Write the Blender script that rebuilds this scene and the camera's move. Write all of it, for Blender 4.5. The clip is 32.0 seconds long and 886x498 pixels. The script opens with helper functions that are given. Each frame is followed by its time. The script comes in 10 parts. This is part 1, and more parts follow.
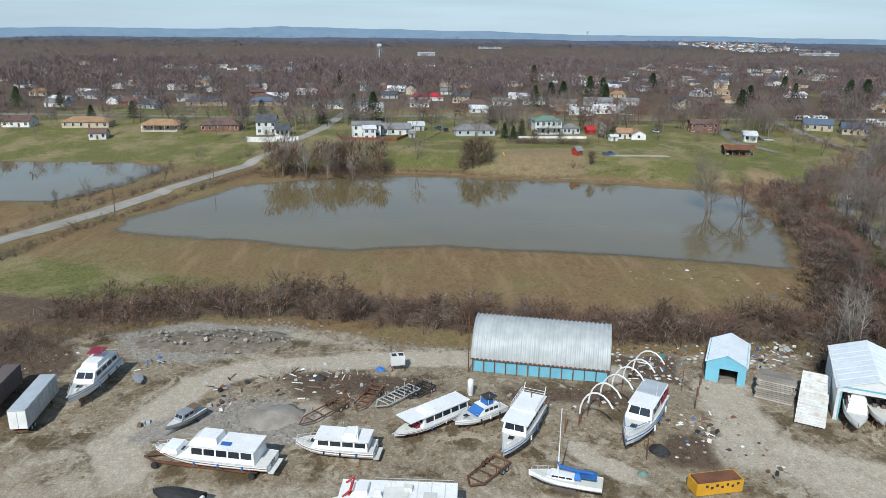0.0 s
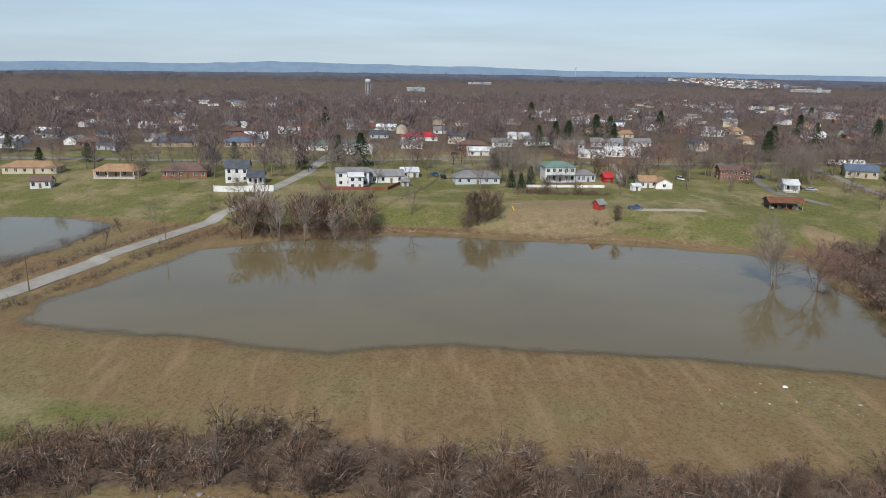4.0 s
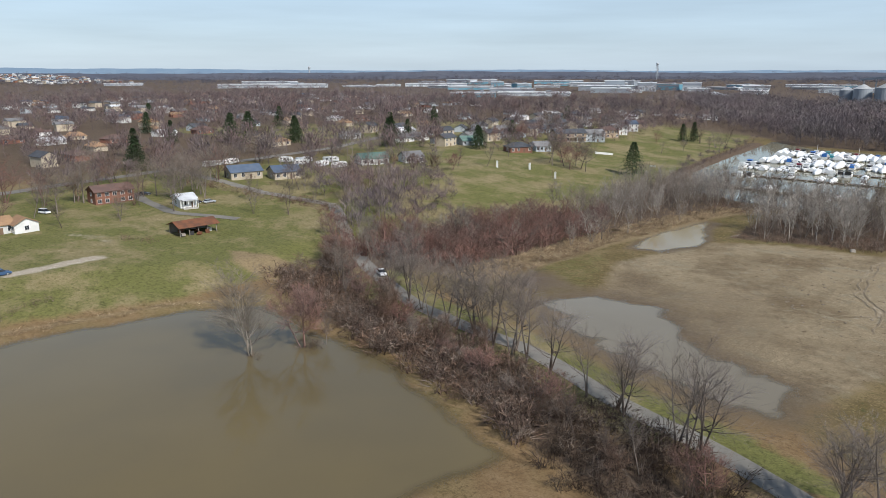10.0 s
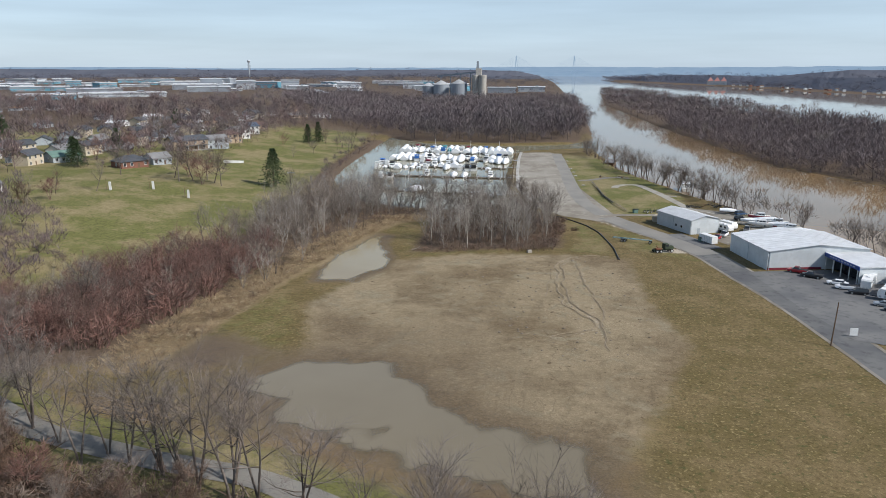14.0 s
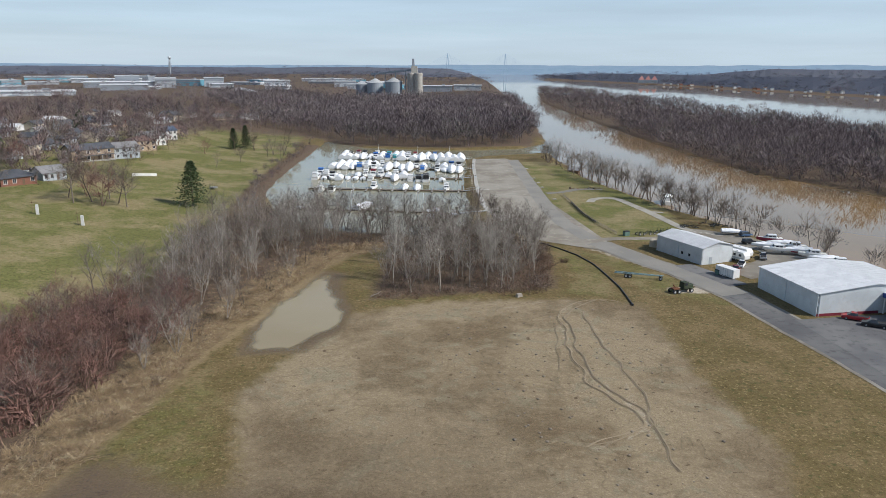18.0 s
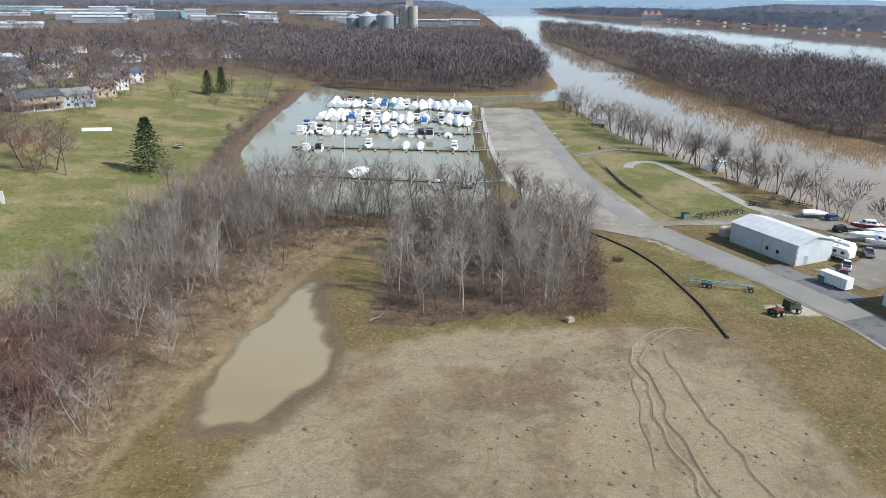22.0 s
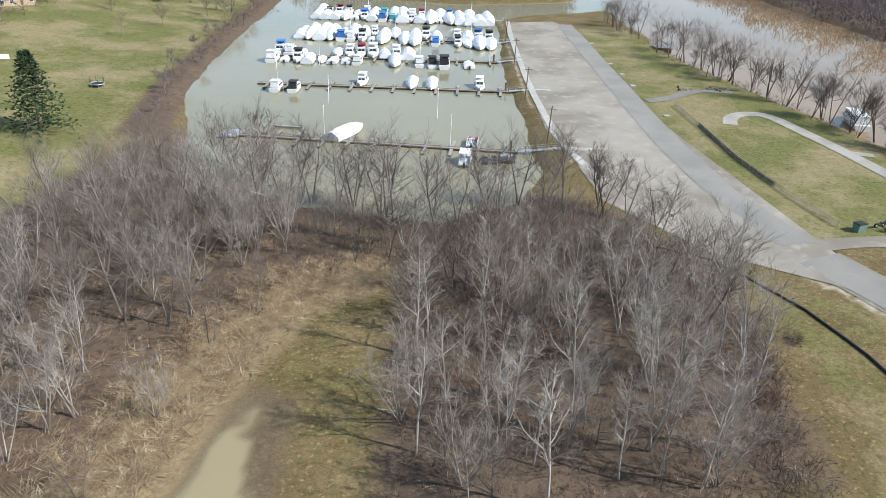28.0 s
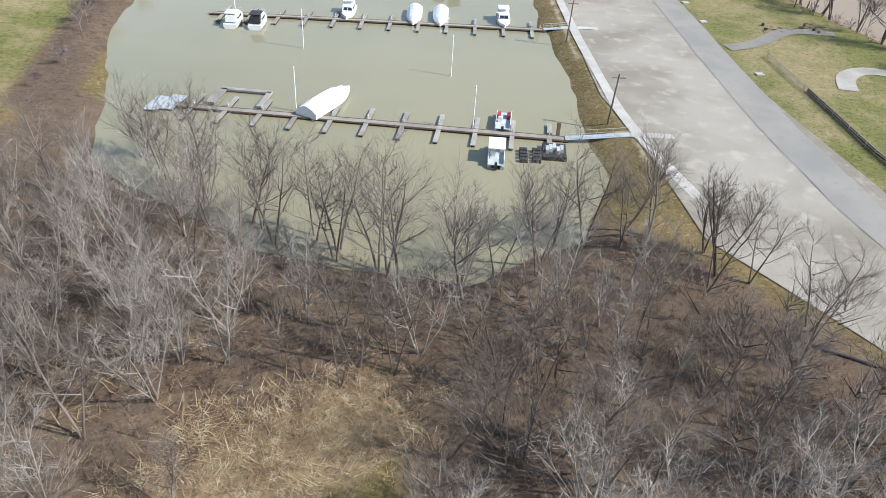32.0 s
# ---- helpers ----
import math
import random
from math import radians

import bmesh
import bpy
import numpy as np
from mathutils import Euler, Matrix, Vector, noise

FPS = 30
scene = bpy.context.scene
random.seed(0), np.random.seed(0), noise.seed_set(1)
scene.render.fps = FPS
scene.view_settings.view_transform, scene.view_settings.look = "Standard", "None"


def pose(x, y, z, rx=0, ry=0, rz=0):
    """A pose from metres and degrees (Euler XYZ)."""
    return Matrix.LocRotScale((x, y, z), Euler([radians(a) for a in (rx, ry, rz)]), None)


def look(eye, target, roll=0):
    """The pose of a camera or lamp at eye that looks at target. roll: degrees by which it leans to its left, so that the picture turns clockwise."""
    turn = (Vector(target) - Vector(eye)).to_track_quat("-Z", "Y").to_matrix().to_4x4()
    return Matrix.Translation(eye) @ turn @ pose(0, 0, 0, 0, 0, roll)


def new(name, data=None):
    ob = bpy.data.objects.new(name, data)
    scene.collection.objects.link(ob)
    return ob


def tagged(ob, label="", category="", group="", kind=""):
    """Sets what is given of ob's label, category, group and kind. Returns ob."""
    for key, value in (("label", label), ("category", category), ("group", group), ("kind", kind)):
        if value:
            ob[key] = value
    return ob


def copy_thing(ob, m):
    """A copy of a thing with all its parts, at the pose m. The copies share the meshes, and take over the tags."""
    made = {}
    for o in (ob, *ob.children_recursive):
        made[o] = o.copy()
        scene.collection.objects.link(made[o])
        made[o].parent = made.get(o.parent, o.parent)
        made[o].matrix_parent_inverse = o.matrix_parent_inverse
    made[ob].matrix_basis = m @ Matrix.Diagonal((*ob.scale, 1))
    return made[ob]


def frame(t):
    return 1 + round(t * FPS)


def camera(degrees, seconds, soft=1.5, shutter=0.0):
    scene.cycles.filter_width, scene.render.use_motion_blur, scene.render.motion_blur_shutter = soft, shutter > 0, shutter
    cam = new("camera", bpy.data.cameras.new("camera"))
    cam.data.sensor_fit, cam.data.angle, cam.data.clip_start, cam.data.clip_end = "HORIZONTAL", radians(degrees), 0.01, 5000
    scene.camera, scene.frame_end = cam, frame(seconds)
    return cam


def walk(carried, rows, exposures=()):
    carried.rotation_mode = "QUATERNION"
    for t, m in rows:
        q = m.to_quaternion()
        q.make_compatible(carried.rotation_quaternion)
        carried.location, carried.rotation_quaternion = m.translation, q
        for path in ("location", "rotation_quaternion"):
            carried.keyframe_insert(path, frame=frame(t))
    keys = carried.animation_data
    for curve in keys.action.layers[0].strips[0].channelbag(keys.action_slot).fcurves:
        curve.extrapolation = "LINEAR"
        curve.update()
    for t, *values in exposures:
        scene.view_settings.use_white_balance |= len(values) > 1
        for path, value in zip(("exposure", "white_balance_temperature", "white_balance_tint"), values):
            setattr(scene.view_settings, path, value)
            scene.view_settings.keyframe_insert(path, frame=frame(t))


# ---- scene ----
cam = camera(63.0, 32.0, soft=0.6)

# seconds, place, tilt, roll, yaw
PATH = [
    (0.0, 166.28, -81.84, 56.02, 73.40, -0.71, 87.98),
    (0.5, 160.27, -82.20, 55.68, 75.85, -0.77, 87.89),
    (1.0, 153.98, -82.51, 55.61, 75.93, -0.82, 87.82),
    (1.5, 147.74, -82.71, 55.67, 75.86, -0.84, 87.76),
    (2.0, 141.54, -83.01, 55.77, 75.95, -0.81, 87.68),
    (2.5, 135.29, -83.45, 55.89, 75.94, -0.90, 87.61),
    (4.5, 110.17, -84.17, 55.77, 76.05, -0.88, 86.96),
    (5.0, 103.99, -84.01, 55.82, 76.14, -0.73, 86.13),
    (5.5, 97.89, -83.96, 55.87, 76.21, -0.64, 79.55),
    (6.0, 91.73, -84.23, 55.88, 76.32, -0.38, 69.06),
    (6.5, 85.38, -84.24, 55.92, 76.31, -0.18, 60.48),
    (7.0, 79.09, -83.64, 55.88, 76.33, -0.03, 53.89),
    (7.5, 72.90, -82.49, 55.85, 76.32, 0.05, 47.58),
    (8.0, 67.00, -80.80, 55.78, 76.29, 0.12, 46.99),
    (8.5, 61.31, -78.51, 55.83, 76.23, 0.17, 46.82),
    (9.0, 55.74, -75.85, 55.94, 76.14, 0.07, 45.16),
    (9.5, 50.33, -72.96, 56.03, 76.04, 0.03, 41.17),
    (10.0, 45.06, -69.79, 56.07, 75.96, 0.01, 36.75),
    (10.5, 39.95, -66.36, 56.06, 75.92, -0.04, 32.80),
    (11.0, 35.04, -62.64, 56.00, 75.89, -0.03, 28.87),
    (11.5, 30.40, -58.65, 55.97, 75.84, -0.08, 25.25),
    (12.0, 26.10, -54.35, 55.90, 75.83, -0.09, 22.07),
    (12.5, 22.08, -49.95, 55.83, 75.82, -0.18, 18.32),
    (13.0, 18.37, -45.37, 55.89, 75.81, -0.20, 14.29),
    (13.5, 14.92, -40.59, 56.05, 75.77, -0.14, 10.02),
    (14.0, 11.69, -35.59, 56.24, 75.78, -0.05, 5.78),
    (14.5, 8.58, -30.40, 56.45, 75.76, 0.01, 1.60),
    (16.5, 1.05, -6.35, 56.06, 75.68, -0.24, 1.22),
    (17.0, 0.00, 0.00, 56.00, 75.66, -0.23, 0.30),
    (17.5, -0.91, 6.40, 55.94, 75.62, -0.26, 0.33),
    (18.0, -1.68, 12.79, 55.88, 75.63, -0.29, 0.33),
    (18.5, -2.48, 19.18, 55.83, 75.61, -0.30, 0.34),
    (19.0, -3.20, 25.50, 55.75, 75.62, -0.35, -0.20),
    (19.5, -3.86, 31.75, 55.67, 75.63, -0.35, -0.19),
    (20.0, -4.61, 37.95, 55.65, 74.61, -0.35, -0.16),
    (20.5, -5.53, 44.30, 55.85, 70.57, -0.43, -0.15),
    (21.0, -6.43, 50.53, 56.04, 70.61, -0.45, -0.20),
    (21.5, -7.23, 56.69, 56.16, 70.65, -0.54, -0.21),
    (22.0, -7.97, 62.82, 56.23, 70.70, -0.69, -0.20),
    (22.5, -8.67, 69.05, 56.26, 70.75, -0.83, -0.18),
    (23.0, -9.37, 75.41, 56.21, 70.82, -0.88, -0.21),
    (23.5, -10.00, 81.74, 56.13, 70.87, -0.93, -0.22),
    (24.0, -10.57, 87.87, 56.16, 67.73, -0.76, -0.24),
    (24.5, -11.08, 94.25, 56.40, 63.00, -0.72, -0.20),
    (25.0, -11.42, 100.65, 56.59, 62.95, -0.73, -0.15),
    (25.5, -11.65, 106.90, 56.67, 62.99, -0.67, -0.13),
    (27.5, -13.43, 132.10, 53.75, 62.96, -1.09, -0.13),
    (28.0, -13.99, 138.26, 52.57, 62.95, -1.13, -0.15),
    (28.5, -14.64, 144.50, 51.56, 62.88, -1.11, -0.24),
    (29.0, -15.29, 150.83, 50.93, 62.87, -1.19, -0.29),
    (29.5, -15.82, 156.95, 50.68, 62.90, -1.28, -0.34),
    (30.0, -16.39, 163.12, 50.61, 62.86, -1.31, -0.43),
    (30.5, -17.04, 169.34, 50.62, 62.74, -1.44, -0.51),
    (31.0, -17.74, 175.59, 50.69, 59.10, -1.59, -0.63),
    (31.5, -18.28, 181.85, 50.83, 54.49, -1.77, -0.67),
    (32.0, -18.73, 188.03, 50.97, 54.33, -1.96, -0.67),
]
walk(cam, [(r[0], pose(*r[1:])) for r in PATH], [(0, -0.02, 6150, 5), (1.0, -0.20, 6400, 9), (2.5, -0.16, 6500, 10), (5.0, -0.04, 6500, 10), (9.0, 0.0, 6500, 10), (12.0, 0.06, 6500, 10), (20.0, 0.0, 6500, 10), (20.8, 0.32, 6400, 9), (23.5, 0.42, 6250, 8), (24.6, 0.44, 6300, 8), (28.0, 0.58, 6250, 8), (30.8, 0.60, 6250, 8), (32.0, 0.74, 6250, 9)])

# ---- daylight ----
SUN_AZ, SUN_EL = (0.95, -0.31), 42.0
world = bpy.data.worlds.new("world")
scene.world = world
world.use_nodes = True
wn = world.node_tree.nodes
sky = wn.new("ShaderNodeTexSky")
sky.sky_type = "NISHITA"
sky.sun_disc = False
sky.sun_elevation = radians(SUN_EL)
sky.sun_rotation = math.atan2(SUN_AZ[0], SUN_AZ[1])
sky.air_density, sky.dust_density, sky.ozone_density = 1.0, 0.4, 2.0
veil = wn.new("ShaderNodeMix")
veil.data_type = "RGBA"
air = wn.new("ShaderNodeSeparateXYZ")
world.node_tree.links.new(wn.new("ShaderNodeTexCoord").outputs["Generated"], air.inputs[0])
thin = wn.new("ShaderNodeMapRange")
thin.interpolation_type = "SMOOTHSTEP"
for i, v in ((1, 0.05), (2, 0.6), (3, 0.74), (4, 0.15)):
    thin.inputs[i].default_value = v
world.node_tree.links.new(air.outputs[2], thin.inputs[0])
world.node_tree.links.new(thin.outputs[0], veil.inputs[0])
veil.inputs[7].default_value = (5.1, 6.65, 8.35, 1.0)
world.node_tree.links.new(sky.outputs[0], veil.inputs[6])
stretch = wn.new("ShaderNodeMapping")
stretch.inputs["Scale"].default_value = (2.2, 2.2, 26.0)
world.node_tree.links.new(air.inputs[0].links[0].from_socket, stretch.inputs[0])
cloud = wn.new("ShaderNodeTexNoise")
cloud.inputs["Scale"].default_value, cloud.inputs["Detail"].default_value = 1.6, 5.0
world.node_tree.links.new(stretch.outputs[0], cloud.inputs["Vector"])
wisp = wn.new("ShaderNodeMapRange")
for i, v in ((1, 0.3), (2, 0.75), (3, 0.9), (4, 1.05)):
    wisp.inputs[i].default_value = v
world.node_tree.links.new(cloud.outputs[0], wisp.inputs[0])
streaked = wn.new("ShaderNodeVectorMath")
streaked.operation = "SCALE"
world.node_tree.links.new(veil.outputs[2], streaked.inputs[0])
world.node_tree.links.new(wisp.outputs[0], streaked.inputs["Scale"])
world.node_tree.links.new(streaked.outputs[0], wn["Background"].inputs[0])
wn["Background"].inputs[1].default_value = 0.105
sun = new("sun", bpy.data.lights.new("sun", "SUN"))
sun.data.energy, sun.data.angle, sun.data.color = 4.6, radians(0.8), (1.0, 0.965, 0.92)
sun.matrix_world = look((SUN_AZ[0] * 500, SUN_AZ[1] * 500, math.tan(radians(SUN_EL)) * 497), (0, 0, 0))
tagged(sun, "the sun in a thinly veiled sky", "sun")


# ---- materials ----
def shader(name):
    m = bpy.data.materials.new(name)
    m.use_nodes = True
    nt = m.node_tree
    return m, nt, nt.nodes["Principled BSDF"]


def node(nt, kind, ins=(), **props):
    n = nt.nodes.new(kind)
    for key, value in props.items():
        setattr(n, key, value)
    for key, value in dict(ins).items():
        if isinstance(value, bpy.types.NodeSocket):
            nt.links.new(value, n.inputs[key])
        else:
            n.inputs[key].default_value = value
    return n


def rgba(c):
    return (c[0], c[1], c[2], 1.0)


def mix(nt, fac, a, b):
    n = nt.nodes.new("ShaderNodeMix")
    n.data_type = "RGBA"
    for i, v in ((0, fac), (6, a), (7, b)):
        if isinstance(v, bpy.types.NodeSocket):
            nt.links.new(v, n.inputs[i])
        else:
            n.inputs[i].default_value = rgba(v) if isinstance(v, tuple) else v
    return n.outputs[2]


def ramp(nt, fac, lo, hi):
    n = node(nt, "ShaderNodeMapRange", {0: fac, 1: lo, 2: hi})
    n.interpolation_type = "SMOOTHSTEP"
    return n.outputs[0]


def noise_at(nt, vec, scale, detail=4.0, rough=0.55):
    return node(nt, "ShaderNodeTexNoise", {"Vector": vec, "Scale": scale, "Detail": detail, "Roughness": rough}).outputs[0]


def surf(name, a, b, rough=0.7, metal=0.0, big=0.35, fine=6.0, dirt=(0.12, 0.1, 0.08), worn=0.25, bump=0.15, vary=0.12, spec=0.4):
    """Paint, wood, metal and the like: two tones in patches, fine grain, dirt in streaks, a little change from thing to thing."""
    m, nt, p = shader(name)
    co = node(nt, "ShaderNodeTexCoord").outputs["Object"]
    geo = node(nt, "ShaderNodeNewGeometry").outputs["Position"]
    n1, n2 = noise_at(nt, geo, big, 3), noise_at(nt, co, fine, 5)
    col = mix(nt, ramp(nt, n1, 0.35, 0.65), a, b)
    stain = node(nt, "ShaderNodeMath", {0: ramp(nt, n2, 0.5, 0.75), 1: worn}, operation="MULTIPLY").outputs[0]
    col = mix(nt, stain, col, dirt)
    rnd = node(nt, "ShaderNodeObjectInfo").outputs["Random"]
    v = node(nt, "ShaderNodeMapRange", {0: rnd, 3: 1 - vary, 4: 1 + vary}).outputs[0]
    hsv = node(nt, "ShaderNodeHueSaturation", {"Color": col, "Value": v})
    nt.links.new(hsv.outputs[0], p.inputs["Base Color"])
    p.inputs["Roughness"].default_value, p.inputs["Metallic"].default_value = rough, metal
    p.inputs["Specular IOR Level"].default_value = spec
    if bump:
        b_ = node(nt, "ShaderNodeBump", {"Height": n2, "Strength": bump, "Distance": 0.05})
        nt.links.new(b_.outputs[0], p.inputs["Normal"])
    return m


def bark(name, a, b, vary=0.3, patch=0.25, c=None):
    m, nt, p = shader(name)
    geo = node(nt, "ShaderNodeNewGeometry")
    n = noise_at(nt, geo.outputs["Position"], patch, 3)
    col = mix(nt, ramp(nt, n, 0.36, 0.64), a, b)
    if c:
        col = mix(nt, ramp(nt, noise_at(nt, geo.outputs["Position"], patch * 2.3, 2), 0.5, 0.66), col, c)
    isl = node(nt, "ShaderNodeMapRange", {0: geo.outputs["Random Per Island"], 3: 1 - vary, 4: 1 + vary}).outputs[0]
    obj = node(nt, "ShaderNodeMapRange", {0: node(nt, "ShaderNodeObjectInfo").outputs["Random"], 3: 0.82, 4: 1.18}).outputs[0]
    v = node(nt, "ShaderNodeMath", {0: isl, 1: obj}, operation="MULTIPLY").outputs[0]
    nt.links.new(node(nt, "ShaderNodeHueSaturation", {"Color": col, "Value": v}).outputs[0], p.inputs["Base Color"])
    p.inputs["Roughness"].default_value = 0.9
    p.inputs["Specular IOR Level"].default_value = 0.1
    return m


def water_mat(name, a, b, rough, wave, size, clear=0.0):
    """Muddy water; clear: the depth at which its bed is lost to sight."""
    m, nt, p = shader(name)
    geo = node(nt, "ShaderNodeNewGeometry").outputs["Position"]
    col = mix(nt, ramp(nt, noise_at(nt, geo, 0.018, 4), 0.35, 0.65), a, b)
    nt.links.new(col, p.inputs["Base Color"])
    r = node(nt, "ShaderNodeMapRange", {0: noise_at(nt, geo, 0.03, 3), 1: 0.4, 2: 0.7, 3: rough, 4: rough * 2.2}).outputs[0]
    nt.links.new(r, p.inputs["Roughness"])
    p.inputs["IOR"].default_value = 1.33
    h = noise_at(nt, geo, size, 3)
    nt.links.new(node(nt, "ShaderNodeBump", {"Height": h, "Strength": wave, "Distance": 0.05}).outputs[0], p.inputs["Normal"])
    if clear:
        deep = node(nt, "ShaderNodeAttribute", attribute_name="deep").outputs["Fac"]
        thick = node(nt, "ShaderNodeMapRange", {0: ramp(nt, deep, 0.0, clear), 3: 0.02, 4: 1.0}).outputs[0]
        mx = node(nt, "ShaderNodeMixShader", {0: thick})
        nt.links.new(node(nt, "ShaderNodeBsdfTransparent").outputs[0], mx.inputs[1])
        nt.links.new(p.outputs[0], mx.inputs[2])
        nt.links.new(mx.outputs[0], nt.nodes["Material Output"].inputs[0])
    return m


def ground_mat():
    m, nt, p = shader("ground")
    geo = node(nt, "ShaderNodeNewGeometry").outputs["Position"]
    za = node(nt, "ShaderNodeSeparateColor", {0: node(nt, "ShaderNodeAttribute", attribute_name="zone_a").outputs["Color"]}).outputs
    zb = node(nt, "ShaderNodeSeparateColor", {0: node(nt, "ShaderNodeAttribute", attribute_name="zone_b").outputs["Color"]}).outputs
    big, mid, fine, grit = noise_at(nt, geo, 0.035, 4), noise_at(nt, geo, 0.3, 5, 0.65), noise_at(nt, geo, 2.2, 5, 0.7), noise_at(nt, geo, 1.1, 6, 0.8)

    def zone(s, lo=0.42, hi=0.58, swing=0.5):
        a = node(nt, "ShaderNodeMath", {0: mid, 1: -0.5}, operation="ADD").outputs[0]
        a = node(nt, "ShaderNodeMath", {0: a, 1: swing, 2: s}, operation="MULTIPLY_ADD").outputs[0]
        return ramp(nt, a, lo, hi)

    def tone(c1, c2, c3):
        return mix(nt, ramp(nt, grit, 0.46, 0.66), mix(nt, ramp(nt, big, 0.38, 0.62), mix(nt, ramp(nt, mid, 0.35, 0.65), c1, c2), mix(nt, ramp(nt, mid, 0.35, 0.65), c2, c1)), c3)

    stubble = mix(nt, ramp(nt, big, 0.4, 0.62), tone((0.172, 0.11, 0.053), (0.218, 0.147, 0.077), (0.125, 0.079, 0.038)), tone((0.17, 0.128, 0.056), (0.215, 0.165, 0.085), (0.11, 0.085, 0.034)))
    lawn = mix(nt, ramp(nt, noise_at(nt, geo, 0.045, 6, 0.7), 0.43, 0.61), tone((0.118, 0.12, 0.036), (0.162, 0.156, 0.054), (0.066, 0.07, 0.022)), tone((0.275, 0.222, 0.125), (0.20, 0.165, 0.078), (0.14, 0.12, 0.05)))
    olive = mix(nt, ramp(nt, noise_at(nt, geo, 0.09, 5, 0.7), 0.4, 0.64), tone((0.112, 0.084, 0.031), (0.145, 0.108, 0.046), (0.07, 0.053, 0.019)), tone((0.195, 0.142, 0.072), (0.152, 0.11, 0.052), (0.112, 0.08, 0.034)))
    mud = mix(nt, ramp(nt, noise_at(nt, geo, 0.05, 6, 0.7), 0.46, 0.62), tone((0.268, 0.213, 0.135), (0.222, 0.172, 0.105), (0.305, 0.245, 0.16)), tone((0.172, 0.131, 0.079), (0.142, 0.106, 0.063), (0.215, 0.165, 0.10)))
    olive = mix(nt, ramp(nt, noise_at(nt, geo, 1.5, 3, 0.6), 0.56, 0.68), olive, (0.235, 0.18, 0.088))
    olive = mix(nt, ramp(nt, noise_at(nt, geo, 0.7, 4, 0.6), 0.56, 0.68), olive, (0.082, 0.076, 0.028))
    wet = tone((0.135, 0.097, 0.056), (0.108, 0.077, 0.044), (0.168, 0.123, 0.073))
    dirt = mix(nt, ramp(nt, noise_at(nt, geo, 0.13, 6, 0.7), 0.49, 0.6), tone((0.262, 0.216, 0.154), (0.165, 0.125, 0.08), (0.345, 0.295, 0.222)), tone((0.098, 0.072, 0.041), (0.13, 0.096, 0.055), (0.055, 0.042, 0.025)))
    swirl = node(nt, "ShaderNodeTexNoise", {"Vector": geo, "Scale": 0.1, "Detail": 5.0, "Roughness": 0.6, "Distortion": 2.2}).outputs[0]
    dirt = mix(nt, ramp(nt, swirl, 0.54, 0.62), dirt, tone((0.33, 0.285, 0.215), (0.27, 0.228, 0.165), (0.40, 0.35, 0.275)))
    dirt = mix(nt, ramp(nt, noise_at(nt, geo, 0.9, 4, 0.65), 0.57, 0.66), dirt, (0.142, 0.092, 0.046))
    reed = tone((0.27, 0.205, 0.115), (0.21, 0.155, 0.085), (0.16, 0.115, 0.065))
    litter = tone((0.098, 0.069, 0.047), (0.142, 0.101, 0.069), (0.056, 0.04, 0.029))
    sep = node(nt, "ShaderNodeSeparateXYZ", {0: geo}).outputs
    sx = node(nt, "ShaderNodeMath", {0: sep[0], 1: 0.035}, operation="MULTIPLY").outputs[0]
    sy = node(nt, "ShaderNodeMath", {0: sep[1], 1: 0.22}, operation="MULTIPLY").outputs[0]
    streak = noise_at(nt, node(nt, "ShaderNodeCombineXYZ", {0: sx, 1: sy}).outputs[0], 1.0, 5, 0.6)
    stubble = mix(nt, ramp(nt, streak, 0.5, 0.66), stubble, tone((0.255, 0.175, 0.095), (0.22, 0.15, 0.08), (0.17, 0.115, 0.06)))
    flow = node(nt, "ShaderNodeTexNoise", {"Vector": geo, "Scale": 0.09, "Detail": 6.0, "Roughness": 0.65, "Distortion": 1.6}).outputs[0]
    mud = mix(nt, ramp(nt, flow, 0.52, 0.62), mud, tone((0.246, 0.206, 0.135), (0.212, 0.175, 0.114), (0.270, 0.227, 0.156)))
    soak = node(nt, "ShaderNodeMath", {0: ramp(nt, noise_at(nt, geo, 0.024, 5, 0.65), 0.46, 0.6), 1: 0.7}, operation="MULTIPLY").outputs[0]
    mud = mix(nt, soak, mud, tone((0.15, 0.108, 0.06), (0.118, 0.083, 0.046), (0.185, 0.138, 0.082)))
    clump = noise_at(nt, geo, 0.55, 3, 0.6)
    mud = mix(nt, ramp(nt, clump, 0.64, 0.70), mud, (0.11, 0.078, 0.046))
    warp = node(nt, "ShaderNodeTexNoise", {"Vector": geo, "Scale": 0.055, "Detail": 2.5, "Roughness": 0.5, "Distortion": 0.7}).outputs[0]
    wave = node(nt, "ShaderNodeMath", {0: warp, 1: 13.0}, operation="MULTIPLY").outputs[0]
    wave = node(nt, "ShaderNodeMath", {0: node(nt, "ShaderNodeMath", {0: wave}, operation="FRACT").outputs[0], 1: 0.5}, operation="SUBTRACT").outputs[0]
    rill = node(nt, "ShaderNodeMapRange", {0: node(nt, "ShaderNodeMath", {0: wave}, operation="ABSOLUTE").outputs[0], 1: 0.02, 2: 0.08, 3: 0.4, 4: 0.0}).outputs[0]
    rill = node(nt, "ShaderNodeMath", {0: rill, 1: ramp(nt, noise_at(nt, geo, 0.11, 3), 0.42, 0.56)}, operation="MULTIPLY").outputs[0]
    mud = mix(nt, rill, mud, (0.115, 0.086, 0.053))
    warp2 = node(nt, "ShaderNodeTexNoise", {"Vector": geo, "Scale": 0.16, "Detail": 3.0, "Roughness": 0.55, "Distortion": 1.1}).outputs[0]
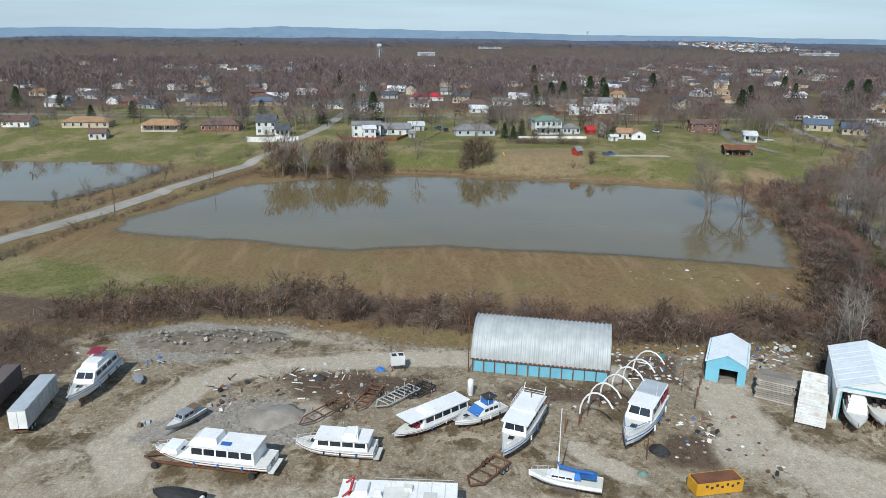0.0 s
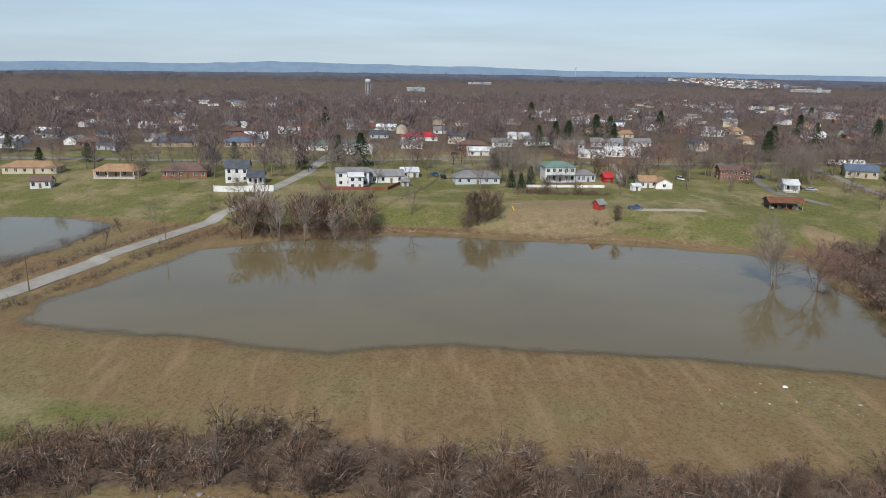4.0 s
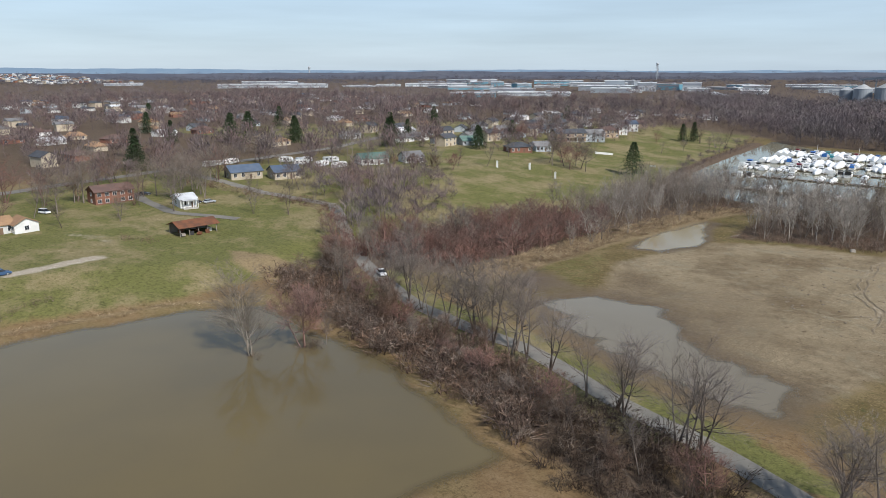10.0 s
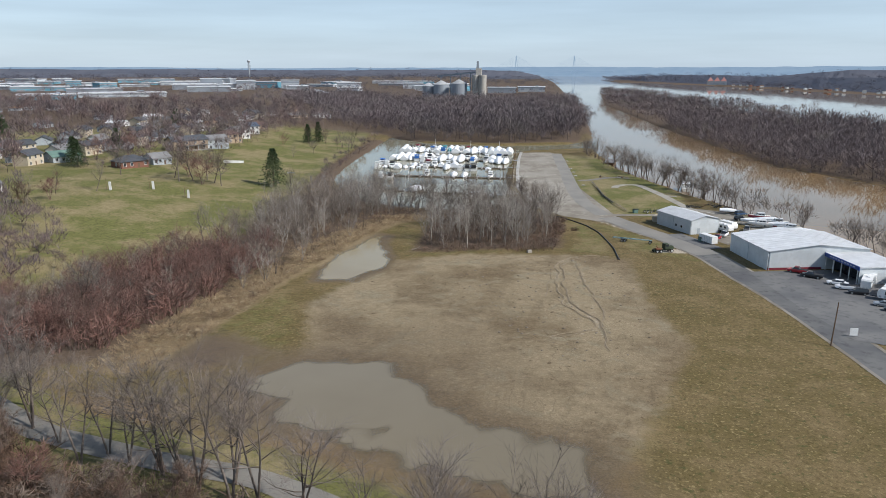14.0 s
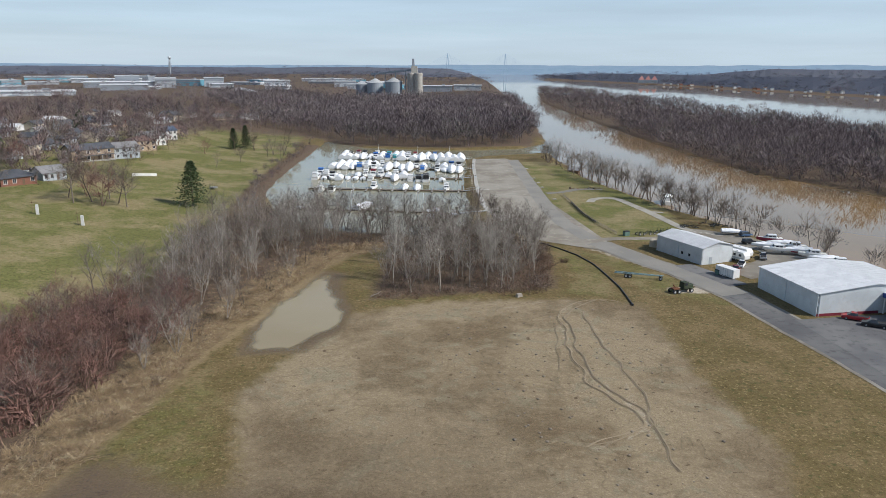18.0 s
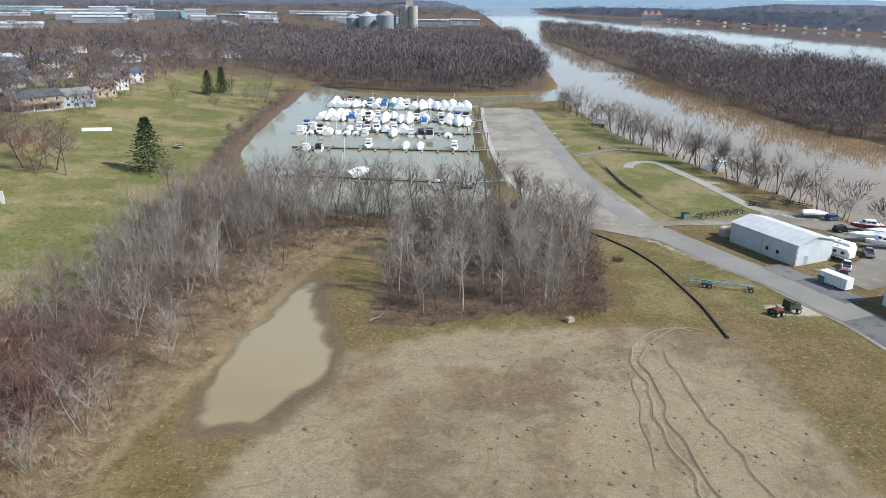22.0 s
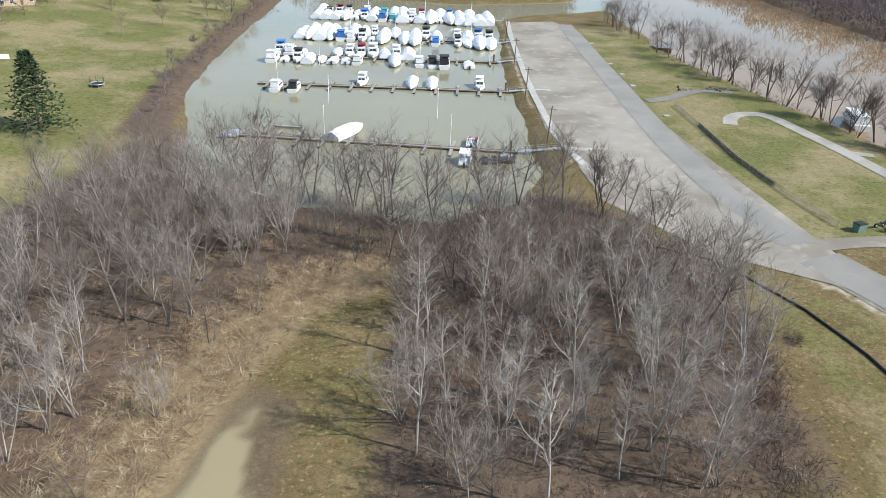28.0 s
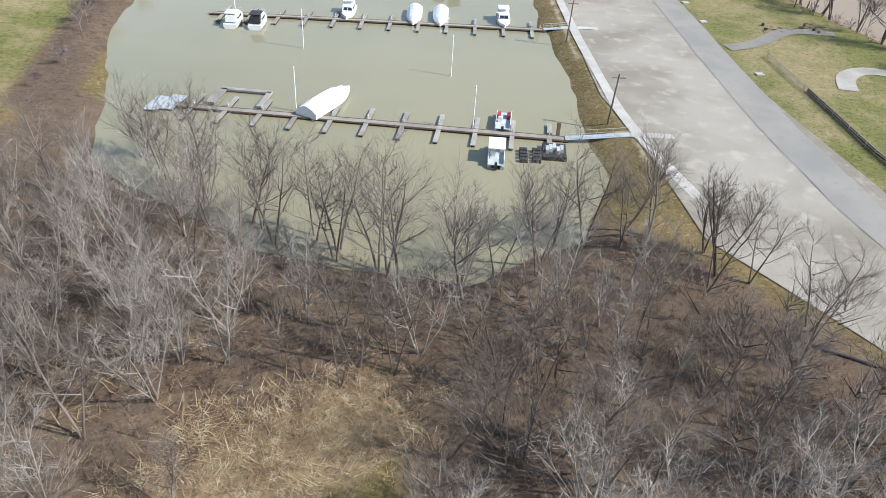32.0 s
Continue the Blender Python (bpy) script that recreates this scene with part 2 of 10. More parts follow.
    wave2 = node(nt, "ShaderNodeMath", {0: node(nt, "ShaderNodeMath", {0: node(nt, "ShaderNodeMath", {0: warp2, 1: 9.0}, operation="MULTIPLY").outputs[0]}, operation="FRACT").outputs[0], 1: 0.5}, operation="SUBTRACT").outputs[0]
    rill2 = node(nt, "ShaderNodeMapRange", {0: node(nt, "ShaderNodeMath", {0: wave2}, operation="ABSOLUTE").outputs[0], 1: 0.02, 2: 0.07, 3: 0.55, 4: 0.0}).outputs[0]
    rill2 = node(nt, "ShaderNodeMath", {0: rill2, 1: ramp(nt, noise_at(nt, geo, 0.07, 3), 0.46, 0.58)}, operation="MULTIPLY").outputs[0]
    mud = mix(nt, rill2, mud, (0.135, 0.1, 0.06))
    col = stubble
    for s, c, lo, hi in ((zb[1], olive, 0.3, 0.7), (za[1], lawn, 0.35, 0.65), (zb[2], dirt, 0.4, 0.6), (za[0], mud, 0.35, 0.65), (zb[0], wet, 0.2, 0.85), (za[2], reed, 0.35, 0.65)):
        col = mix(nt, zone(s, lo, hi), col, c)
    pale = tone((0.41, 0.355, 0.28), (0.32, 0.27, 0.205), (0.47, 0.415, 0.335))
    col = mix(nt, zone(node(nt, "ShaderNodeAttribute", attribute_name="pale").outputs["Fac"], 0.3, 0.7, 0.9), col, pale)
    stone = tone((0.275, 0.248, 0.208), (0.215, 0.187, 0.152), (0.37, 0.345, 0.305))
    col = mix(nt, zone(node(nt, "ShaderNodeAttribute", attribute_name="stone").outputs["Fac"], 0.35, 0.65, 0.8), col, stone)
    lit = node(nt, "ShaderNodeAttribute", attribute_name="litter").outputs["Fac"]
    col = mix(nt, zone(lit, 0.35, 0.65), col, litter)
    speck = node(nt, "ShaderNodeMapRange", {0: noise_at(nt, geo, 3.2, 4, 0.75), 1: 0.3, 2: 0.7, 3: 0.74, 4: 1.26}).outputs[0]
    col = node(nt, "ShaderNodeHueSaturation", {"Color": col, "Value": speck}).outputs[0]
    nt.links.new(col, p.inputs["Base Color"])
    p.inputs["Specular IOR Level"].default_value = 0.2
    rough = node(nt, "ShaderNodeMapRange", {0: zone(zb[0], 0.25, 0.75), 3: 0.95, 4: 0.55}).outputs[0]
    nt.links.new(rough, p.inputs["Roughness"])
    h = node(nt, "ShaderNodeMath", {0: fine, 1: 0.35, 2: mid}, operation="MULTIPLY_ADD").outputs[0]
    nt.links.new(node(nt, "ShaderNodeBump", {"Height": h, "Strength": 0.7, "Distance": 0.28}).outputs[0], p.inputs["Normal"])
    return m


M = {}
M["ground"] = ground_mat()
M["flood"] = water_mat("flood_water", (0.146, 0.112, 0.053), (0.122, 0.096, 0.05), 0.006, 0.008, 0.5, 0.34)
M["pool"] = water_mat("muddy_pool", (0.205, 0.172, 0.118), (0.175, 0.145, 0.098), 0.02, 0.02, 0.8, 0.17)
M["ditch"] = water_mat("ditch_water", (0.29, 0.24, 0.145), (0.255, 0.198, 0.112), 0.03, 0.03, 0.8, 0.17)
M["river"] = water_mat("river_water", (0.25, 0.16, 0.076), (0.21, 0.142, 0.074), 0.03, 0.05, 0.3)
M["harbour"] = water_mat("harbour_water", (0.25, 0.228, 0.148), (0.22, 0.204, 0.132), 0.05, 0.06, 0.6)
M["bark_grey"] = bark("bark_grey", (0.20, 0.168, 0.145), (0.15, 0.122, 0.102))
M["bark_pale"] = bark("bark_pale", (0.37, 0.335, 0.295), (0.225, 0.193, 0.165))
M["bark_flood"] = bark("bark_flood", (0.25, 0.215, 0.175), (0.175, 0.145, 0.115))
M["bark_dark"] = bark("bark_dark", (0.13, 0.104, 0.088), (0.095, 0.074, 0.062))
M["bark_red"] = bark("bark_red", (0.225, 0.128, 0.104), (0.16, 0.106, 0.09), 0.45, 0.12)
M["bark_bank"] = bark("bark_bank", (0.155, 0.126, 0.106), (0.12, 0.096, 0.08))
# far woods: distance haze is put into these mauve-grey twig tones
M["twig_far_haze"] = bark("twig_far_haze", (0.145, 0.117, 0.12), (0.125, 0.108, 0.112), 0.4, 0.02, (0.175, 0.152, 0.147))
M["twig_isle"] = bark("twig_isle", (0.14, 0.113, 0.114), (0.168, 0.138, 0.136), 0.35)
# farthest woods: a bluer twig colour paints in the haze
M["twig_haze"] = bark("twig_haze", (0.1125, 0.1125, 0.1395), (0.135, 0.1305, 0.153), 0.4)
M["twig_pale"] = bark("twig_pale", (0.17, 0.145, 0.132), (0.22, 0.19, 0.17), 0.4)
M["brush"] = bark("brush", (0.155, 0.1, 0.07), (0.098, 0.069, 0.055), 0.7, 0.14, (0.195, 0.155, 0.127))
M["bramble"] = bark("bramble", (0.088, 0.06, 0.043), (0.062, 0.045, 0.035), 0.6, 0.14, (0.12, 0.09, 0.068))
M["twig_town"] = bark("twig_town", (0.165, 0.118, 0.112), (0.125, 0.102, 0.104), 0.5, 0.035, (0.18, 0.15, 0.14))
M["straw"] = bark("straw", (0.34, 0.25, 0.15), (0.25, 0.175, 0.105), 0.45, 0.3, (0.40, 0.32, 0.205))
M["needle"] = bark("needle", (0.035, 0.055, 0.026), (0.05, 0.07, 0.034), 0.4)
M["asphalt"] = surf("asphalt", (0.175, 0.165, 0.145), (0.22, 0.205, 0.18), 0.9, big=0.12, fine=1.5, dirt=(0.10, 0.098, 0.095), worn=0.5, bump=0.2, spec=0.2)
M["asphalt_pale"] = surf("worn_asphalt", (0.205, 0.196, 0.178), (0.24, 0.226, 0.202), 0.9, big=0.1, fine=0.8, dirt=(0.2, 0.185, 0.165), worn=0.6, bump=0.2, spec=0.15)
M["asphalt_dark"] = surf("asphalt_dark", (0.10, 0.10, 0.103), (0.155, 0.152, 0.146), 0.85, big=0.07, fine=0.5, dirt=(0.05, 0.05, 0.052), worn=0.65, bump=0.2, spec=0.25)
M["gravel"] = surf("gravel", (0.275, 0.251, 0.214), (0.19, 0.167, 0.135), 0.95, big=0.05, fine=0.3, dirt=(0.335, 0.31, 0.265), worn=0.75, bump=0.3, spec=0.15)
M["chalk"] = surf("crushed_stone", (0.36, 0.34, 0.30), (0.30, 0.28, 0.24), 0.95, big=0.2, fine=1.5, dirt=(0.24, 0.2, 0.15), worn=0.4, bump=0.3, spec=0.15)
M["white"] = surf("white_paint", (0.78, 0.78, 0.77), (0.72, 0.72, 0.70), 0.35, dirt=(0.42, 0.40, 0.36), worn=0.35, bump=0.03, vary=0.06)
M["tarp"] = surf("white_tarpaulin", (0.82, 0.83, 0.84), (0.74, 0.75, 0.76), 0.45, dirt=(0.5, 0.5, 0.5), worn=0.25, bump=0.2, vary=0.05)
M["glass"] = surf("dark_glass", (0.02, 0.024, 0.03), (0.03, 0.035, 0.045), 0.08, worn=0.0, bump=0, vary=0.2, spec=0.6)
M["blue_canvas"] = surf("blue_canvas", (0.03, 0.12, 0.36), (0.04, 0.15, 0.42), 0.8, worn=0.1, vary=0.3)
M["teal_canvas"] = surf("teal_canvas", (0.03, 0.27, 0.30), (0.04, 0.32, 0.36), 0.8, worn=0.1, vary=0.3)
M["red_canvas"] = surf("red_canvas", (0.20, 0.02, 0.04), (0.26, 0.03, 0.05), 0.8, worn=0.1, vary=0.3)
M["black"] = surf("black_rubber", (0.02, 0.02, 0.021), (0.032, 0.032, 0.033), 0.7, worn=0.2, vary=0.2)
M["steel"] = surf("galvanised_steel", (0.56, 0.57, 0.56), (0.48, 0.49, 0.48), 0.5, 0.35, dirt=(0.3, 0.27, 0.23), worn=0.3, bump=0.05)
M["rust"] = surf("rusty_steel", (0.19, 0.075, 0.035), (0.12, 0.055, 0.032), 0.85, worn=0.4, vary=0.2)
M["wood_grey"] = surf("weathered_wood", (0.26, 0.23, 0.19), (0.20, 0.175, 0.145), 0.9, dirt=(0.11, 0.09, 0.07), worn=0.5, vary=0.2)
M["wood_brown"] = surf("brown_wood", (0.17, 0.11, 0.07), (0.13, 0.085, 0.055), 0.85, worn=0.4, vary=0.2)
M["concrete"] = surf("concrete", (0.42, 0.40, 0.36), (0.35, 0.33, 0.30), 0.9, dirt=(0.22, 0.2, 0.17), worn=0.4)


# ---- building helpers ----
class Geo:
    """A growing list of corners and faces for one mesh."""

    def __init__(self):
        self.v, self.f = [], []

    def add(self, verts, faces, m=None):
        o = len(self.v)
        self.v += [tuple(m @ Vector(p)) if m else tuple(p) for p in verts]
        self.f += [tuple(i + o for i in f) for f in faces]
        return self

    def box(self, c, s, rz=0.0, taper=1.0):
        x, y, z = s[0] / 2, s[1] / 2, s[2] / 2
        k = taper
        vs = [(-x, -y, -z), (x, -y, -z), (x, y, -z), (-x, y, -z), (-x * k, -y * k, z), (x * k, -y * k, z), (x * k, y * k, z), (-x * k, y * k, z)]
        return self.add(vs, BOX_F, pose(*c, 0, 0, rz))

    def beam(self, a, b, w, h=None):
        """A square bar from a to b."""
        a, b = Vector(a), Vector(b)
        d = b - a
        q = d.to_track_quat("Z", "Y").to_matrix().to_4x4()
        x, y, z = w / 2, (h or w) / 2, d.length
        vs = [(-x, -y, 0), (x, -y, 0), (x, y, 0), (-x, y, 0), (-x, -y, z), (x, -y, z), (x, y, z), (-x, y, z)]
        return self.add(vs, BOX_F, Matrix.Translation(a) @ q)

    def tube(self, pts, radii, n=6, cap=True):
        o = len(self.v)
        pts = [Vector(p) for p in pts]
        for i, p in enumerate(pts):
            d = (pts[min(i + 1, len(pts) - 1)] - pts[max(i - 1, 0)]).normalized()
            u = d.orthogonal().normalized() if i == 0 else (u - d * u.dot(d)).normalized()
            w = d.cross(u)
            for k in range(n):
                a = math.tau * k / n
                self.v.append(tuple(p + (u * math.cos(a) + w * math.sin(a)) * radii[i]))
        for i in range(len(pts) - 1):
            for k in range(n):
                a, b = o + i * n + k, o + i * n + (k + 1) % n
                self.f.append((a, b, b + n, a + n))
        if cap:
            self.f.append(tuple(range(o + n - 1, o - 1, -1)))
            e = o + (len(pts) - 1) * n
            self.f.append(tuple(range(e, e + n)))
        return self

    def loft(self, rings, cap=True, close=True):
        """Skin over rings of equal length."""
        o, n = len(self.v), len(rings[0])
        for r in rings:
            self.v += [tuple(p) for p in r]
        for i in range(len(rings) - 1):
            for k in range(n if close else n - 1):
                a, b = o + i * n + k, o + i * n + (k + 1) % n
                self.f.append((a, b, b + n, a + n))
        if cap:
            self.f.append(tuple(range(o + n - 1, o - 1, -1)))
            e = o + (len(rings) - 1) * n
            self.f.append(tuple(range(e, e + n)))
        return self

    def mesh(self, name, material, smooth=False):
        me = bpy.data.meshes.new(name)
        me.from_pydata(self.v, [], self.f)
        me.materials.append(material)
        if smooth:
            me.shade_smooth()
        me.update()
        return me


BOX_F = [(3, 2, 1, 0), (4, 5, 6, 7), (0, 1, 5, 4), (1, 2, 6, 5), (2, 3, 7, 6), (3, 0, 4, 7)]


def part(name, geo, material, parent, label="", smooth=False):
    ob = new(name, geo.mesh(name, material, smooth) if isinstance(geo, Geo) else geo)
    ob.parent = parent
    if label:
        ob["label"] = label
    return ob


def thing(name, m, label, category, group="", kind=""):
    ob = new(name)
    ob.empty_display_size = 0.5
    ob.matrix_basis = m
    return tagged(ob, label, category, group, kind)


def solid(name, V, F, material, smooth=False):
    """A mesh from arrays: V (n, 3) and F (m, 3 or 4)."""
    me = bpy.data.meshes.new(name)
    V, F = np.asarray(V, np.float32), np.asarray(F, np.int32)
    me.vertices.add(len(V))
    me.vertices.foreach_set("co", V.ravel())
    me.loops.add(F.size)
    me.loops.foreach_set("vertex_index", F.ravel())
    me.polygons.add(len(F))
    me.polygons.foreach_set("loop_start", np.arange(0, F.size, F.shape[1], dtype=np.int32))
    me.materials.append(material)
    me.update(calc_edges=True)
    if smooth:
        me.shade_smooth()
    return me


def scatter(V, F, places, turns, sizes, tall=None):
    """Many turned and scaled copies of one small mesh as one pair of arrays."""
    V, F = np.asarray(V, float), np.asarray(F, int)
    n = len(places)
    c, s = np.cos(turns)[:, None], np.sin(turns)[:, None]
    sizes = np.asarray(sizes)[:, None]
    tall = sizes if tall is None else np.asarray(tall)[:, None]
    X = (V[:, 0] * c - V[:, 1] * s) * sizes + places[:, :1]
    Y = (V[:, 0] * s + V[:, 1] * c) * sizes + places[:, 1:2]
    Z = V[:, 2] * tall + places[:, 2:3]
    return np.stack([X, Y, Z], -1).reshape(-1, 3), (F[None] + (np.arange(n) * len(V))[:, None, None]).reshape(-1, F.shape[1])


def vnoise(x, y, size, seed=0):
    """Smooth noise from 0 to 1 over the plan."""
    lat = np.random.RandomState(seed).rand(64, 64)
    u, v = np.asarray(x, float) / size, np.asarray(y, float) / size
    i, j = np.floor(u).astype(int), np.floor(v).astype(int)
    a, b = u - i, v - j
    a, b = a * a * (3 - 2 * a), b * b * (3 - 2 * b)
    g = lambda p, q: lat[p % 64, q % 64]
    return (g(i, j) * (1 - a) + g(i + 1, j) * a) * (1 - b) + (g(i, j + 1) * (1 - a) + g(i + 1, j + 1) * a) * b


def inside(poly, x, y):
    """Distance to the outline, positive within."""
    x, y = np.asarray(x, float), np.asarray(y, float)
    best, odd = np.full(x.shape, 1e9), np.zeros(x.shape, bool)
    for (ax, ay), (bx, by) in zip(poly, poly[1:] + poly[:1]):
        dx, dy = bx - ax, by - ay
        k = np.clip(((x - ax) * dx + (y - ay) * dy) / (dx * dx + dy * dy), 0, 1)
        best = np.minimum(best, np.hypot(x - ax - k * dx, y - ay - k * dy))
        odd ^= ((ay > y) != (by > y)) & (x < dx * (y - ay) / (dy if dy else 1e-9) + ax)
    return np.where(odd, best, -best)


def along(line, x, y):
    """Distance to an open line."""
    best = np.full(np.shape(x), 1e9)
    for (ax, ay), (bx, by) in zip(line, line[1:]):
        dx, dy = bx - ax, by - ay
        k = np.clip(((x - ax) * dx + (y - ay) * dy) / (dx * dx + dy * dy), 0, 1)
        best = np.minimum(best, np.hypot(x - ax - k * dx, y - ay - k * dy))
    return best


def step(v, lo, hi):
    t = np.clip((v - lo) / (hi - lo), 0, 1)
    return t * t * (3 - 2 * t)


# ---- plan ----
FLOOD = [(-40, -173), (-31, -143), (-20, -99), (-24, -74), (-19, -55), (-16, -30), (-9, 0), (-4, 15), (-21, 22), (-41, 32), (-64, 35), (-91, 40), (-104, 27), (-117, -8), (-124, -46), (-131, -92), (-120, -128), (-108, -150), (-58, -172)]
FLOOD_W = [(-78, -205), (-110, -190), (-145, -186), (-158, -215), (-158, -300), (-70, -300)]
POOL = [(-37, 80), (-35, 91), (-24, 98), (-12, 96), (-3, 86), (5, 75), (23, 65), (25, 53), (16, 52), (3, 56), (-16, 65), (-28, 70)]
DITCH = [(-42, 147), (-43.5, 160), (-43, 175), (-38, 198), (-35, 205), (-31, 203), (-30, 190), (-25, 174), (-25.5, 161), (-31, 149)]
MARINA = [(-93, 560), (-90, 504), (-89, 407), (-83, 333), (-66, 280), (-38, 259), (-13, 253.5), (1.5, 263), (7.5, 278), (7.5, 315), (6, 350), (8, 390), (10, 455), (20, 470), (66, 492), (76, 560), (50, 520), (0, 505), (-60, 520)]
BANK = [(290, -320), (215, -150), (180, 0), (158, 90), (142, 140), (129, 172), (116, 212), (104, 249), (100, 274), (91, 303), (80, 340), (69, 384), (65, 486), (76, 600), (88, 800), (103, 1174), (140, 2691), (120, 4900)]
RIVER = BANK + [(900, 4900), (330, 2740), (492, 2494), (576, 2231), (657, 1878), (705, 1653), (757, 1505), (779, 1312), (840, 1000), (930, 600), (1020, 200), (1100, -320)]
ISLAND = [(190, 1600), (143, 1089), (152, 634), (158, 500), (165, 405), (200, 325), (240, 240), (300, 120), (380, 60), (420, 250), (345, 562), (320, 812), (298, 993), (250, 1350)]
CAUSEWAY = [(40, -213), (-38, -189), (-57, -183), (-104, -167), (-164, -145), (-224, -131), (-280, -126), (-330, -122)]
LANE = [(-150, 122), (-120, 98), (-93, 79), (-62, 61), (-41, 55), (-23, 52), (-1, 41), (18, 34), (31, 28), (60, 10), (100, -20)]
MUD = [(-30, 100), (-38, 128), (-24, 170), (-4, 180), (28, 182), (46, 178), (45, 137), (49, 110), (40, 86), (27, 58), (0, 58), (-30, 78)]
YARD = [(20, -230), (36, -150), (34, -125), (31, -108), (41, -94), (43, -72), (46, -44), (46, -20), (48, 20), (130, 20), (240, -100), (240, -230)]
LOT = [(15, 449), (12, 390), (12, 336), (12, 306), (15, 287), (17, 262), (30, 242), (45, 232), (53, 225), (46, 244), (41, 268), (39, 296), (39, 331), (39, 379), (41, 437), (34, 455)]
SHORE_X = ([-400, -200, -145, -92, -46, -8, 27, 60, 100, 150, 200, 250, 330, 400, 500, 700, 5000], [-158, -150, -130, -134, -127, -119, -104, -100, -100, -84, -72, -76, -86, -92, -97, -125, -125])


def upland(x, y):
    """The rise of the land towards the town."""
    d = np.interp(y, *SHORE_X) - x
    run = np.interp(y, [60, 170], [26, 95])
    return np.interp(y, [60, 130], [5.6, 7.0]) * step(d, 0, run) + 2.5 * step(d, 30, 150)


def relief(x, y):
    x, y = np.asarray(x, float), np.asarray(y, float)
    z = upland(x, y) + 0.35 * (vnoise(x, y, 18, 1) - 0.5) + 0.12 * (vnoise(x, y, 4, 2) - 0.5)
    wob = 3.0 * (vnoise(x, y, 11, 3) - 0.5) + 1.6 * (vnoise(x, y, 4, 4) - 0.5)
    z = np.maximum(z, 1.3 - 0.22 * np.maximum(along(CAUSEWAY, x, y) - 4, 0))
    rag = 0.34 * (vnoise(x, y, 7, 5) - 0.5) + 0.2 * (vnoise(x, y, 2.6, 6) - 0.5)
    for poly, level, grade in ((FLOOD, -0.4, 0.075), (FLOOD_W, -0.4, 0.1), (POOL, -0.25, 0.05), (DITCH, -0.25, 0.07), (MARINA, -1.2, 0.35), (RIVER, -1.2, 0.35)):
        d = inside(poly, x, y) + wob * (0.6 if poly is MARINA else 1.0)
        if poly is RIVER:
            d = np.minimum(d, -inside(ISLAND, x, y) - wob)
        slope = np.where((d < 0) & (x < -90) & (poly is FLOOD), 0.2, grade)
        z = np.minimum(z, np.maximum(level - slope * d, level - 2.0) + (rag if poly is POOL else 0.7 * rag if poly is DITCH else 0))
    return z


def lines(core_lo, core_hi, fine, lo, hi):
    a = list(np.arange(core_lo, core_hi + 0.1, fine))
    s = fine
    while a[-1] < hi:
        s *= 1.14
        a.append(min(a[-1] + s, hi))
    s = fine
    while a[0] > lo:
        s *= 1.14
        a.insert(0, max(a[0] - s, lo))
    return np.array(a)


GX, GY = lines(-215, 190, 1.85, -4900, 3500), lines(-215, 520, 1.85, -2500, 4990)
XX, YY = np.meshgrid(GX, GY, indexing="ij")
ZZ = relief(XX, YY)


def ground_z(x, y):
    """Height of the ground sheet at a place."""
    i = int(np.clip(np.searchsorted(GX, x) - 1, 0, len(GX) - 2))
    j = int(np.clip(np.searchsorted(GY, y) - 1, 0, len(GY) - 2))
    a, b = (x - GX[i]) / (GX[i + 1] - GX[i]), (y - GY[j]) / (GY[j + 1] - GY[j])
    return float((ZZ[i, j] * (1 - a) + ZZ[i + 1, j] * a) * (1 - b) + (ZZ[i, j + 1] * (1 - a) + ZZ[i + 1, j + 1] * a) * b)


# ---- ground sheet ----
nx, ny = len(GX), len(GY)
quad = (np.arange(nx - 1)[:, None] * ny + np.arange(ny - 1)[None]).ravel()
ground = new("ground", solid("ground", np.stack([XX, YY, ZZ], -1).reshape(-1, 3), np.stack([quad, quad + ny, quad + ny + 1, quad + 1], 1), M["ground"], True))
tagged(ground, "flood plain of brown stubble, mud, grass and bare earth", "ground", kind="structure")


def soft(poly, width):
    return np.clip(0.5 + inside(poly, XX, YY) / width, 0, 1)


up = np.interp(YY, *SHORE_X) - XX
mud_z = soft(MUD, 14)
lawn_z = np.clip(0.5 + (up - 6) / 14, 0, 1)
verge = np.clip(0.9 - (along(LANE, XX, YY) - 4) / 10, 0, 1) * (YY > 30) * (up < 0)
bank_grass = soft([(-35, 208), (-30, 232), (-14, 232), (-14, 190), (20, 188), (22, 182), (-4, 176), (-22, 172), (-28, 190)], 8)
east_grass = np.maximum(soft([(30, 240), (44, 205), (44, 188), (75, 168), (62, 205), (50, 228)], 10), soft([(22, 184), (44, 179), (46, 205), (38, 238), (28, 242), (30, 200)], 10))
river_lawn = soft([(42, 440), (41, 331), (42, 285), (50, 245), (80, 240), (86, 300), (70, 370), (62, 440)], 10)
left_green = soft([(-60, 95), (-38, 75), (-30, 98), (-36, 128), (-46, 150), (-58, 130)], 12)
field_green = soft([(-20, -190), (-5, -150), (5, -120), (25, -160), (30, -200)], 18)
plain_z = soft([(-1500, 1000), (-500, 1000), (-150, 1130), (-40, 1100), (110, 1250), (125, 2300), (-400, 2200), (-1700, 2100)], 60)
lawn_z *= 1 - 0.6 * step(up, 105, 190) * (YY < 240)
lawn_z = np.maximum.reduce([lawn_z, plain_z * 0.08, verge, bank_grass * 0.42, east_grass * 0.5, river_lawn, left_green * 0.46, field_green * 0.8])
reed_z = np.clip(1.0 - along([(-62, 88), (-58, 115), (-53, 150), (-46, 178), (-42, 205), (-34, 226), (-18, 236)], XX, YY) / 11, 0, 1)
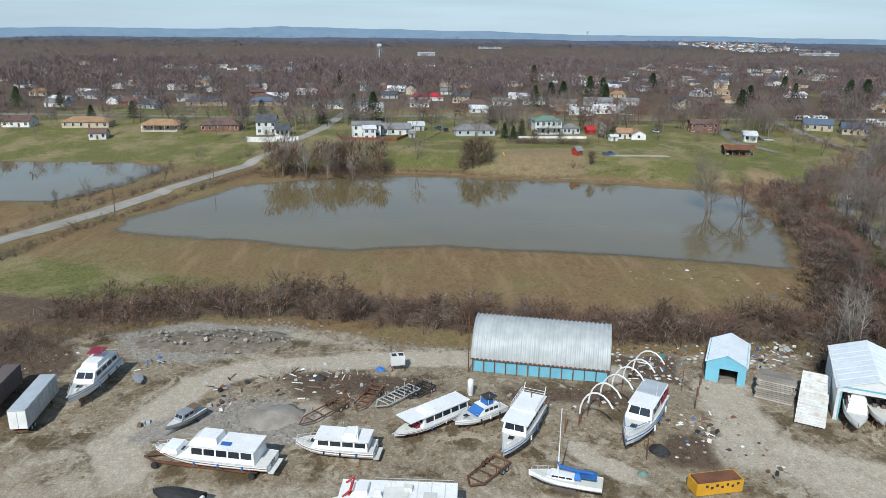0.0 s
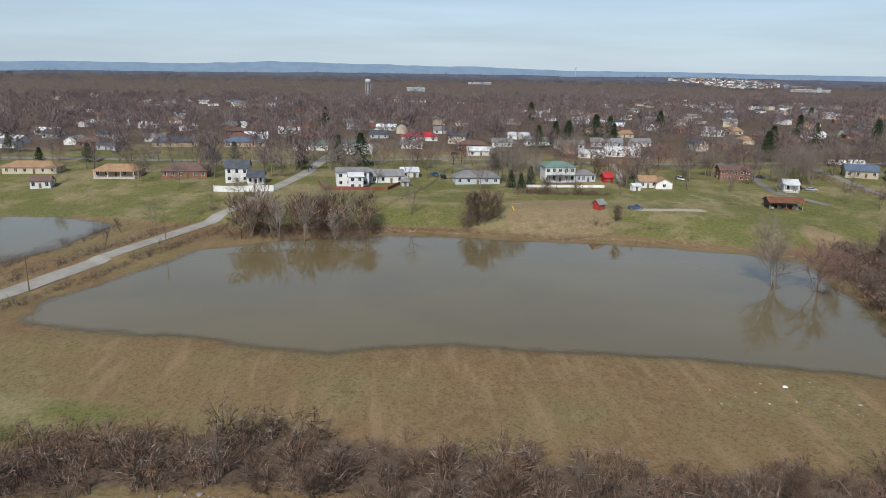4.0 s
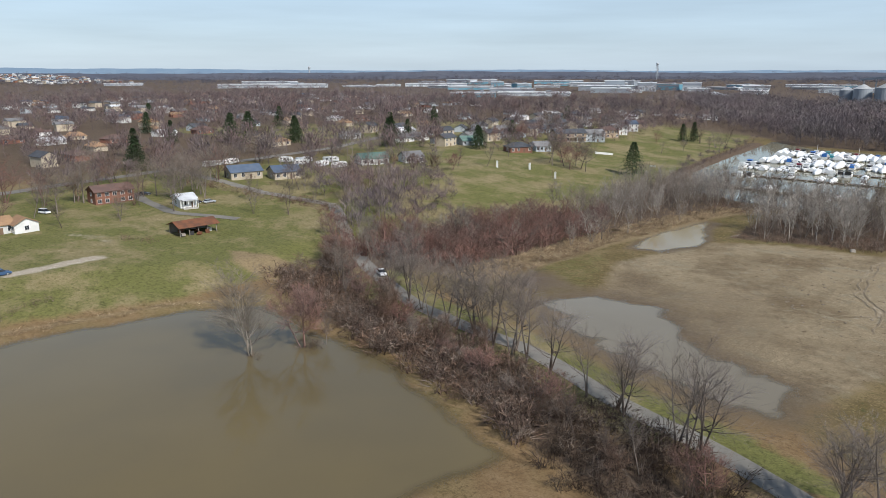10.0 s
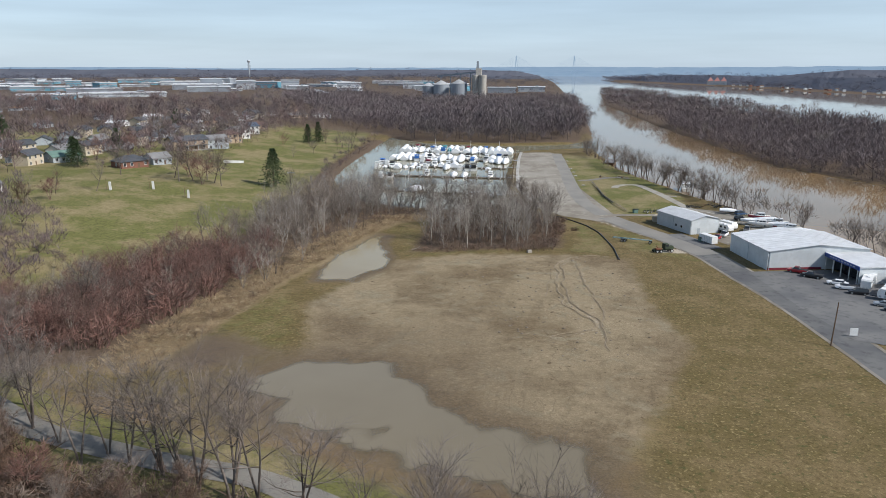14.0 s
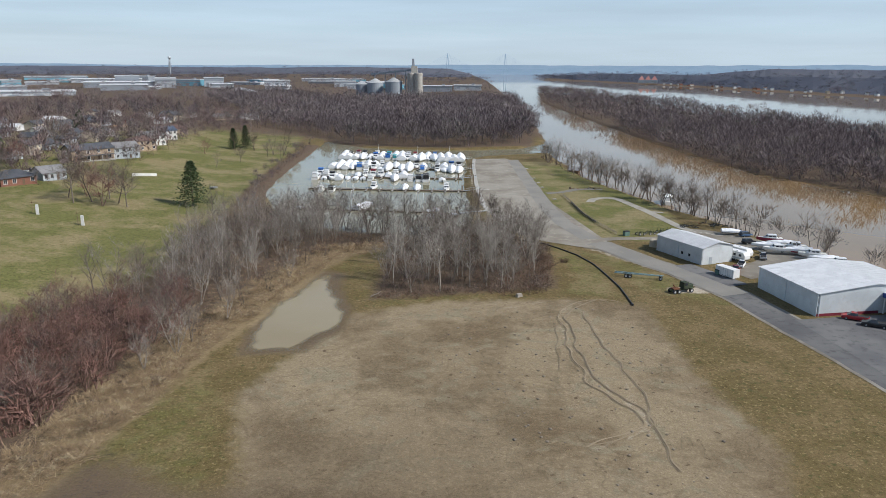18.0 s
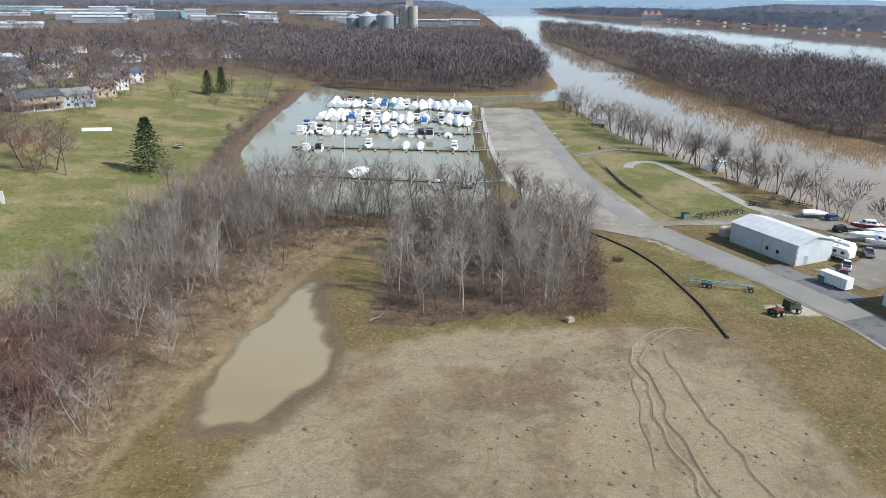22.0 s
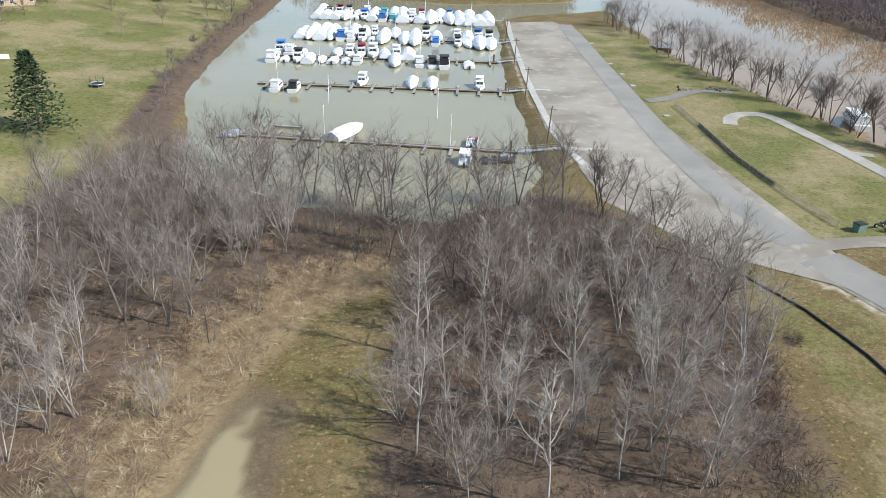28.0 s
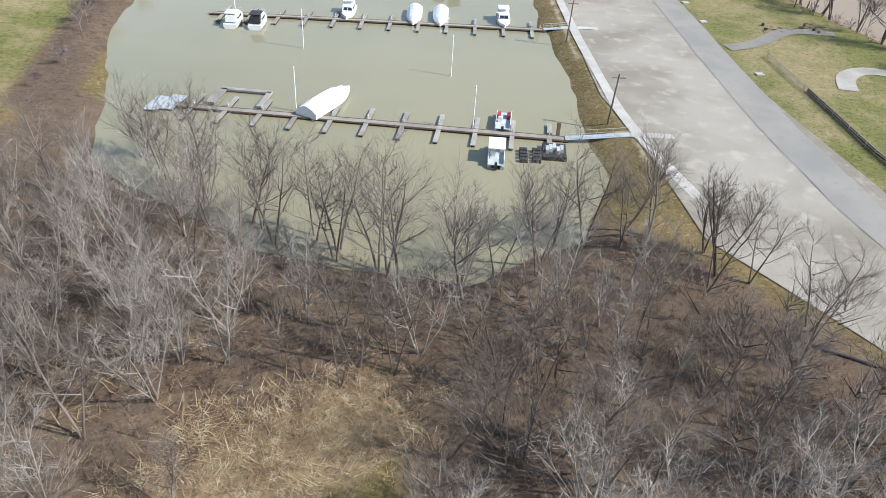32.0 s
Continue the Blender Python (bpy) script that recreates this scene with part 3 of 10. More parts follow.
reed_z = np.maximum(reed_z, 0.62 * soft([(-130, -51), (-166, -46), (-170, -6), (-150, -4), (-122, -10), (-124, -38)], 9))
reed_z = np.maximum(reed_z, 0.8 * soft([(-129, 57), (-113, 66), (-100, 60), (-104, 51), (-118, 50)], 7))
reed_z = np.maximum(reed_z, 0.6 * np.clip(1 - np.abs(inside(FLOOD, XX, YY) + 3) / 4, 0, 1) * (up > -6))
olive_z = soft([(46, 185), (46, 137), (50, 108), (40, 80), (26, 50), (60, 20), (130, 0), (85, 100), (75, 170)], 10)
olive_z = np.maximum(olive_z, 0.85 * step(YY, 62, 84) * (XX < 140))
yard_z = soft(YARD, 8)
wet_z = np.maximum.reduce([np.clip(0.75 + inside(p, XX, YY) / w, 0, 1) for p, w in ((POOL, 22), (DITCH, 6))]) * (up < 4)
wet_z = np.maximum(wet_z, (0.3 + 0.3 * vnoise(XX, YY, 22, 71)) * mud_z * (1 - step(YY + 0.25 * XX + 30 * vnoise(XX, YY, 17, 72), 112, 180)))
wet_z = np.maximum(wet_z, 0.8 * soft([(-70, 100), (-62, 86), (-44, 88), (-30, 97), (-48, 107)], 9))
far_w = np.clip((np.hypot(XX, YY - 100) - 420) / 120, 0, 1)
hedge_z = np.clip(1.0 - along([(-100, 60), (-70, 46), (-41, 41), (-14, 30), (8, 20), (30, 8), (60, -10)], XX, YY) / 12, 0, 1)
hedge_z = np.maximum(hedge_z, np.clip(1.0 - along([(10, -230), (25, -150), (20, -125), (20, -100), (27, -75), (33, -50), (34, -20), (30, 10)], XX, YY) / 14, 0, 1))
wood_z = np.maximum(soft([(-20, 181), (-20, 232), (-30, 258), (-13, 256), (5, 268), (12, 262), (30, 240), (27, 192), (4, 186)], 16), soft([(-110, 70), (-66, 90), (-60, 130), (-52, 170), (-46, 210), (-36, 230), (-20, 238), (-34, 262), (-62, 278), (-80, 300), (-88, 250), (-80, 200), (-98, 150), (-108, 100)], 14))
# leaf litter; over far_w its dark tone also paints the shaded wood floor
litter = np.clip(np.maximum.reduce([hedge_z, wood_z, far_w * 0.8 * (1 - 0.12 * plain_z), np.clip(0.5 + inside(ISLAND, XX, YY) / 20, 0, 1), soft([(-100, 570), (-70, 525), (0, 510), (60, 530), (80, 700), (100, 1170), (-400, 1100), (-160, 640)], 20), far_w * (XX > 300)]), 0, 1)
for nm, chans in (("zone_a", (mud_z, lawn_z, reed_z)), ("zone_b", (wet_z, olive_z, yard_z))):
    attr = ground.data.color_attributes.new(nm, "FLOAT_COLOR", "POINT")
    attr.data.foreach_set("color", np.stack([*chans, np.ones_like(XX)], -1).astype(np.float32).ravel())
pale_z = np.zeros_like(XX)
for line, w, k in (
    ([(-300, -60), (-270, -62)], 3.0, 0.5),
    ([(54, -48), (47, -76), (49, -96), (51, -111), (57, -118), (66, -121), (76, -124), (82, -120)], 3.2, 1.0), ([(66, -118), (70, -114), (69, -108), (67, -98)], 4.0, 0.8), ([(60, -31), (66, -32), (75, -33), (84, -27), (100, -18)], 5.0, 0.85), ([(78, -36), (83, -24), (90, -10)], 5.0, 0.8),
    ([(77, -59), (80, -57), (84, -53)], 2.0, 0.9), ([(85, -140), (86, -120), (87, -100), (86, -84), (90, -62)], 2.6, 0.5), ([(82, -135), (70, -124)], 2.5, 0.55), ([(90, -130), (97, -110), (97, -80)], 3.5, 0.6), ([(38, -135), (36, -122), (36, -104), (40, -92)], 4.0, 0.5),
    ([(25, 174), (24, 157), (25, 140), (29, 126), (31, 118), (26, 113), (20, 110)], 1.0, 0.45), ([(30, 174), (32, 143), (31, 119), (32, 108)], 1.0, 0.4), ([(42, 177), (33, 182), (25, 181), (15, 177), (7, 170), (5, 162)], 1.2, 0.36), ([(33, 182), (27, 175), (24, 167), (27, 162), (25, 157)], 1.0, 0.36),
    ([(12, 480), (11, 330), (15, 280)], 1.2, 0.5), ([(-147, 5), (-146, 14), (-146, 27)], 3.0, 0.75), ([(-176, 36), (-166, 40), (-158, 38)], 3.0, 0.4), ([(60, 206), (50, 222), (42, 236)], 1.6, 0.6), ([(58, 190), (66, 190)], 3.0, 0.8),
):
    d = along(line, XX, YY)
    pale_z = np.maximum(pale_z, k * np.clip(1.5 - d / w, 0, 1))
attr = ground.data.attributes.new("pale", "FLOAT", "POINT")
attr.data.foreach_set("value", pale_z.astype(np.float32).ravel())
stone_z = np.maximum(soft([(36, -140), (30, -126), (33, -104), (42, -108), (48, -119), (49, -131)], 7), soft([(61, -112), (62, -104), (66, -97), (75, -98), (77, -104), (72, -113), (76, -124), (70, -122)], 5))
attr = ground.data.attributes.new("stone", "FLOAT", "POINT")
attr.data.foreach_set("value", stone_z.astype(np.float32).ravel())
weed_z = np.maximum.reduce([soft(p, 5) for p in ([(51, -106), (55, -78), (63, -80), (62, -102)], [(57, -70), (60, -42), (66, -48), (63, -68)], [(46, -140), (70, -143), (72, -152), (44, -170), (30, -160)], [(46, -46), (58, -46), (58, -37), (46, -33)], [(72, -45), (82, -50), (84, -40), (74, -38)])])
litter = np.maximum(litter, 0.75 * weed_z)
litter = np.maximum(litter, 0.62 * step(up, 130, 210) * (YY < 250))
litter = np.maximum(litter, 0.55 * soft([(-62, 84), (-34, 70), (-34, 92), (-44, 112), (-58, 116)], 22))
litter = np.maximum(litter, 0.7 * np.clip(1.6 - along([(-62, 288), (-82, 300), (-88, 340), (-92, 410), (-95, 520)], XX, YY) / 6, 0, 1))
attr = ground.data.attributes.new("litter", "FLOAT", "POINT")
attr.data.foreach_set("value", litter.astype(np.float32).ravel())


def sheet(name, poly, z, material, label, grow=14):
    c = Vector((sum(p[0] for p in poly) / len(poly), sum(p[1] for p in poly) / len(poly), 0))
    bm = bmesh.new()
    pts = []
    for (ax, ay), (bx, by), (cx, cy) in zip(poly[-1:] + poly[:-1], poly, poly[1:] + poly[:1]):
        d = Vector((cy - ay, ax - cx)).normalized() * grow
        area = sum(p[0] * q[1] - q[0] * p[1] for p, q in zip(poly, poly[1:] + poly[:1]))
        d = d if area > 0 else -d
        pts.append(bm.verts.new((bx + d[0], by + d[1], z)))
    bm.faces.new(pts)
    bmesh.ops.triangulate(bm, faces=bm.faces[:])
    bmesh.ops.recalc_face_normals(bm, faces=bm.faces[:])
    me = bpy.data.meshes.new(name)
    bm.to_mesh(me)
    bm.free()
    if me.polygons[0].normal.z < 0:
        me.flip_normals()
    me.materials.append(material)
    return tagged(new(name, me), label, "water", kind="structure")


def shallow(poly, z, material, label, grow=12):
    """Standing water with its depth over the ground kept at every corner."""
    near = (inside(poly, XX, YY) > -grow) & (ZZ < z + 0.25)
    q = near[:-1, :-1] | near[1:, :-1] | near[1:, 1:] | near[:-1, 1:]
    sel = quad[q.ravel()]
    F = np.stack([sel, sel + ny, sel + ny + 1, sel + 1], 1)
    used, inv = np.unique(F, return_inverse=True)
    V = np.stack([XX.ravel()[used], YY.ravel()[used], np.full(len(used), z)], 1)
    me = solid("water", V, inv.reshape(F.shape), material)
    at = me.attributes.new("deep", "FLOAT", "POINT")
    at.data.foreach_set("value", np.clip(z - ZZ.ravel()[used], 0, 9).astype(np.float32))
    return tagged(new("water", me), label, "water", kind="structure")


shallow(FLOOD, -0.4, M["flood"], "still brown flood water over a field")
shallow(FLOOD_W, -0.4, M["flood"], "still brown flood water beside the causeway", 6)
shallow(POOL, -0.25, M["pool"], "shallow milky pool of rain water on mud")
shallow(DITCH, -0.25, M["ditch"], "muddy water standing in a ditch", 8)
sheet("water", MARINA, -1.2, M["harbour"], "calm olive harbour water", 3)
sheet("water", RIVER, -1.22, M["river"], "wide muddy river in flood", 3)


def strip(name, line, width, material, label, lift=0.07, category="road", pace=1.7, kind="structure"):
    """A band laid over the ground along a line."""
    pts = [Vector((*line[0], 0))]
    for a, b in zip(line, line[1:]):
        a, b = Vector((*a, 0)), Vector((*b, 0))
        n = max(1, int((b - a).length / pace))
        pts += [a.lerp(b, (k + 1) / n) for k in range(n)]
    for _ in range(6):
        pts = [pts[0]] + [(pts[i - 1] + pts[i] * 2 + pts[i + 1]) / 4 for i in range(1, len(pts) - 1)] + [pts[-1]]
    cross = max(2, int(width / 2.0)) + 1
    g = Geo()
    for i, p in enumerate(pts):
        d = (pts[min(i + 1, len(pts) - 1)] - pts[max(i - 1, 0)]).normalized()
        nrm = Vector((-d.y, d.x, 0))
        w = width * (1 + 0.1 * (float(vnoise(p.x, p.y, 7, 9)) - 0.5))
        for k in range(cross):
            q = p + nrm * w * (k / (cross - 1) - 0.5)
            g.v.append((q.x, q.y, ground_z(q.x, q.y) + lift))
    for i in range(len(pts) - 1):
        for k in range(cross - 1):
            a = i * cross + k
            g.f.append((a + 1, a, a + cross, a + cross + 1))
    return tagged(new(name, g.mesh(name, material, True)), label, category, kind=kind)

# ---- roads ----
strip("road", CAUSEWAY, 5.8, M["chalk"], "pale worn road along a low causeway", 0.1)
strip("road", LANE, 4.6, M["asphalt"], "narrow grey lane under bare trees", 0.1)
ROAD = [(47, 240), (55, 222), (64, 205), (71, 186), (76, 160), (80, 137), (83, 110), (85, 85), (87, 40), (95, -30)]
strip("road", ROAD[:4], 8.2, M["asphalt_pale"], "worn paler road by the gravel lot", 0.14)
strip("road_verge", ROAD, 9.8, M["gravel"], "pale gravel verge of the road", 0.075)
strip("road", ROAD, 8.0, M["asphalt_dark"], "dark asphalt road past the sheds", 0.1)
g = Geo()
lot_bm = bmesh.new()
lot_bm.faces.new([lot_bm.verts.new((x, y, 0)) for x, y in LOT])
bmesh.ops.triangulate(lot_bm, faces=lot_bm.faces[:])
bmesh.ops.subdivide_edges(lot_bm, edges=lot_bm.edges[:], cuts=15, use_grid_fill=True)
for v in lot_bm.verts:
    v.co.z = ground_z(v.co.x, v.co.y) + 0.12
bmesh.ops.recalc_face_normals(lot_bm, faces=lot_bm.faces[:])
lot_me = bpy.data.meshes.new("gravel_lot")
lot_bm.to_mesh(lot_me)
lot_bm.free()
if lot_me.polygons[0].normal.z < 0:
    lot_me.flip_normals()
lot_me.materials.append(M["gravel"])
tagged(new("pavement", lot_me), "wide worn gravel lot beside the marina", "pavement", kind="structure")


# ---- bare trees ----
def tree_arrays(seed, tall, lean=0.25, stems=1, spread=0.55, limbs=13, twigs=5, thick=0.018, low=0.36, tw=0.0095, up=(0.7, 1.5), pull=0.1):
    """A leafless tree: heavy wood as tubes, fine wood as slim blades."""
    r = random.Random(seed)
    wood, fine = Geo(), []

    def wander(p, d, length, rad, n, pull, loose=0.22):
        pts, rads = [p], [rad]
        for i in range(n):
            d = (d + Vector((r.uniform(-1, 1), r.uniform(-1, 1), r.uniform(-0.5, 1) * 0.6)) * loose + Vector((0, 0, pull))).normalized()
            p = p + d * length / n
            pts.append(p)
            rads.append(rad * (1 - (i + 1) / n) ** 0.8 + rad * 0.12)
        return pts, rads

    def blade(a, b, w):
        fine.append((a, b, w))

    for s in range(stems):
        az = r.uniform(0, math.tau)
        d0 = Vector((math.cos(az) * lean, math.sin(az) * lean, 1)).normalized()
        h = tall * r.uniform(0.85, 1.0)
        trunk, tr = wander(Vector((r.uniform(-0.4, 0.4) * (stems > 1), r.uniform(-0.4, 0.4) * (stems > 1), -0.3)), d0, h, tall * thick, 7, 0.1, 0.1)
        wood.tube(trunk, tr, 5, False)
        for k in range(limbs):
            f = low + (0.98 - low) * (k + r.random()) / limbs
            i = min(int(f * 7), 6)
            p = trunk[i].lerp(trunk[i + 1], f * 7 - i)
            az = k * 2.4 + r.uniform(-0.5, 0.5)
            up_ = r.uniform(*up)
            d = Vector((math.cos(az), math.sin(az), up_)).normalized()
            ln = tall * spread * (1.12 - f * 0.66) * r.uniform(0.65, 1.15)
            limb, lr = wander(p, d, ln, tr[i] * 0.5 + 0.015, 5, pull)
            wood.tube(limb, lr, 3, False)
            for j in range(4):
                q = limb[1 + j]
                for _ in range(3):
                    dd = ((limb[min(j + 2, 5)] - limb[j]).normalized() + Vector((r.uniform(-1, 1), r.uniform(-1, 1), r.uniform(-0.6, 0.85))) * 0.8).normalized()
                    l2 = ln * r.uniform(0.3, 0.62)
                    e = q + dd * l2
                    blade(q, e, 0.008 + 0.0007 * tall + 0.3 * tw)
                    for _ in range(twigs):
                        t = r.uniform(0.25, 1.0)
                        b = q.lerp(e, t)
                        d3 = (dd + Vector((r.uniform(-1, 1), r.uniform(-1, 1), r.uniform(-0.7, 0.85))) * 0.9).normalized()
                        blade(b, b + d3 * l2 * r.uniform(0.5, 1.1), tw)
    V, F = [], []
    for a, b, w in fine:
        d = (b - a).normalized()
        u = d.cross(Vector((r.uniform(-1, 1), r.uniform(-1, 1), r.uniform(-1, 1)))).normalized() * w
        F.append((len(V), len(V) + 1, len(V) + 2))
        V += [a - u, a + u, b]
    crown = Geo()
    crown.v, crown.f = [tuple(p) for p in V], F
    return wood, crown


def far_tree(seed, n=44, round_=0.42, slim=1.0, low=0.3):
    """A far leafless tree: a thin stem, a few limbs and a rounded crown of fine blades, one unit tall."""
    r = random.Random(seed)
    V, F = [], []

    def blade(a, b, w):
        d = (b - a).normalized()
        u = d.cross(Vector((r.uniform(-1, 1), r.uniform(-1, 1), r.uniform(-0.2, 0.2)))).normalized() * w
        F.append((len(V), len(V) + 1, len(V) + 2))
        V.extend([tuple(a - u), tuple(a + u), tuple(b)])

    tilt = Vector((r.uniform(-0.06, 0.06), r.uniform(-0.06, 0.06), 0))
    blade(Vector((0, 0, -0.02)), tilt + Vector((0, 0, 0.8)), 0.009)
    mid = (1 + low) / 2
    for k in range(4 + n // 30):
        az, f = r.uniform(0, math.tau), r.uniform(low * 0.7, 0.6)
        a = tilt * f + Vector((0, 0, f))
        blade(a, a + Vector((math.cos(az) * round_ * 0.6, math.sin(az) * round_ * 0.6, r.uniform(0.15, 0.32))), 0.008)
    lumps = [Vector((r.uniform(-0.45, 0.45) * round_, r.uniform(-0.45, 0.45) * round_, mid + r.uniform(-0.45, 0.5) * (1 - low) / 2)) for _ in range(6)]
    for k in range(n):
        c = lumps[k % 6]
        d = Vector((r.gauss(0, 1), r.gauss(0, 1), r.gauss(0.25, 1))).normalized()
        p = c + Vector((d.x * round_ * 0.62, d.y * round_ * 0.62, d.z * (1 - low) * 0.3)) * r.uniform(0.15, 0.8)
        out = (p - Vector((0, 0, low))).normalized() + Vector((r.uniform(-0.6, 0.6), r.uniform(-0.6, 0.6), r.uniform(-0.3, 0.6)))
        e = p + out.normalized() * r.uniform(0.1, 0.2)
        e.z = min(e.z, 1.02)
        blade(p, e, (0.0075 + 0.006 * r.random()) * slim)
    return V, F


KINDS = {}
# wander less than the limbs do: trunks stay fairly straight
for key, mat, label, args in (
    ("pale", "bark_pale", "tall slender pale bare tree on several stems", dict(tall=15, lean=0.24, stems=3, spread=0.34, limbs=9, twigs=5, thick=0.0066, low=0.22, up=(0.5, 1.4), pull=0.08)),
    ("pale2", "bark_pale", "pale bare tree fanning out from its foot", dict(tall=13, lean=0.5, stems=4, spread=0.4, limbs=7, twigs=5, thick=0.0068, low=0.25, up=(0.4, 1.3), pull=0.06)),
    ("pole", "bark_pale", "slender pale bare tree with short upright limbs", dict(tall=16, lean=0.09, spread=0.27, limbs=16, twigs=4, thick=0.0085, low=0.26, tw=0.0085, up=(0.5, 1.6))),
    ("grey", "bark_grey", "grey bare tree with a spreading crown", dict(tall=15, lean=0.15, stems=2, spread=0.52, limbs=9, twigs=6, thick=0.011, tw=0.01, up=(0.2, 1.1), pull=0.06)),
    ("grey2", "bark_grey", "leafless grey tree leaning a little", dict(tall=14, lean=0.3, spread=0.55, limbs=13, twigs=7, thick=0.013, tw=0.013)),
    ("dark", "bark_dark", "dark bare tree with heavy limbs", dict(tall=15, lean=0.2, spread=0.58, limbs=12, twigs=6, thick=0.015, tw=0.012, up=(0.3, 1.3), pull=0.06)),
    ("fork", "bark_dark", "dark bare tree on several stems", dict(tall=13, lean=0.34, stems=3, spread=0.36, limbs=7, twigs=5, thick=0.009)),
    ("bank", "bark_bank", "thin bare tree leaning over the harbour", dict(tall=13, lean=0.36, stems=2, spread=0.42, limbs=9, twigs=6, thick=0.0085, low=0.32, tw=0.007, up=(0.1, 1.0), pull=0.05)),
    ("red", "bark_red", "reddish budding bare tree", dict(tall=12, lean=0.5, stems=3, spread=0.5, limbs=8, twigs=9, thick=0.010, low=0.28, tw=0.02, up=(0.1, 1.1), pull=0.05)),
    ("flood", "bark_flood", "airy tall bare tree standing in water", dict(tall=14, lean=0.3, stems=4, spread=0.42, limbs=10, twigs=8, thick=0.0068, low=0.15, tw=0.013, up=(0.3, 1.3), pull=0.05)),
    ("lane", "bark_bank", "crooked dark-trunked bare tree beside the lane", dict(tall=14, lean=0.36, stems=3, spread=0.5, limbs=8, twigs=8, thick=0.011, low=0.3, tw=0.011, up=(0.1, 1.1), pull=0.05)),
    ("wide", "bark_grey", "old bare shade tree with a round crown", dict(tall=14, lean=0.1, spread=0.66, limbs=15, twigs=8, thick=0.017, tw=0.02, up=(0.2, 1.3), pull=0.05)),
    ("dense", "brush", "dense rounded bare tree thick with twigs", dict(tall=11, lean=0.6, stems=4, spread=0.5, limbs=8, twigs=9, thick=0.010, low=0.12, tw=0.02, up=(0.3, 1.4), pull=0.06)),
):
    wood, crown = tree_arrays(sum(map(ord, key)), **args)
    KINDS[key] = (wood.mesh("trunk", M[mat], True), crown.mesh("crown", M["twig_pale" if key == "lane" else mat]), label, args["tall"])


LOOSE = {}


def tree(kind, x, y, height, group, z=None, loose=False):
    """One bare tree; a loose one is kept back, to be joined with its like."""
    if loose or x < -206 or (x > 50 and y > 330):
        LOOSE.setdefault(kind, []).append((x, y, ground_z(x, y), height))
        return None
    trunk, crown, label, tall = KINDS[kind]
    ob = thing("bare_tree", pose(x, y, ground_z(x, y) if z is None else z, 0, 0, (x * 37 + y * 91) % 360) @ Matrix.Scale(height / tall, 4), label, "tree", group)
    part("trunk", trunk, None, ob)
    part("crown", crown, None, ob)
    return ob


def poly_points(poly, gap, seed, jitter=0.45):
    """Places spread over an outline, about gap apart."""
    r = np.random.RandomState(seed)
    xs, ys = [p[0] for p in poly], [p[1] for p in poly]
    gx, gy = np.meshgrid(np.arange(min(xs), max(xs), gap), np.arange(min(ys), max(ys), gap), indexing="ij")
    gx = gx.ravel() + r.uniform(-jitter, jitter, gx.size) * gap
    gy = gy.ravel() + r.uniform(-jitter, jitter, gy.size) * gap
    ok = inside(poly, gx, gy) > 0
    return np.stack([gx[ok], gy[ok]], 1)


def line_points(line, gap, width, seed):
    r = np.random.RandomState(seed)
    out = []
    for a, b in zip(line, line[1:]):
        n = max(1, int(math.dist(a, b) / gap))
        for k in range(n):
            f = (k + r.rand()) / n
            out.append((a[0] + (b[0] - a[0]) * f + r.uniform(-width, width), a[1] + (b[1] - a[1]) * f + r.uniform(-width, width)))
    return np.array(out)


WOOD_R = [(-18, 182), (-19, 222), (-12, 240), (10, 246), (28, 236), (25, 214), (21, 196), (15, 188), (4, 190), (-6, 186)]
rng = random.Random(5)
for x, y in poly_points(WOOD_R, 5.7, 11, 0.6):
    tree(rng.choice(["pole", "pole", "pale", "pole", "pale2"] if y < 222 else ["grey", "bank", "grey2", "pole", "grey"]), x, y, rng.uniform(10, 18) if y < 222 else rng.uniform(7, 13), "slender trees of the small wood")
tree("dark", 22, 219, 14, "slender trees of the small wood")
for x, y in line_points([(-60, 283), (-45, 268), (-30, 258), (-14, 252), (2, 262), (12, 262), (22, 248)], 3.0, 2.6, 12):
    tree(rng.choice(["bank", "bank", "grey", "pale", "grey2"]) if x < 4 else rng.choice(["bank", "grey2", "fork", "grey"]), x, y, rng.uniform(10, 16.5) if x < 4 else rng.uniform(9, 14), "trees on the marina bank")
for x, y in poly_points([(-66, 236), (-62, 262), (-34, 254), (-14, 247), (4, 256), (16, 252), (24, 244), (8, 246), (-14, 240), (-26, 236)], 7.0, 17, 0.6):
    tree(rng.choice(["grey", "pale", "pale2", "bank"]), x, y, rng.uniform(8, 13), "trees behind the marina bank", loose=True)
WOOD_L = [(-112, 84), (-74, 98), (-66, 130), (-59, 160), (-52, 200), (-44, 222), (-34, 238), (-40, 256), (-62, 276), (-84, 262), (-80, 215), (-92, 160), (-108, 120)]
WL = poly_points(WOOD_L, 6.6, 13, 0.6)
for x, y in WL:
    red = y < 172 and x < -60
    tree("red" if red and rng.random() < 0.85 else rng.choice(["pale", "grey", "grey2", "pale2", "pale"]), x, y, rng.uniform(7.5, 11) if red else rng.uniform(10, 15.5), "trees along the ditch", loose=x < -54)
for x, y, k, h in ((-58, 138, "pale2", 9), (-55, 146, "pale2", 11), (-54, 152, "grey", 8), (-51, 166, "pale", 12), (-50, 176, "bank", 9), (-47, 188, "bank", 8), (-44, 200, "pale2", 8), (-42, 214, "bank", 9), (-38, 222, "grey2", 8), (-26, 236, "bank", 10), (-21, 238, "bank", 11)):
    tree(k, x, y, h, "thin trees on the ditch's dry bank")
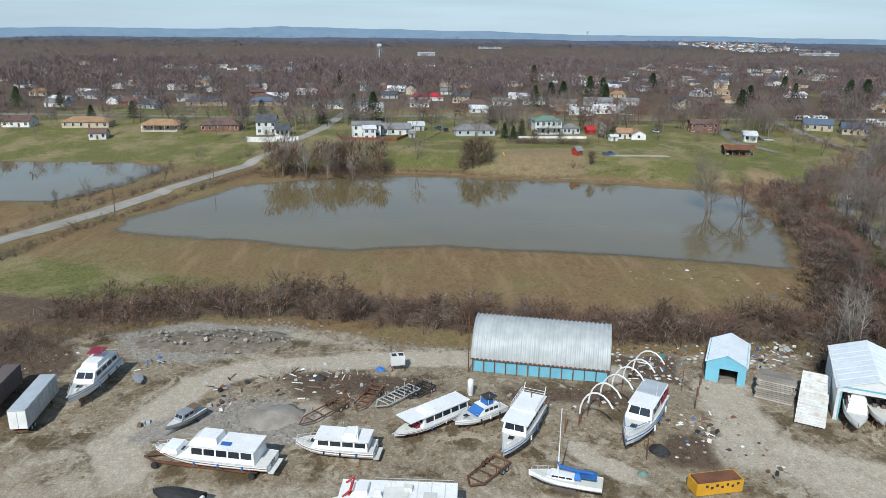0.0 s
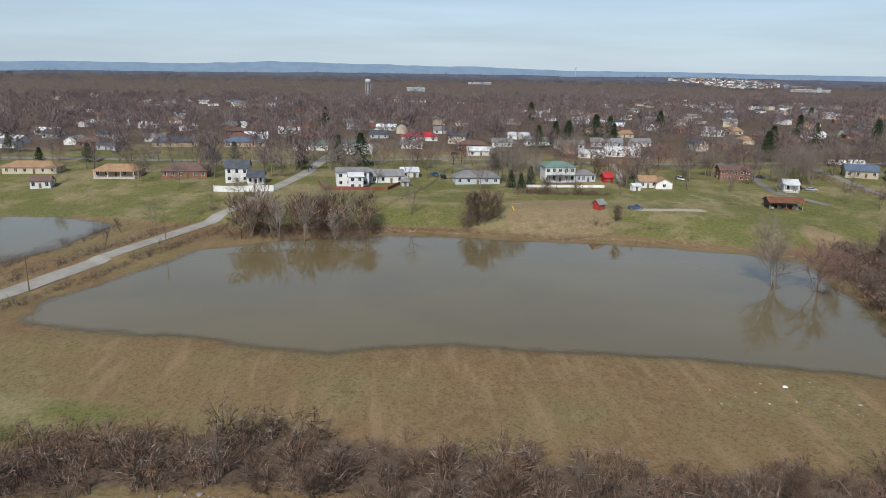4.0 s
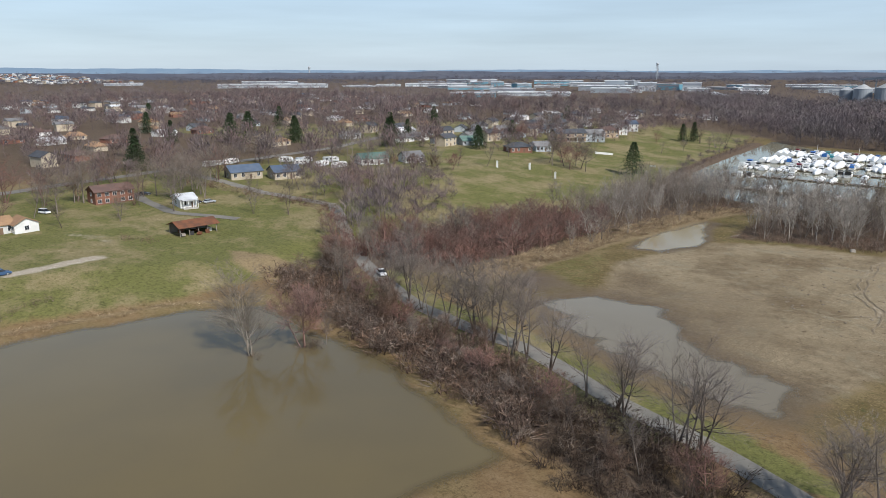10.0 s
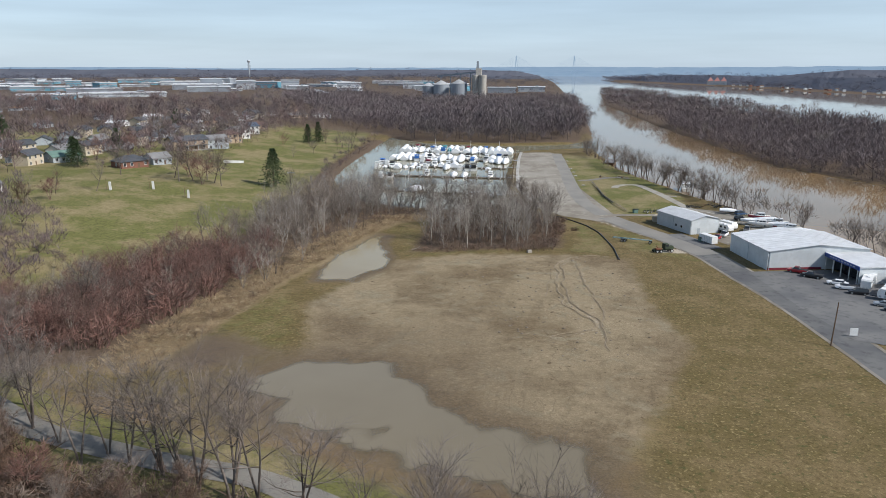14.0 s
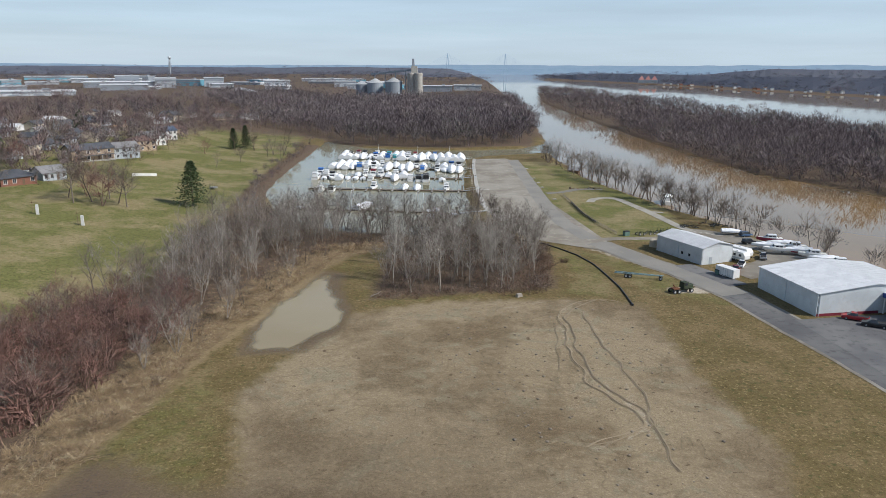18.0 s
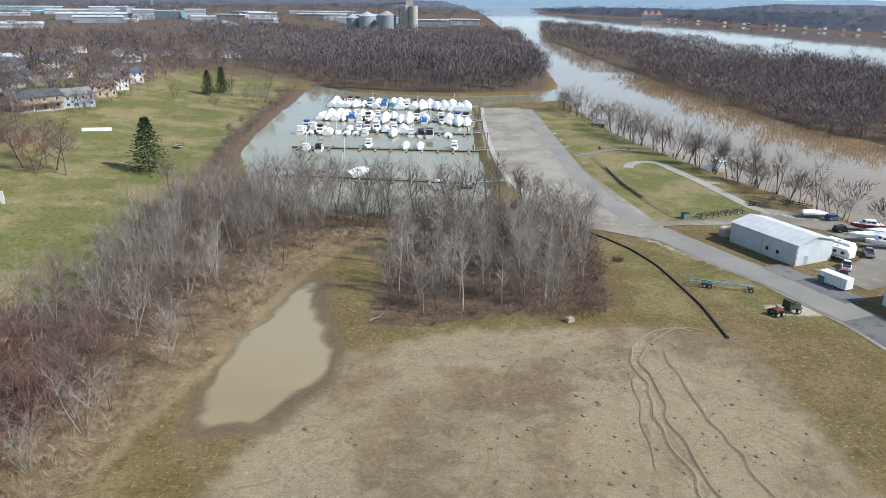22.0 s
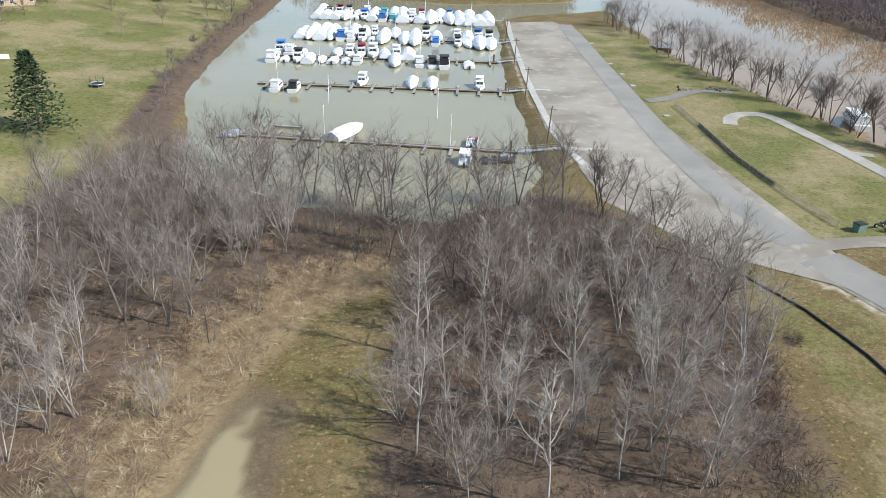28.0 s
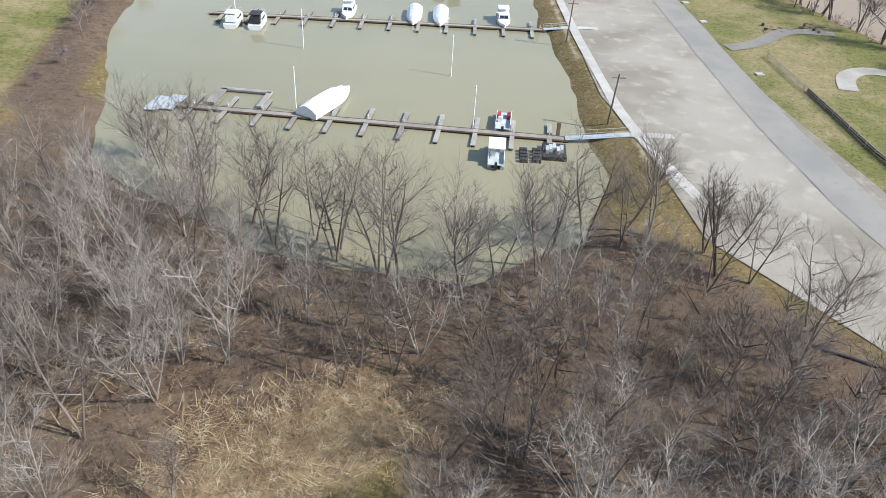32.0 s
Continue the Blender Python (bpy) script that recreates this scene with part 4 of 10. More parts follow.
for x, y in line_points([(-108, 74), (-80, 58), (-55, 46), (-36, 41), (-18, 34), (0, 26), (22, 16), (45, 6)], 4.0, 4.0, 14):
    tree(rng.choice(["dense", "grey2", "dense", "red", "fork"]), x, y, rng.uniform(5, 9.5), "hedgerow trees along the lane")
for x, y, h in ((-66, 59.5, 14), (-64, 62, 15), (-57, 58, 12), (-50, 53, 14), (-47.4, 56, 13), (-43, 53, 12), (-37, 51.3, 16), (-33, 50, 14), (-29.8, 48, 17), (-26, 50, 15), (-24.8, 46.8, 16), (-21.6, 46.7, 15), (-14.5, 44, 13), (-4.9, 39.3, 11), (1.4, 38, 13), (3.4, 36.4, 12), (14.6, 30.2, 14), (16.4, 29, 15), (18, 30.5, 14), (36.2, 24, 13), (38.4, 25.4, 12), (41.5, 25.5, 14), (41, 18, 10)):
    tree(rng.choice(["lane", "lane", "lane", "grey"]), x, y, h * 1.15, "tall trees beside the lane")
for x, y, k, h in ((-103, 76.5, "red", 10), (-98, 72, "red", 11), (-73.6, 38.2, "red", 9), (-52.4, 46, "red", 7), (-80, 56, "grey", 12), (-88, 62, "grey", 13), (-91, 92, "lane", 13), (-89.5, 118, "lane", 14), (-87.5, 119, "lane", 12), (-78, 72, "grey2", 10), (-70, 70, "lane", 12), (-96, 84, "grey", 11), (-112, 82, "grey", 11), (-120, 92, "red", 10), (-106, 96, "lane", 12)):
    tree(k, x, y, h, "hedgerow trees along the lane")
for x, y, k, h in ((-68, 16.5, "flood", 19), (-70, 18.5, "grey2", 9), (-62.5, 26, "red", 14), (-60, 30, "grey2", 7)):
    tree(k, x, y, h, "trees standing in the flood", -0.6)


def shrub_arrays(seed, n=60, slim=1.0):
    """A rounded bare bush, one unit tall: arching stems from one foot, thin side twigs towards their tips."""
    r = random.Random(seed)
    V, F = [], []

    def blade(a, b, w):
        d = (b - a).normalized()
        u = d.cross(Vector((r.uniform(-1, 1), r.uniform(-1, 1), r.uniform(-0.3, 0.3)))).normalized() * w
        F.append((len(V), len(V) + 1, len(V) + 2))
        V.extend([tuple(a - u), tuple(a + u), tuple(b)])

    for k in range(n // 5):
        az, lean = r.uniform(0, math.tau), r.uniform(0.0, 1.25) ** 0.8
        out = Vector((math.cos(az) * math.sin(lean), math.sin(az) * math.sin(lean), math.cos(lean)))
        a = Vector((r.uniform(-0.15, 0.15), r.uniform(-0.15, 0.15), -0.05))
        e = a + Vector((out.x * 0.72, out.y * 0.72, out.z * 0.95 + 0.06)) * r.uniform(0.7, 1.08)
        mid = a.lerp(e, 0.5) + Vector((0, 0, 0.1))
        blade(a, mid, 0.011 * slim)
        blade(mid, e, 0.0085 * slim)
        for _ in range(3):
            b = mid.lerp(e, r.uniform(0.0, 0.85))
            blade(b, b + Vector((out.x * 0.2 + r.uniform(-0.22, 0.22), out.y * 0.2 + r.uniform(-0.22, 0.22), r.uniform(-0.04, 0.26))), 0.0072 * slim)
    return V, F


def tussock_arrays(seed, n=26):
    """A tuft of long dead grass combed over to one side, one unit tall."""
    r = random.Random(seed)
    V, F = [], []
    way = r.uniform(0, math.tau)
    for k in range(n):
        az = way + r.gauss(0, 1.2)
        a = Vector((r.uniform(-0.6, 0.6), r.uniform(-0.6, 0.6), -0.05))
        reach = r.uniform(0.3, 1.2)
        e = a + Vector((math.cos(az) * reach, math.sin(az) * reach, r.uniform(0.1, 0.75)))
        u = Vector((-math.sin(az), math.cos(az), 0)) * r.uniform(0.014, 0.032)
        F.append((len(V), len(V) + 1, len(V) + 2))
        V += [tuple(a - u), tuple(a + u), tuple(e)]
    return V, F


SHRUBS = [shrub_arrays(s, 64) for s in range(6)]
BUSHES = [shrub_arrays(10 + s, 85, 1.5) for s in range(6)]
TUSSOCKS = [tussock_arrays(s) for s in range(5)]
TOWNS = [far_tree(100 + s, 84, 0.38 + 0.04 * s, 1.5, 0.16) for s in range(6)]
TREES = [far_tree(s, 52, 0.42 + 0.03 * s, 0.95, 0.12) for s in range(6)]
MID = [far_tree(20 + s, 175, 0.30 + 0.04 * s, 0.62, 0.2 + 0.03 * s) for s in range(7)]
MIDT = [far_tree(60 + s, 150, 0.36 + 0.05 * s, 0.9, 0.2) for s in range(5)]
HAIR = [far_tree(80 + s, 250, 0.30 + 0.04 * s, 0.17, 0.12) for s in range(5)]
ISLE = [far_tree(40 + s, 135, 0.38 + 0.03 * s, 0.62, 0.05) for s in range(6)]


def thicket(name, pts, lo, hi, material, label, seed, kinds=SHRUBS, category="shrubs", wide=1.0):
    """Brush or far woods too dense to count, in one mesh."""
    r = np.random.RandomState(seed)
    pts = np.asarray(pts)
    pick = r.randint(0, len(kinds), len(pts))
    Vs, Fs, o = [], [], 0
    for k, (v, f) in enumerate(kinds):
        p = pts[pick == k]
        if not len(p):
            continue
        z = np.array([ground_z(a, b) for a, b in p])
        s = (lo + (hi - lo) * r.rand(len(p)) ** 1.3) * (0.8 + 0.45 * vnoise(p[:, 0], p[:, 1], 45, seed)) * (0.6 + 0.8 * vnoise(p[:, 0], p[:, 1], 7, seed + 1) if kinds is SHRUBS or kinds is TUSSOCKS or kinds is BUSHES else 1.0)
        V, F = scatter(v, f, np.column_stack([p, z]), r.uniform(0, 6.28, len(p)), s * wide * r.uniform(0.9, 1.3, len(p)), s)
        Vs.append(V)
        Fs.append(F + o)
        o += len(V)
    ob = new(name, solid(name, np.concatenate(Vs), np.concatenate(Fs), material))
    return tagged(ob, label, category, kind="stuff")


thicket("brush", [(-68 + rng.gauss(0, 2.2), 16.5 + rng.gauss(0, 1.6)) for _ in range(46)] + [(-61.5 + rng.gauss(0, 1.2), 26.5 + rng.gauss(0, 1.2)) for _ in range(16)], 0.9, 2.6, M["brush"], "brush round the foot of trees in the flood", 35)
YARD_HEDGE_S = [(24, -132), (34, -148), (46, -156), (62, -162)]
thicket("brush", line_points(YARD_HEDGE_S, 0.14, 8.0, 20), 2.0, 5.5, M["brush"], "dark leafless brush behind freight trailers", 5)
HEDGE = [(-104, 62), (-80, 50), (-60, 43), (-41, 40.5), (-14, 31), (8, 20), (30, 8), (56, -6)]
hedge_pts = np.asarray(line_points(HEDGE, 0.15, 8.5, 21))
thicket("brush", hedge_pts[hedge_pts[:, 0] < -6], 1.3, 4.4, M["brush"], "dense brown leafless brush of a hedgerow", 1, BUSHES, wide=1.25)
dark_pts = np.concatenate([hedge_pts[hedge_pts[:, 0] >= -6], line_points([(-2, 33), (14, 27.5), (28, 20), (46, 11)], 0.3, 4.5, 36)])
thicket("brush", dark_pts, 1.2, 3.8, M["bramble"], "dark tangled bramble brush of a hedgerow", 8, BUSHES, wide=1.25)
YARD_HEDGE = [(23, -150), (22, -145), (20, -125), (20, -105), (26, -85), (30, -62), (34, -40), (34, -15), (32, 8)]
thicket("brush", line_points(YARD_HEDGE, 0.24, 8.5, 22), 1.6, 5.6, M["brush"], "wide belt of brown leafless brush behind the boatyard", 2, BUSHES)
for x, y, k, h in ((24, -110, "grey", 6), (30, -96, "dense", 5), (33, -72, "dense", 6), (36, -32, "dense", 7), (38, -22, "red", 6), (38, -8, "dense", 6), (30, -60, "grey2", 5), (44, -3, "pole", 15), (46, -1, "pale", 14), (42, 3, "pole", 13)):
    tree(k, x, y, h, "trees in the brush behind the boatyard")
thicket("brush", np.concatenate([poly_points(WOOD_R, 1.9, 23), poly_points(WOOD_L, 2.6, 24), poly_points([(-46, 232), (-36, 258), (-12, 252), (4, 260), (18, 254), (26, 240), (-16, 232)], 2.6, 27), line_points([(-60, 283), (-30, 258), (-13, 252), (4, 262), (16, 256)], 0.9, 3, 25), line_points([(-19, 182), (-8, 184), (4, 188), (16, 186), (22, 190), (27, 212), (29, 234)], 0.3, 2.2, 30)]), 0.9, 2.8, M["brush"], "undergrowth of bare brush beneath the trees", 3)
DRY = [(-64, 88), (-59, 115), (-56, 150), (-50, 178), (-45, 205), (-37, 226), (-20, 235)]
thicket("dry_grass", line_points(DRY, 0.055, 5.8, 26), 0.5, 1.45, M["straw"], "flattened straw-coloured reeds along a ditch", 4, TUSSOCKS, "dry grass", 1.5)
thicket("brush", line_points(DRY, 1.1, 5.0, 31), 0.8, 2.4, M["brush"], "bare bushes standing among dry reeds", 8)
thicket("dry_grass", poly_points([(-70, 100), (-64, 130), (-57, 165), (-50, 205), (-40, 236), (-20, 240), (-26, 250), (-60, 240), (-72, 190), (-84, 130)], 2.6, 32), 0.4, 1.1, M["straw"], "dead grass between bare trees", 9, TUSSOCKS, "dry grass", 1.5)

thicket("brush", poly_points([(-114, 82), (-72, 94), (-64, 128), (-58, 160), (-84, 172), (-100, 130)], 2.5, 28), 3.0, 8.0, M["bark_red"], "tall thicket of reddish leafless shrubs", 6, BUSHES, wide=0.9)
thicket("brush", line_points(HEDGE, 0.75, 6.5, 29), 3.5, 6.8, M["bark_bank"], "taller dark brush in the hedgerow", 7, wide=0.8)
fill = np.concatenate([poly_points(WOOD_L, 6.2, 71, 0.6), poly_points(WOOD_R, 7.0, 72, 0.6), poly_points([(-66, 264), (-36, 256), (-12, 248), (4, 256), (18, 252), (26, 240), (-16, 234), (-60, 232)], 6.0, 73, 0.6)])
thicket("saplings", fill, 4, 10, M["bark_grey"], "thin grey saplings filling the wood", 74, HAIR, "saplings", 1.1)
SHORE_L = [(-80, 296), (-88, 330), (-93, 400), (-96, 470), (-98, 520)]
thicket("bare_trees", line_points(SHORE_L, 7.0, 3.0, 75), 3, 9, M["twig_town"], "bare trees on the marina's grassy bank", 76, MID, "trees")
thicket("brush", line_points(SHORE_L, 1.8, 3.0, 75), 0.8, 2.2, M["brush"], "brush on the marina's grassy bank", 92)
thicket("bare_trees", np.concatenate([poly_points([(-112, 90), (-150, 128), (-200, 130), (-178, 170), (-140, 180), (-108, 150)], 5.8, 93), poly_points([(-150, 180), (-170, 215), (-185, 180)], 9, 94)]), 5, 14, M["twig_town"], "bare trees scattered on rough grass", 95, MID, "trees")
thicket("brush", poly_points([(-112, 90), (-150, 128), (-200, 130), (-178, 170), (-140, 180), (-108, 150)], 4.0, 96), 1.0, 2.8, M["brush"], "brush scattered on rough grass", 97)
# ---- far woods ----
r = np.random.RandomState(31)
N = 12500
az = np.radians(r.uniform(-46, 130, N))
dist = 330 * (4300 / 330) ** (r.rand(N) ** 0.92)
fx, fy = -np.sin(az) * dist + 20, np.cos(az) * dist + 40
keep = np.ones(N, bool)
keep &= inside(RIVER, fx, fy) < -5
keep &= inside(MARINA, fx, fy) < -6
golf = inside([(-96, 330), (-100, 520), (-60, 545), (-60, 575), (-150, 600), (-190, 470), (-150, 330), (-190, 210), (-110, 160)], fx, fy) > -10
plain = inside([(-1500, 1100), (-500, 1050), (-150, 1180), (-40, 1130), (110, 1300), (120, 2300), (-400, 2200), (-1700, 2100)], fx, fy) > 0
keep &= ~golf & ~((fx > -960) & (fx < -150) & (fy > -560) & (fy < 600)) & ~(plain & (vnoise(fx, fy, 130, 4) < 0.34))
keep &= (r.rand(N) < 0.35 + 1.1 * vnoise(fx, fy, 70, 8))
keep &= ~((fx > -150) & (fx < 120) & (fy < 510))
pts, rr = np.column_stack([fx, fy])[keep], dist[keep]
# twig colour carries the haze, bluest in the farthest belt
for lo, hi, a, b, wide, mt in ((0, 800, 8, 15, 1.0, "twig_far_haze"), (800, 2000, 9, 16, 1.6, "twig_far_haze"), (2000, 5000, 11, 18, 3.2, "twig_haze")):
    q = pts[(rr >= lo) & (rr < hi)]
    thicket("bare_woods", q, a, b, M[mt], "leafless woods reaching to the horizon, twigs tinted for haze", 40 + lo % 7, TREES, "woods", wide)
isl = poly_points(ISLAND, 8.6, 33, 0.6)
isl = isl[inside(ISLAND, isl[:, 0], isl[:, 1]) > -1]
isl_far = poly_points(ISLAND, 13, 34, 0.6)
thicket("bare_woods", isl[isl[:, 1] < 700], 8, 19, M["twig_isle"], "leafless woods covering a river island", 51, ISLE, "woods", 1.5)
thicket("bare_woods", isl_far[isl_far[:, 1] >= 700], 9, 19, M["twig_isle"], "leafless woods at the island's far end", 55, TREES, "woods", 1.9)
thicket("bare_trees", isl[::45], 13, 20, M["twig_pale"], "pale bare trees among the island's woods", 56, MID, "trees")
edge = poly_points(ISLAND, 5.0, 37)
edge = edge[(inside(ISLAND, edge[:, 0], edge[:, 1]) < 12) & (edge[:, 1] < 620)]
thicket("brush", edge, 3, 9, M["twig_isle"], "brush along the island's shore", 57)
grove = poly_points([(-95, 570), (-70, 530), (0, 512), (50, 530), (76, 620), (95, 900), (100, 1150), (-60, 1120), (-330, 1000), (-170, 660)], 8.5, 34, 0.6)
thicket("bare_woods", grove[grove[:, 1] < 640], 9, 19, M["twig_far_haze"], "leafless woods beyond the marina", 52, MIDT, "woods", 1.0)
thicket("bare_woods", grove[grove[:, 1] >= 640], 9, 18, M["twig_far_haze"], "leafless woods deeper behind the marina", 54, TREES, "woods", 1.6)
BANK_ROW = [(58, 460), (66, 390), (77, 345), (88, 306), (97, 276), (101, 252), (113, 215), (126, 175), (140, 142), (150, 112)]
for x, y in line_points(BANK_ROW, 3.0, 3.5, 35):
    if vnoise(x, y, 14, 3) > 0.42:
        tree(rng.choice(["lane", "bank", "fork", "bank", "grey", "lane", "dark"]), x, y, 7 + 9 * rng.random() ** 1.1, "bare trees along the river bank")
bank_pts = line_points(BANK_ROW, 1.3, 3.0, 36)
thicket("brush", bank_pts, 0.8, 2.6, M["brush"], "brush along the river bank", 58)
thicket("bare_trees", bank_pts[::9], 4, 13, M["bark_grey"], "slight bare trees along the river bank", 53, MID, "trees")

# ---- houses ----
M["siding_white"] = surf("white_siding", (0.68, 0.68, 0.66), (0.58, 0.58, 0.56), 0.7, dirt=(0.45, 0.43, 0.4), worn=0.2)
M["siding_grey"] = surf("grey_siding", (0.42, 0.46, 0.49), (0.36, 0.40, 0.43), 0.7, worn=0.15)
M["siding_tan"] = surf("tan_siding", (0.48, 0.41, 0.31), (0.42, 0.36, 0.27), 0.75, worn=0.2)
M["brick_red"] = surf("red_brick", (0.26, 0.115, 0.075), (0.21, 0.095, 0.065), 0.85, fine=9, dirt=(0.33, 0.24, 0.2), worn=0.35)
M["brick_tan"] = surf("tan_brick", (0.38, 0.29, 0.20), (0.33, 0.25, 0.18), 0.85, fine=9, dirt=(0.25, 0.19, 0.14), worn=0.35)
M["roof_grey"] = surf("grey_shingle", (0.17, 0.17, 0.175), (0.22, 0.215, 0.21), 0.9, fine=3, dirt=(0.1, 0.1, 0.1), worn=0.4)
M["roof_dark"] = surf("dark_shingle", (0.055, 0.06, 0.07), (0.08, 0.085, 0.095), 0.9, fine=3, dirt=(0.04, 0.04, 0.045), worn=0.4)
M["roof_brown"] = surf("brown_shingle", (0.14, 0.085, 0.07), (0.11, 0.07, 0.06), 0.9, fine=3, worn=0.4)
M["roof_tan"] = surf("tan_shingle", (0.33, 0.205, 0.115), (0.27, 0.165, 0.095), 0.9, fine=3, worn=0.35)
M["roof_green"] = surf("green_shingle", (0.10, 0.17, 0.145), (0.125, 0.20, 0.17), 0.85, fine=3, worn=0.3)
M["roof_red"] = surf("red_metal_roof", (0.42, 0.025, 0.04), (0.36, 0.025, 0.035), 0.5, worn=0.15)
M["roof_white"] = surf("white_metal_roof", (0.62, 0.63, 0.64), (0.54, 0.55, 0.56), 0.5, worn=0.25)
M["roof_blue"] = surf("slate_blue_shingle", (0.07, 0.10, 0.15), (0.09, 0.12, 0.17), 0.85, fine=3, worn=0.3)
M["red_paint"] = surf("red_paint", (0.38, 0.035, 0.03), (0.30, 0.03, 0.025), 0.6, worn=0.25)
M["fence_red"] = surf("red_brown_fence", (0.22, 0.065, 0.04), (0.17, 0.055, 0.035), 0.85, worn=0.3)
M["car_white"] = surf("white_car_paint", (0.75, 0.75, 0.75), (0.7, 0.7, 0.71), 0.25, worn=0.1, bump=0)
M["car_black"] = surf("black_car_paint", (0.02, 0.02, 0.022), (0.03, 0.03, 0.032), 0.2, worn=0.1, bump=0)
M["car_red"] = surf("red_car_paint", (0.30, 0.02, 0.025), (0.25, 0.02, 0.022), 0.25, worn=0.1, bump=0)
M["car_blue"] = surf("blue_car_paint", (0.04, 0.08, 0.16), (0.05, 0.1, 0.18), 0.25, worn=0.1, bump=0)
M["car_silver"] = surf("silver_car_paint", (0.42, 0.43, 0.45), (0.38, 0.39, 0.41), 0.3, 0.4, worn=0.1, bump=0)


def window(parent, x, y, z, w, h, side):
    """A framed pane set proud of a wall; side: the way it looks, in degrees."""
    m = pose(x, y, z, 0, 0, side)
    fr, pane = Geo(), Geo()
    t = 0.09
    for c, s in (((0.03, 0, h / 2 + t / 2), (0.1, w + 2 * t, t)), ((0.05, 0, -h / 2 - t / 2), (0.16, w + 2 * t, t)), ((0.03, -w / 2 - t / 2, 0), (0.1, t, h)), ((0.03, w / 2 + t / 2, 0), (0.1, t, h)), ((0.03, 0, 0), (0.07, 0.05, h))):
        a = Geo().box(c, s)
        fr.add(a.v, a.f, m)
    a = Geo().box((0.02, 0, 0), (0.04, w, h))
    pane.add(a.v, a.f, m)
    ob = part("window", fr, M["white"], parent)
    part("pane", pane, M["glass"], ob)
    return ob


def house(m, w, d, h, rise, wall, roof, label, kind="gable", storeys=1, wins=3, porch=False, chimney=False, group="houses of the town", side_wins=True, name="house"):
    """A house facing its own +x, w wide along y and d deep; the roof's ridge runs along y."""
    ob = thing(name, m, label, "house", group)
    g = Geo().box((0, 0, h / 2 - 0.6), (d, w, h + 1.2))
    if kind == "gable":
        for s in (-1, 1):
            y = s * w / 2
            g.add([(-d / 2, y, h), (d / 2, y, h), (0, y, h + rise), (-d / 2, y - s * 0.25, h), (d / 2, y - s * 0.25, h), (0, y - s * 0.25, h + rise)], [(0, 1, 2), (5, 4, 3), (0, 2, 5, 3), (1, 4, 5, 2)])
    part("wall", g, M[wall], ob)
    r, o, t = Geo(), 0.5, 0.22
    in_ = d * 0.45 if kind == "hip" else -o
    for s in (-1, 1):
        ex, ez = s * (d / 2 + o), h - rise * o / (d / 2)
        a = [(ex, -w / 2 - o, ez), (ex, w / 2 + o, ez), (0, w / 2 - in_, h + rise), (0, -w / 2 + in_, h + rise)]
        r.add([*a, *[(p[0], p[1], p[2] + t) for p in a]], BOX_F)
        if kind == "hip":
            y = s * (w / 2 + o)
            b = [(-d / 2 - o, y, h - rise * o / (d / 2)), (d / 2 + o, y, h - rise * o / (d / 2)), (0, s * (w / 2 - in_), h + rise)]
            r.add([*b, *[(p[0], p[1], p[2] + t) for p in b]], [(0, 1, 2), (3, 5, 4), (0, 3, 4, 1), (1, 4, 5, 2), (2, 5, 3, 0)])
    part("roof", r, M[roof], ob)
    ht = h / storeys
    for s in range(storeys):
        z = s * ht + ht * 0.55
        for k in range(wins):
            if s == 0 and k == wins // 2:
                continue
            window(ob, d / 2, -w / 2 + w * (k + 0.5) / wins, z, min(1.3, w / wins * 0.5), ht * 0.5, 0)
        if side_wins:
            window(ob, 0, w / 2, z, 1.2, ht * 0.45, 90)
            window(ob, 0, -w / 2, z, 1.2, ht * 0.45, -90)
    y = -w / 2 + w * (wins // 2 + 0.5) / wins
    part("door", Geo().box((d / 2 + 0.03, y, 1.05), (0.1, 1.0, 2.1)), M["wood_brown"], ob)
    if porch:
        part("porch_roof", Geo().box((d / 2 + 1.3, 0, ht * 0.95), (2.8, w * 0.9, 0.2)), M[roof], ob)
        part("porch_floor", Geo().box((d / 2 + 1.25, 0, -0.2), (2.5, w * 0.9, 0.7)), M["concrete"], ob)
        for k in range(4):
            part("post", Geo().box((d / 2 + 2.4, w * 0.9 * (k / 3 - 0.5) * 0.96, ht * 0.475), (0.18, 0.18, ht * 0.92)), M["white"], ob)
    if chimney:
        part("chimney", Geo().box((-d * 0.12, w * 0.28, h + rise * 0.9), (0.8, 1.0, rise + 1.0)), M["brick_red"], ob)
    return ob


def on(x, y, turn=0.0, sink=0.15):
    return pose(x, y, ground_z(x, y) - sink, 0, 0, turn)


TOWN = "houses above the flood plain"
house(on(-207, -157.7, 5), 10, 9, 6.4, 3.0, "siding_white", "roof_dark", "white two-storey house with a black roof", storeys=2, chimney=True, group=TOWN)
house(on(-203, -149, 5), 7, 8, 3.2, 2.2, "siding_white", "roof_dark", "white porch wing under a black gable roof", porch=True, wins=3, group=TOWN, side_wins=False)
house(on(-200, -107, 8), 14, 9, 6.2, 1.4, "siding_white", "roof_grey", "white two-storey house with a low grey roof", storeys=2, wins=4, group=TOWN)
house(on(-192, -105, 8), 6, 7, 5.4, 1.2, "siding_white", "roof_white", "white annex with round-topped windows", storeys=2, wins=2, group=TOWN)
house(on(-209, -92.5, 8), 15, 10, 3.2, 2.2, "siding_white", "roof_grey", "long white wing with grey shingle roof", wins=4, group=TOWN)
house(on(-220.5, -82, 8), 8, 7, 2.8, 1.6, "siding_white", "roof_white", "white carport with a pale metal roof", wins=2, group=TOWN)
house(on(-206, -52, 4), 20, 10, 3.0, 2.4, "siding_grey", "roof_grey", "grey ranch house with a brown-grey hip roof", "hip", wins=5, group=TOWN, chimney=True)
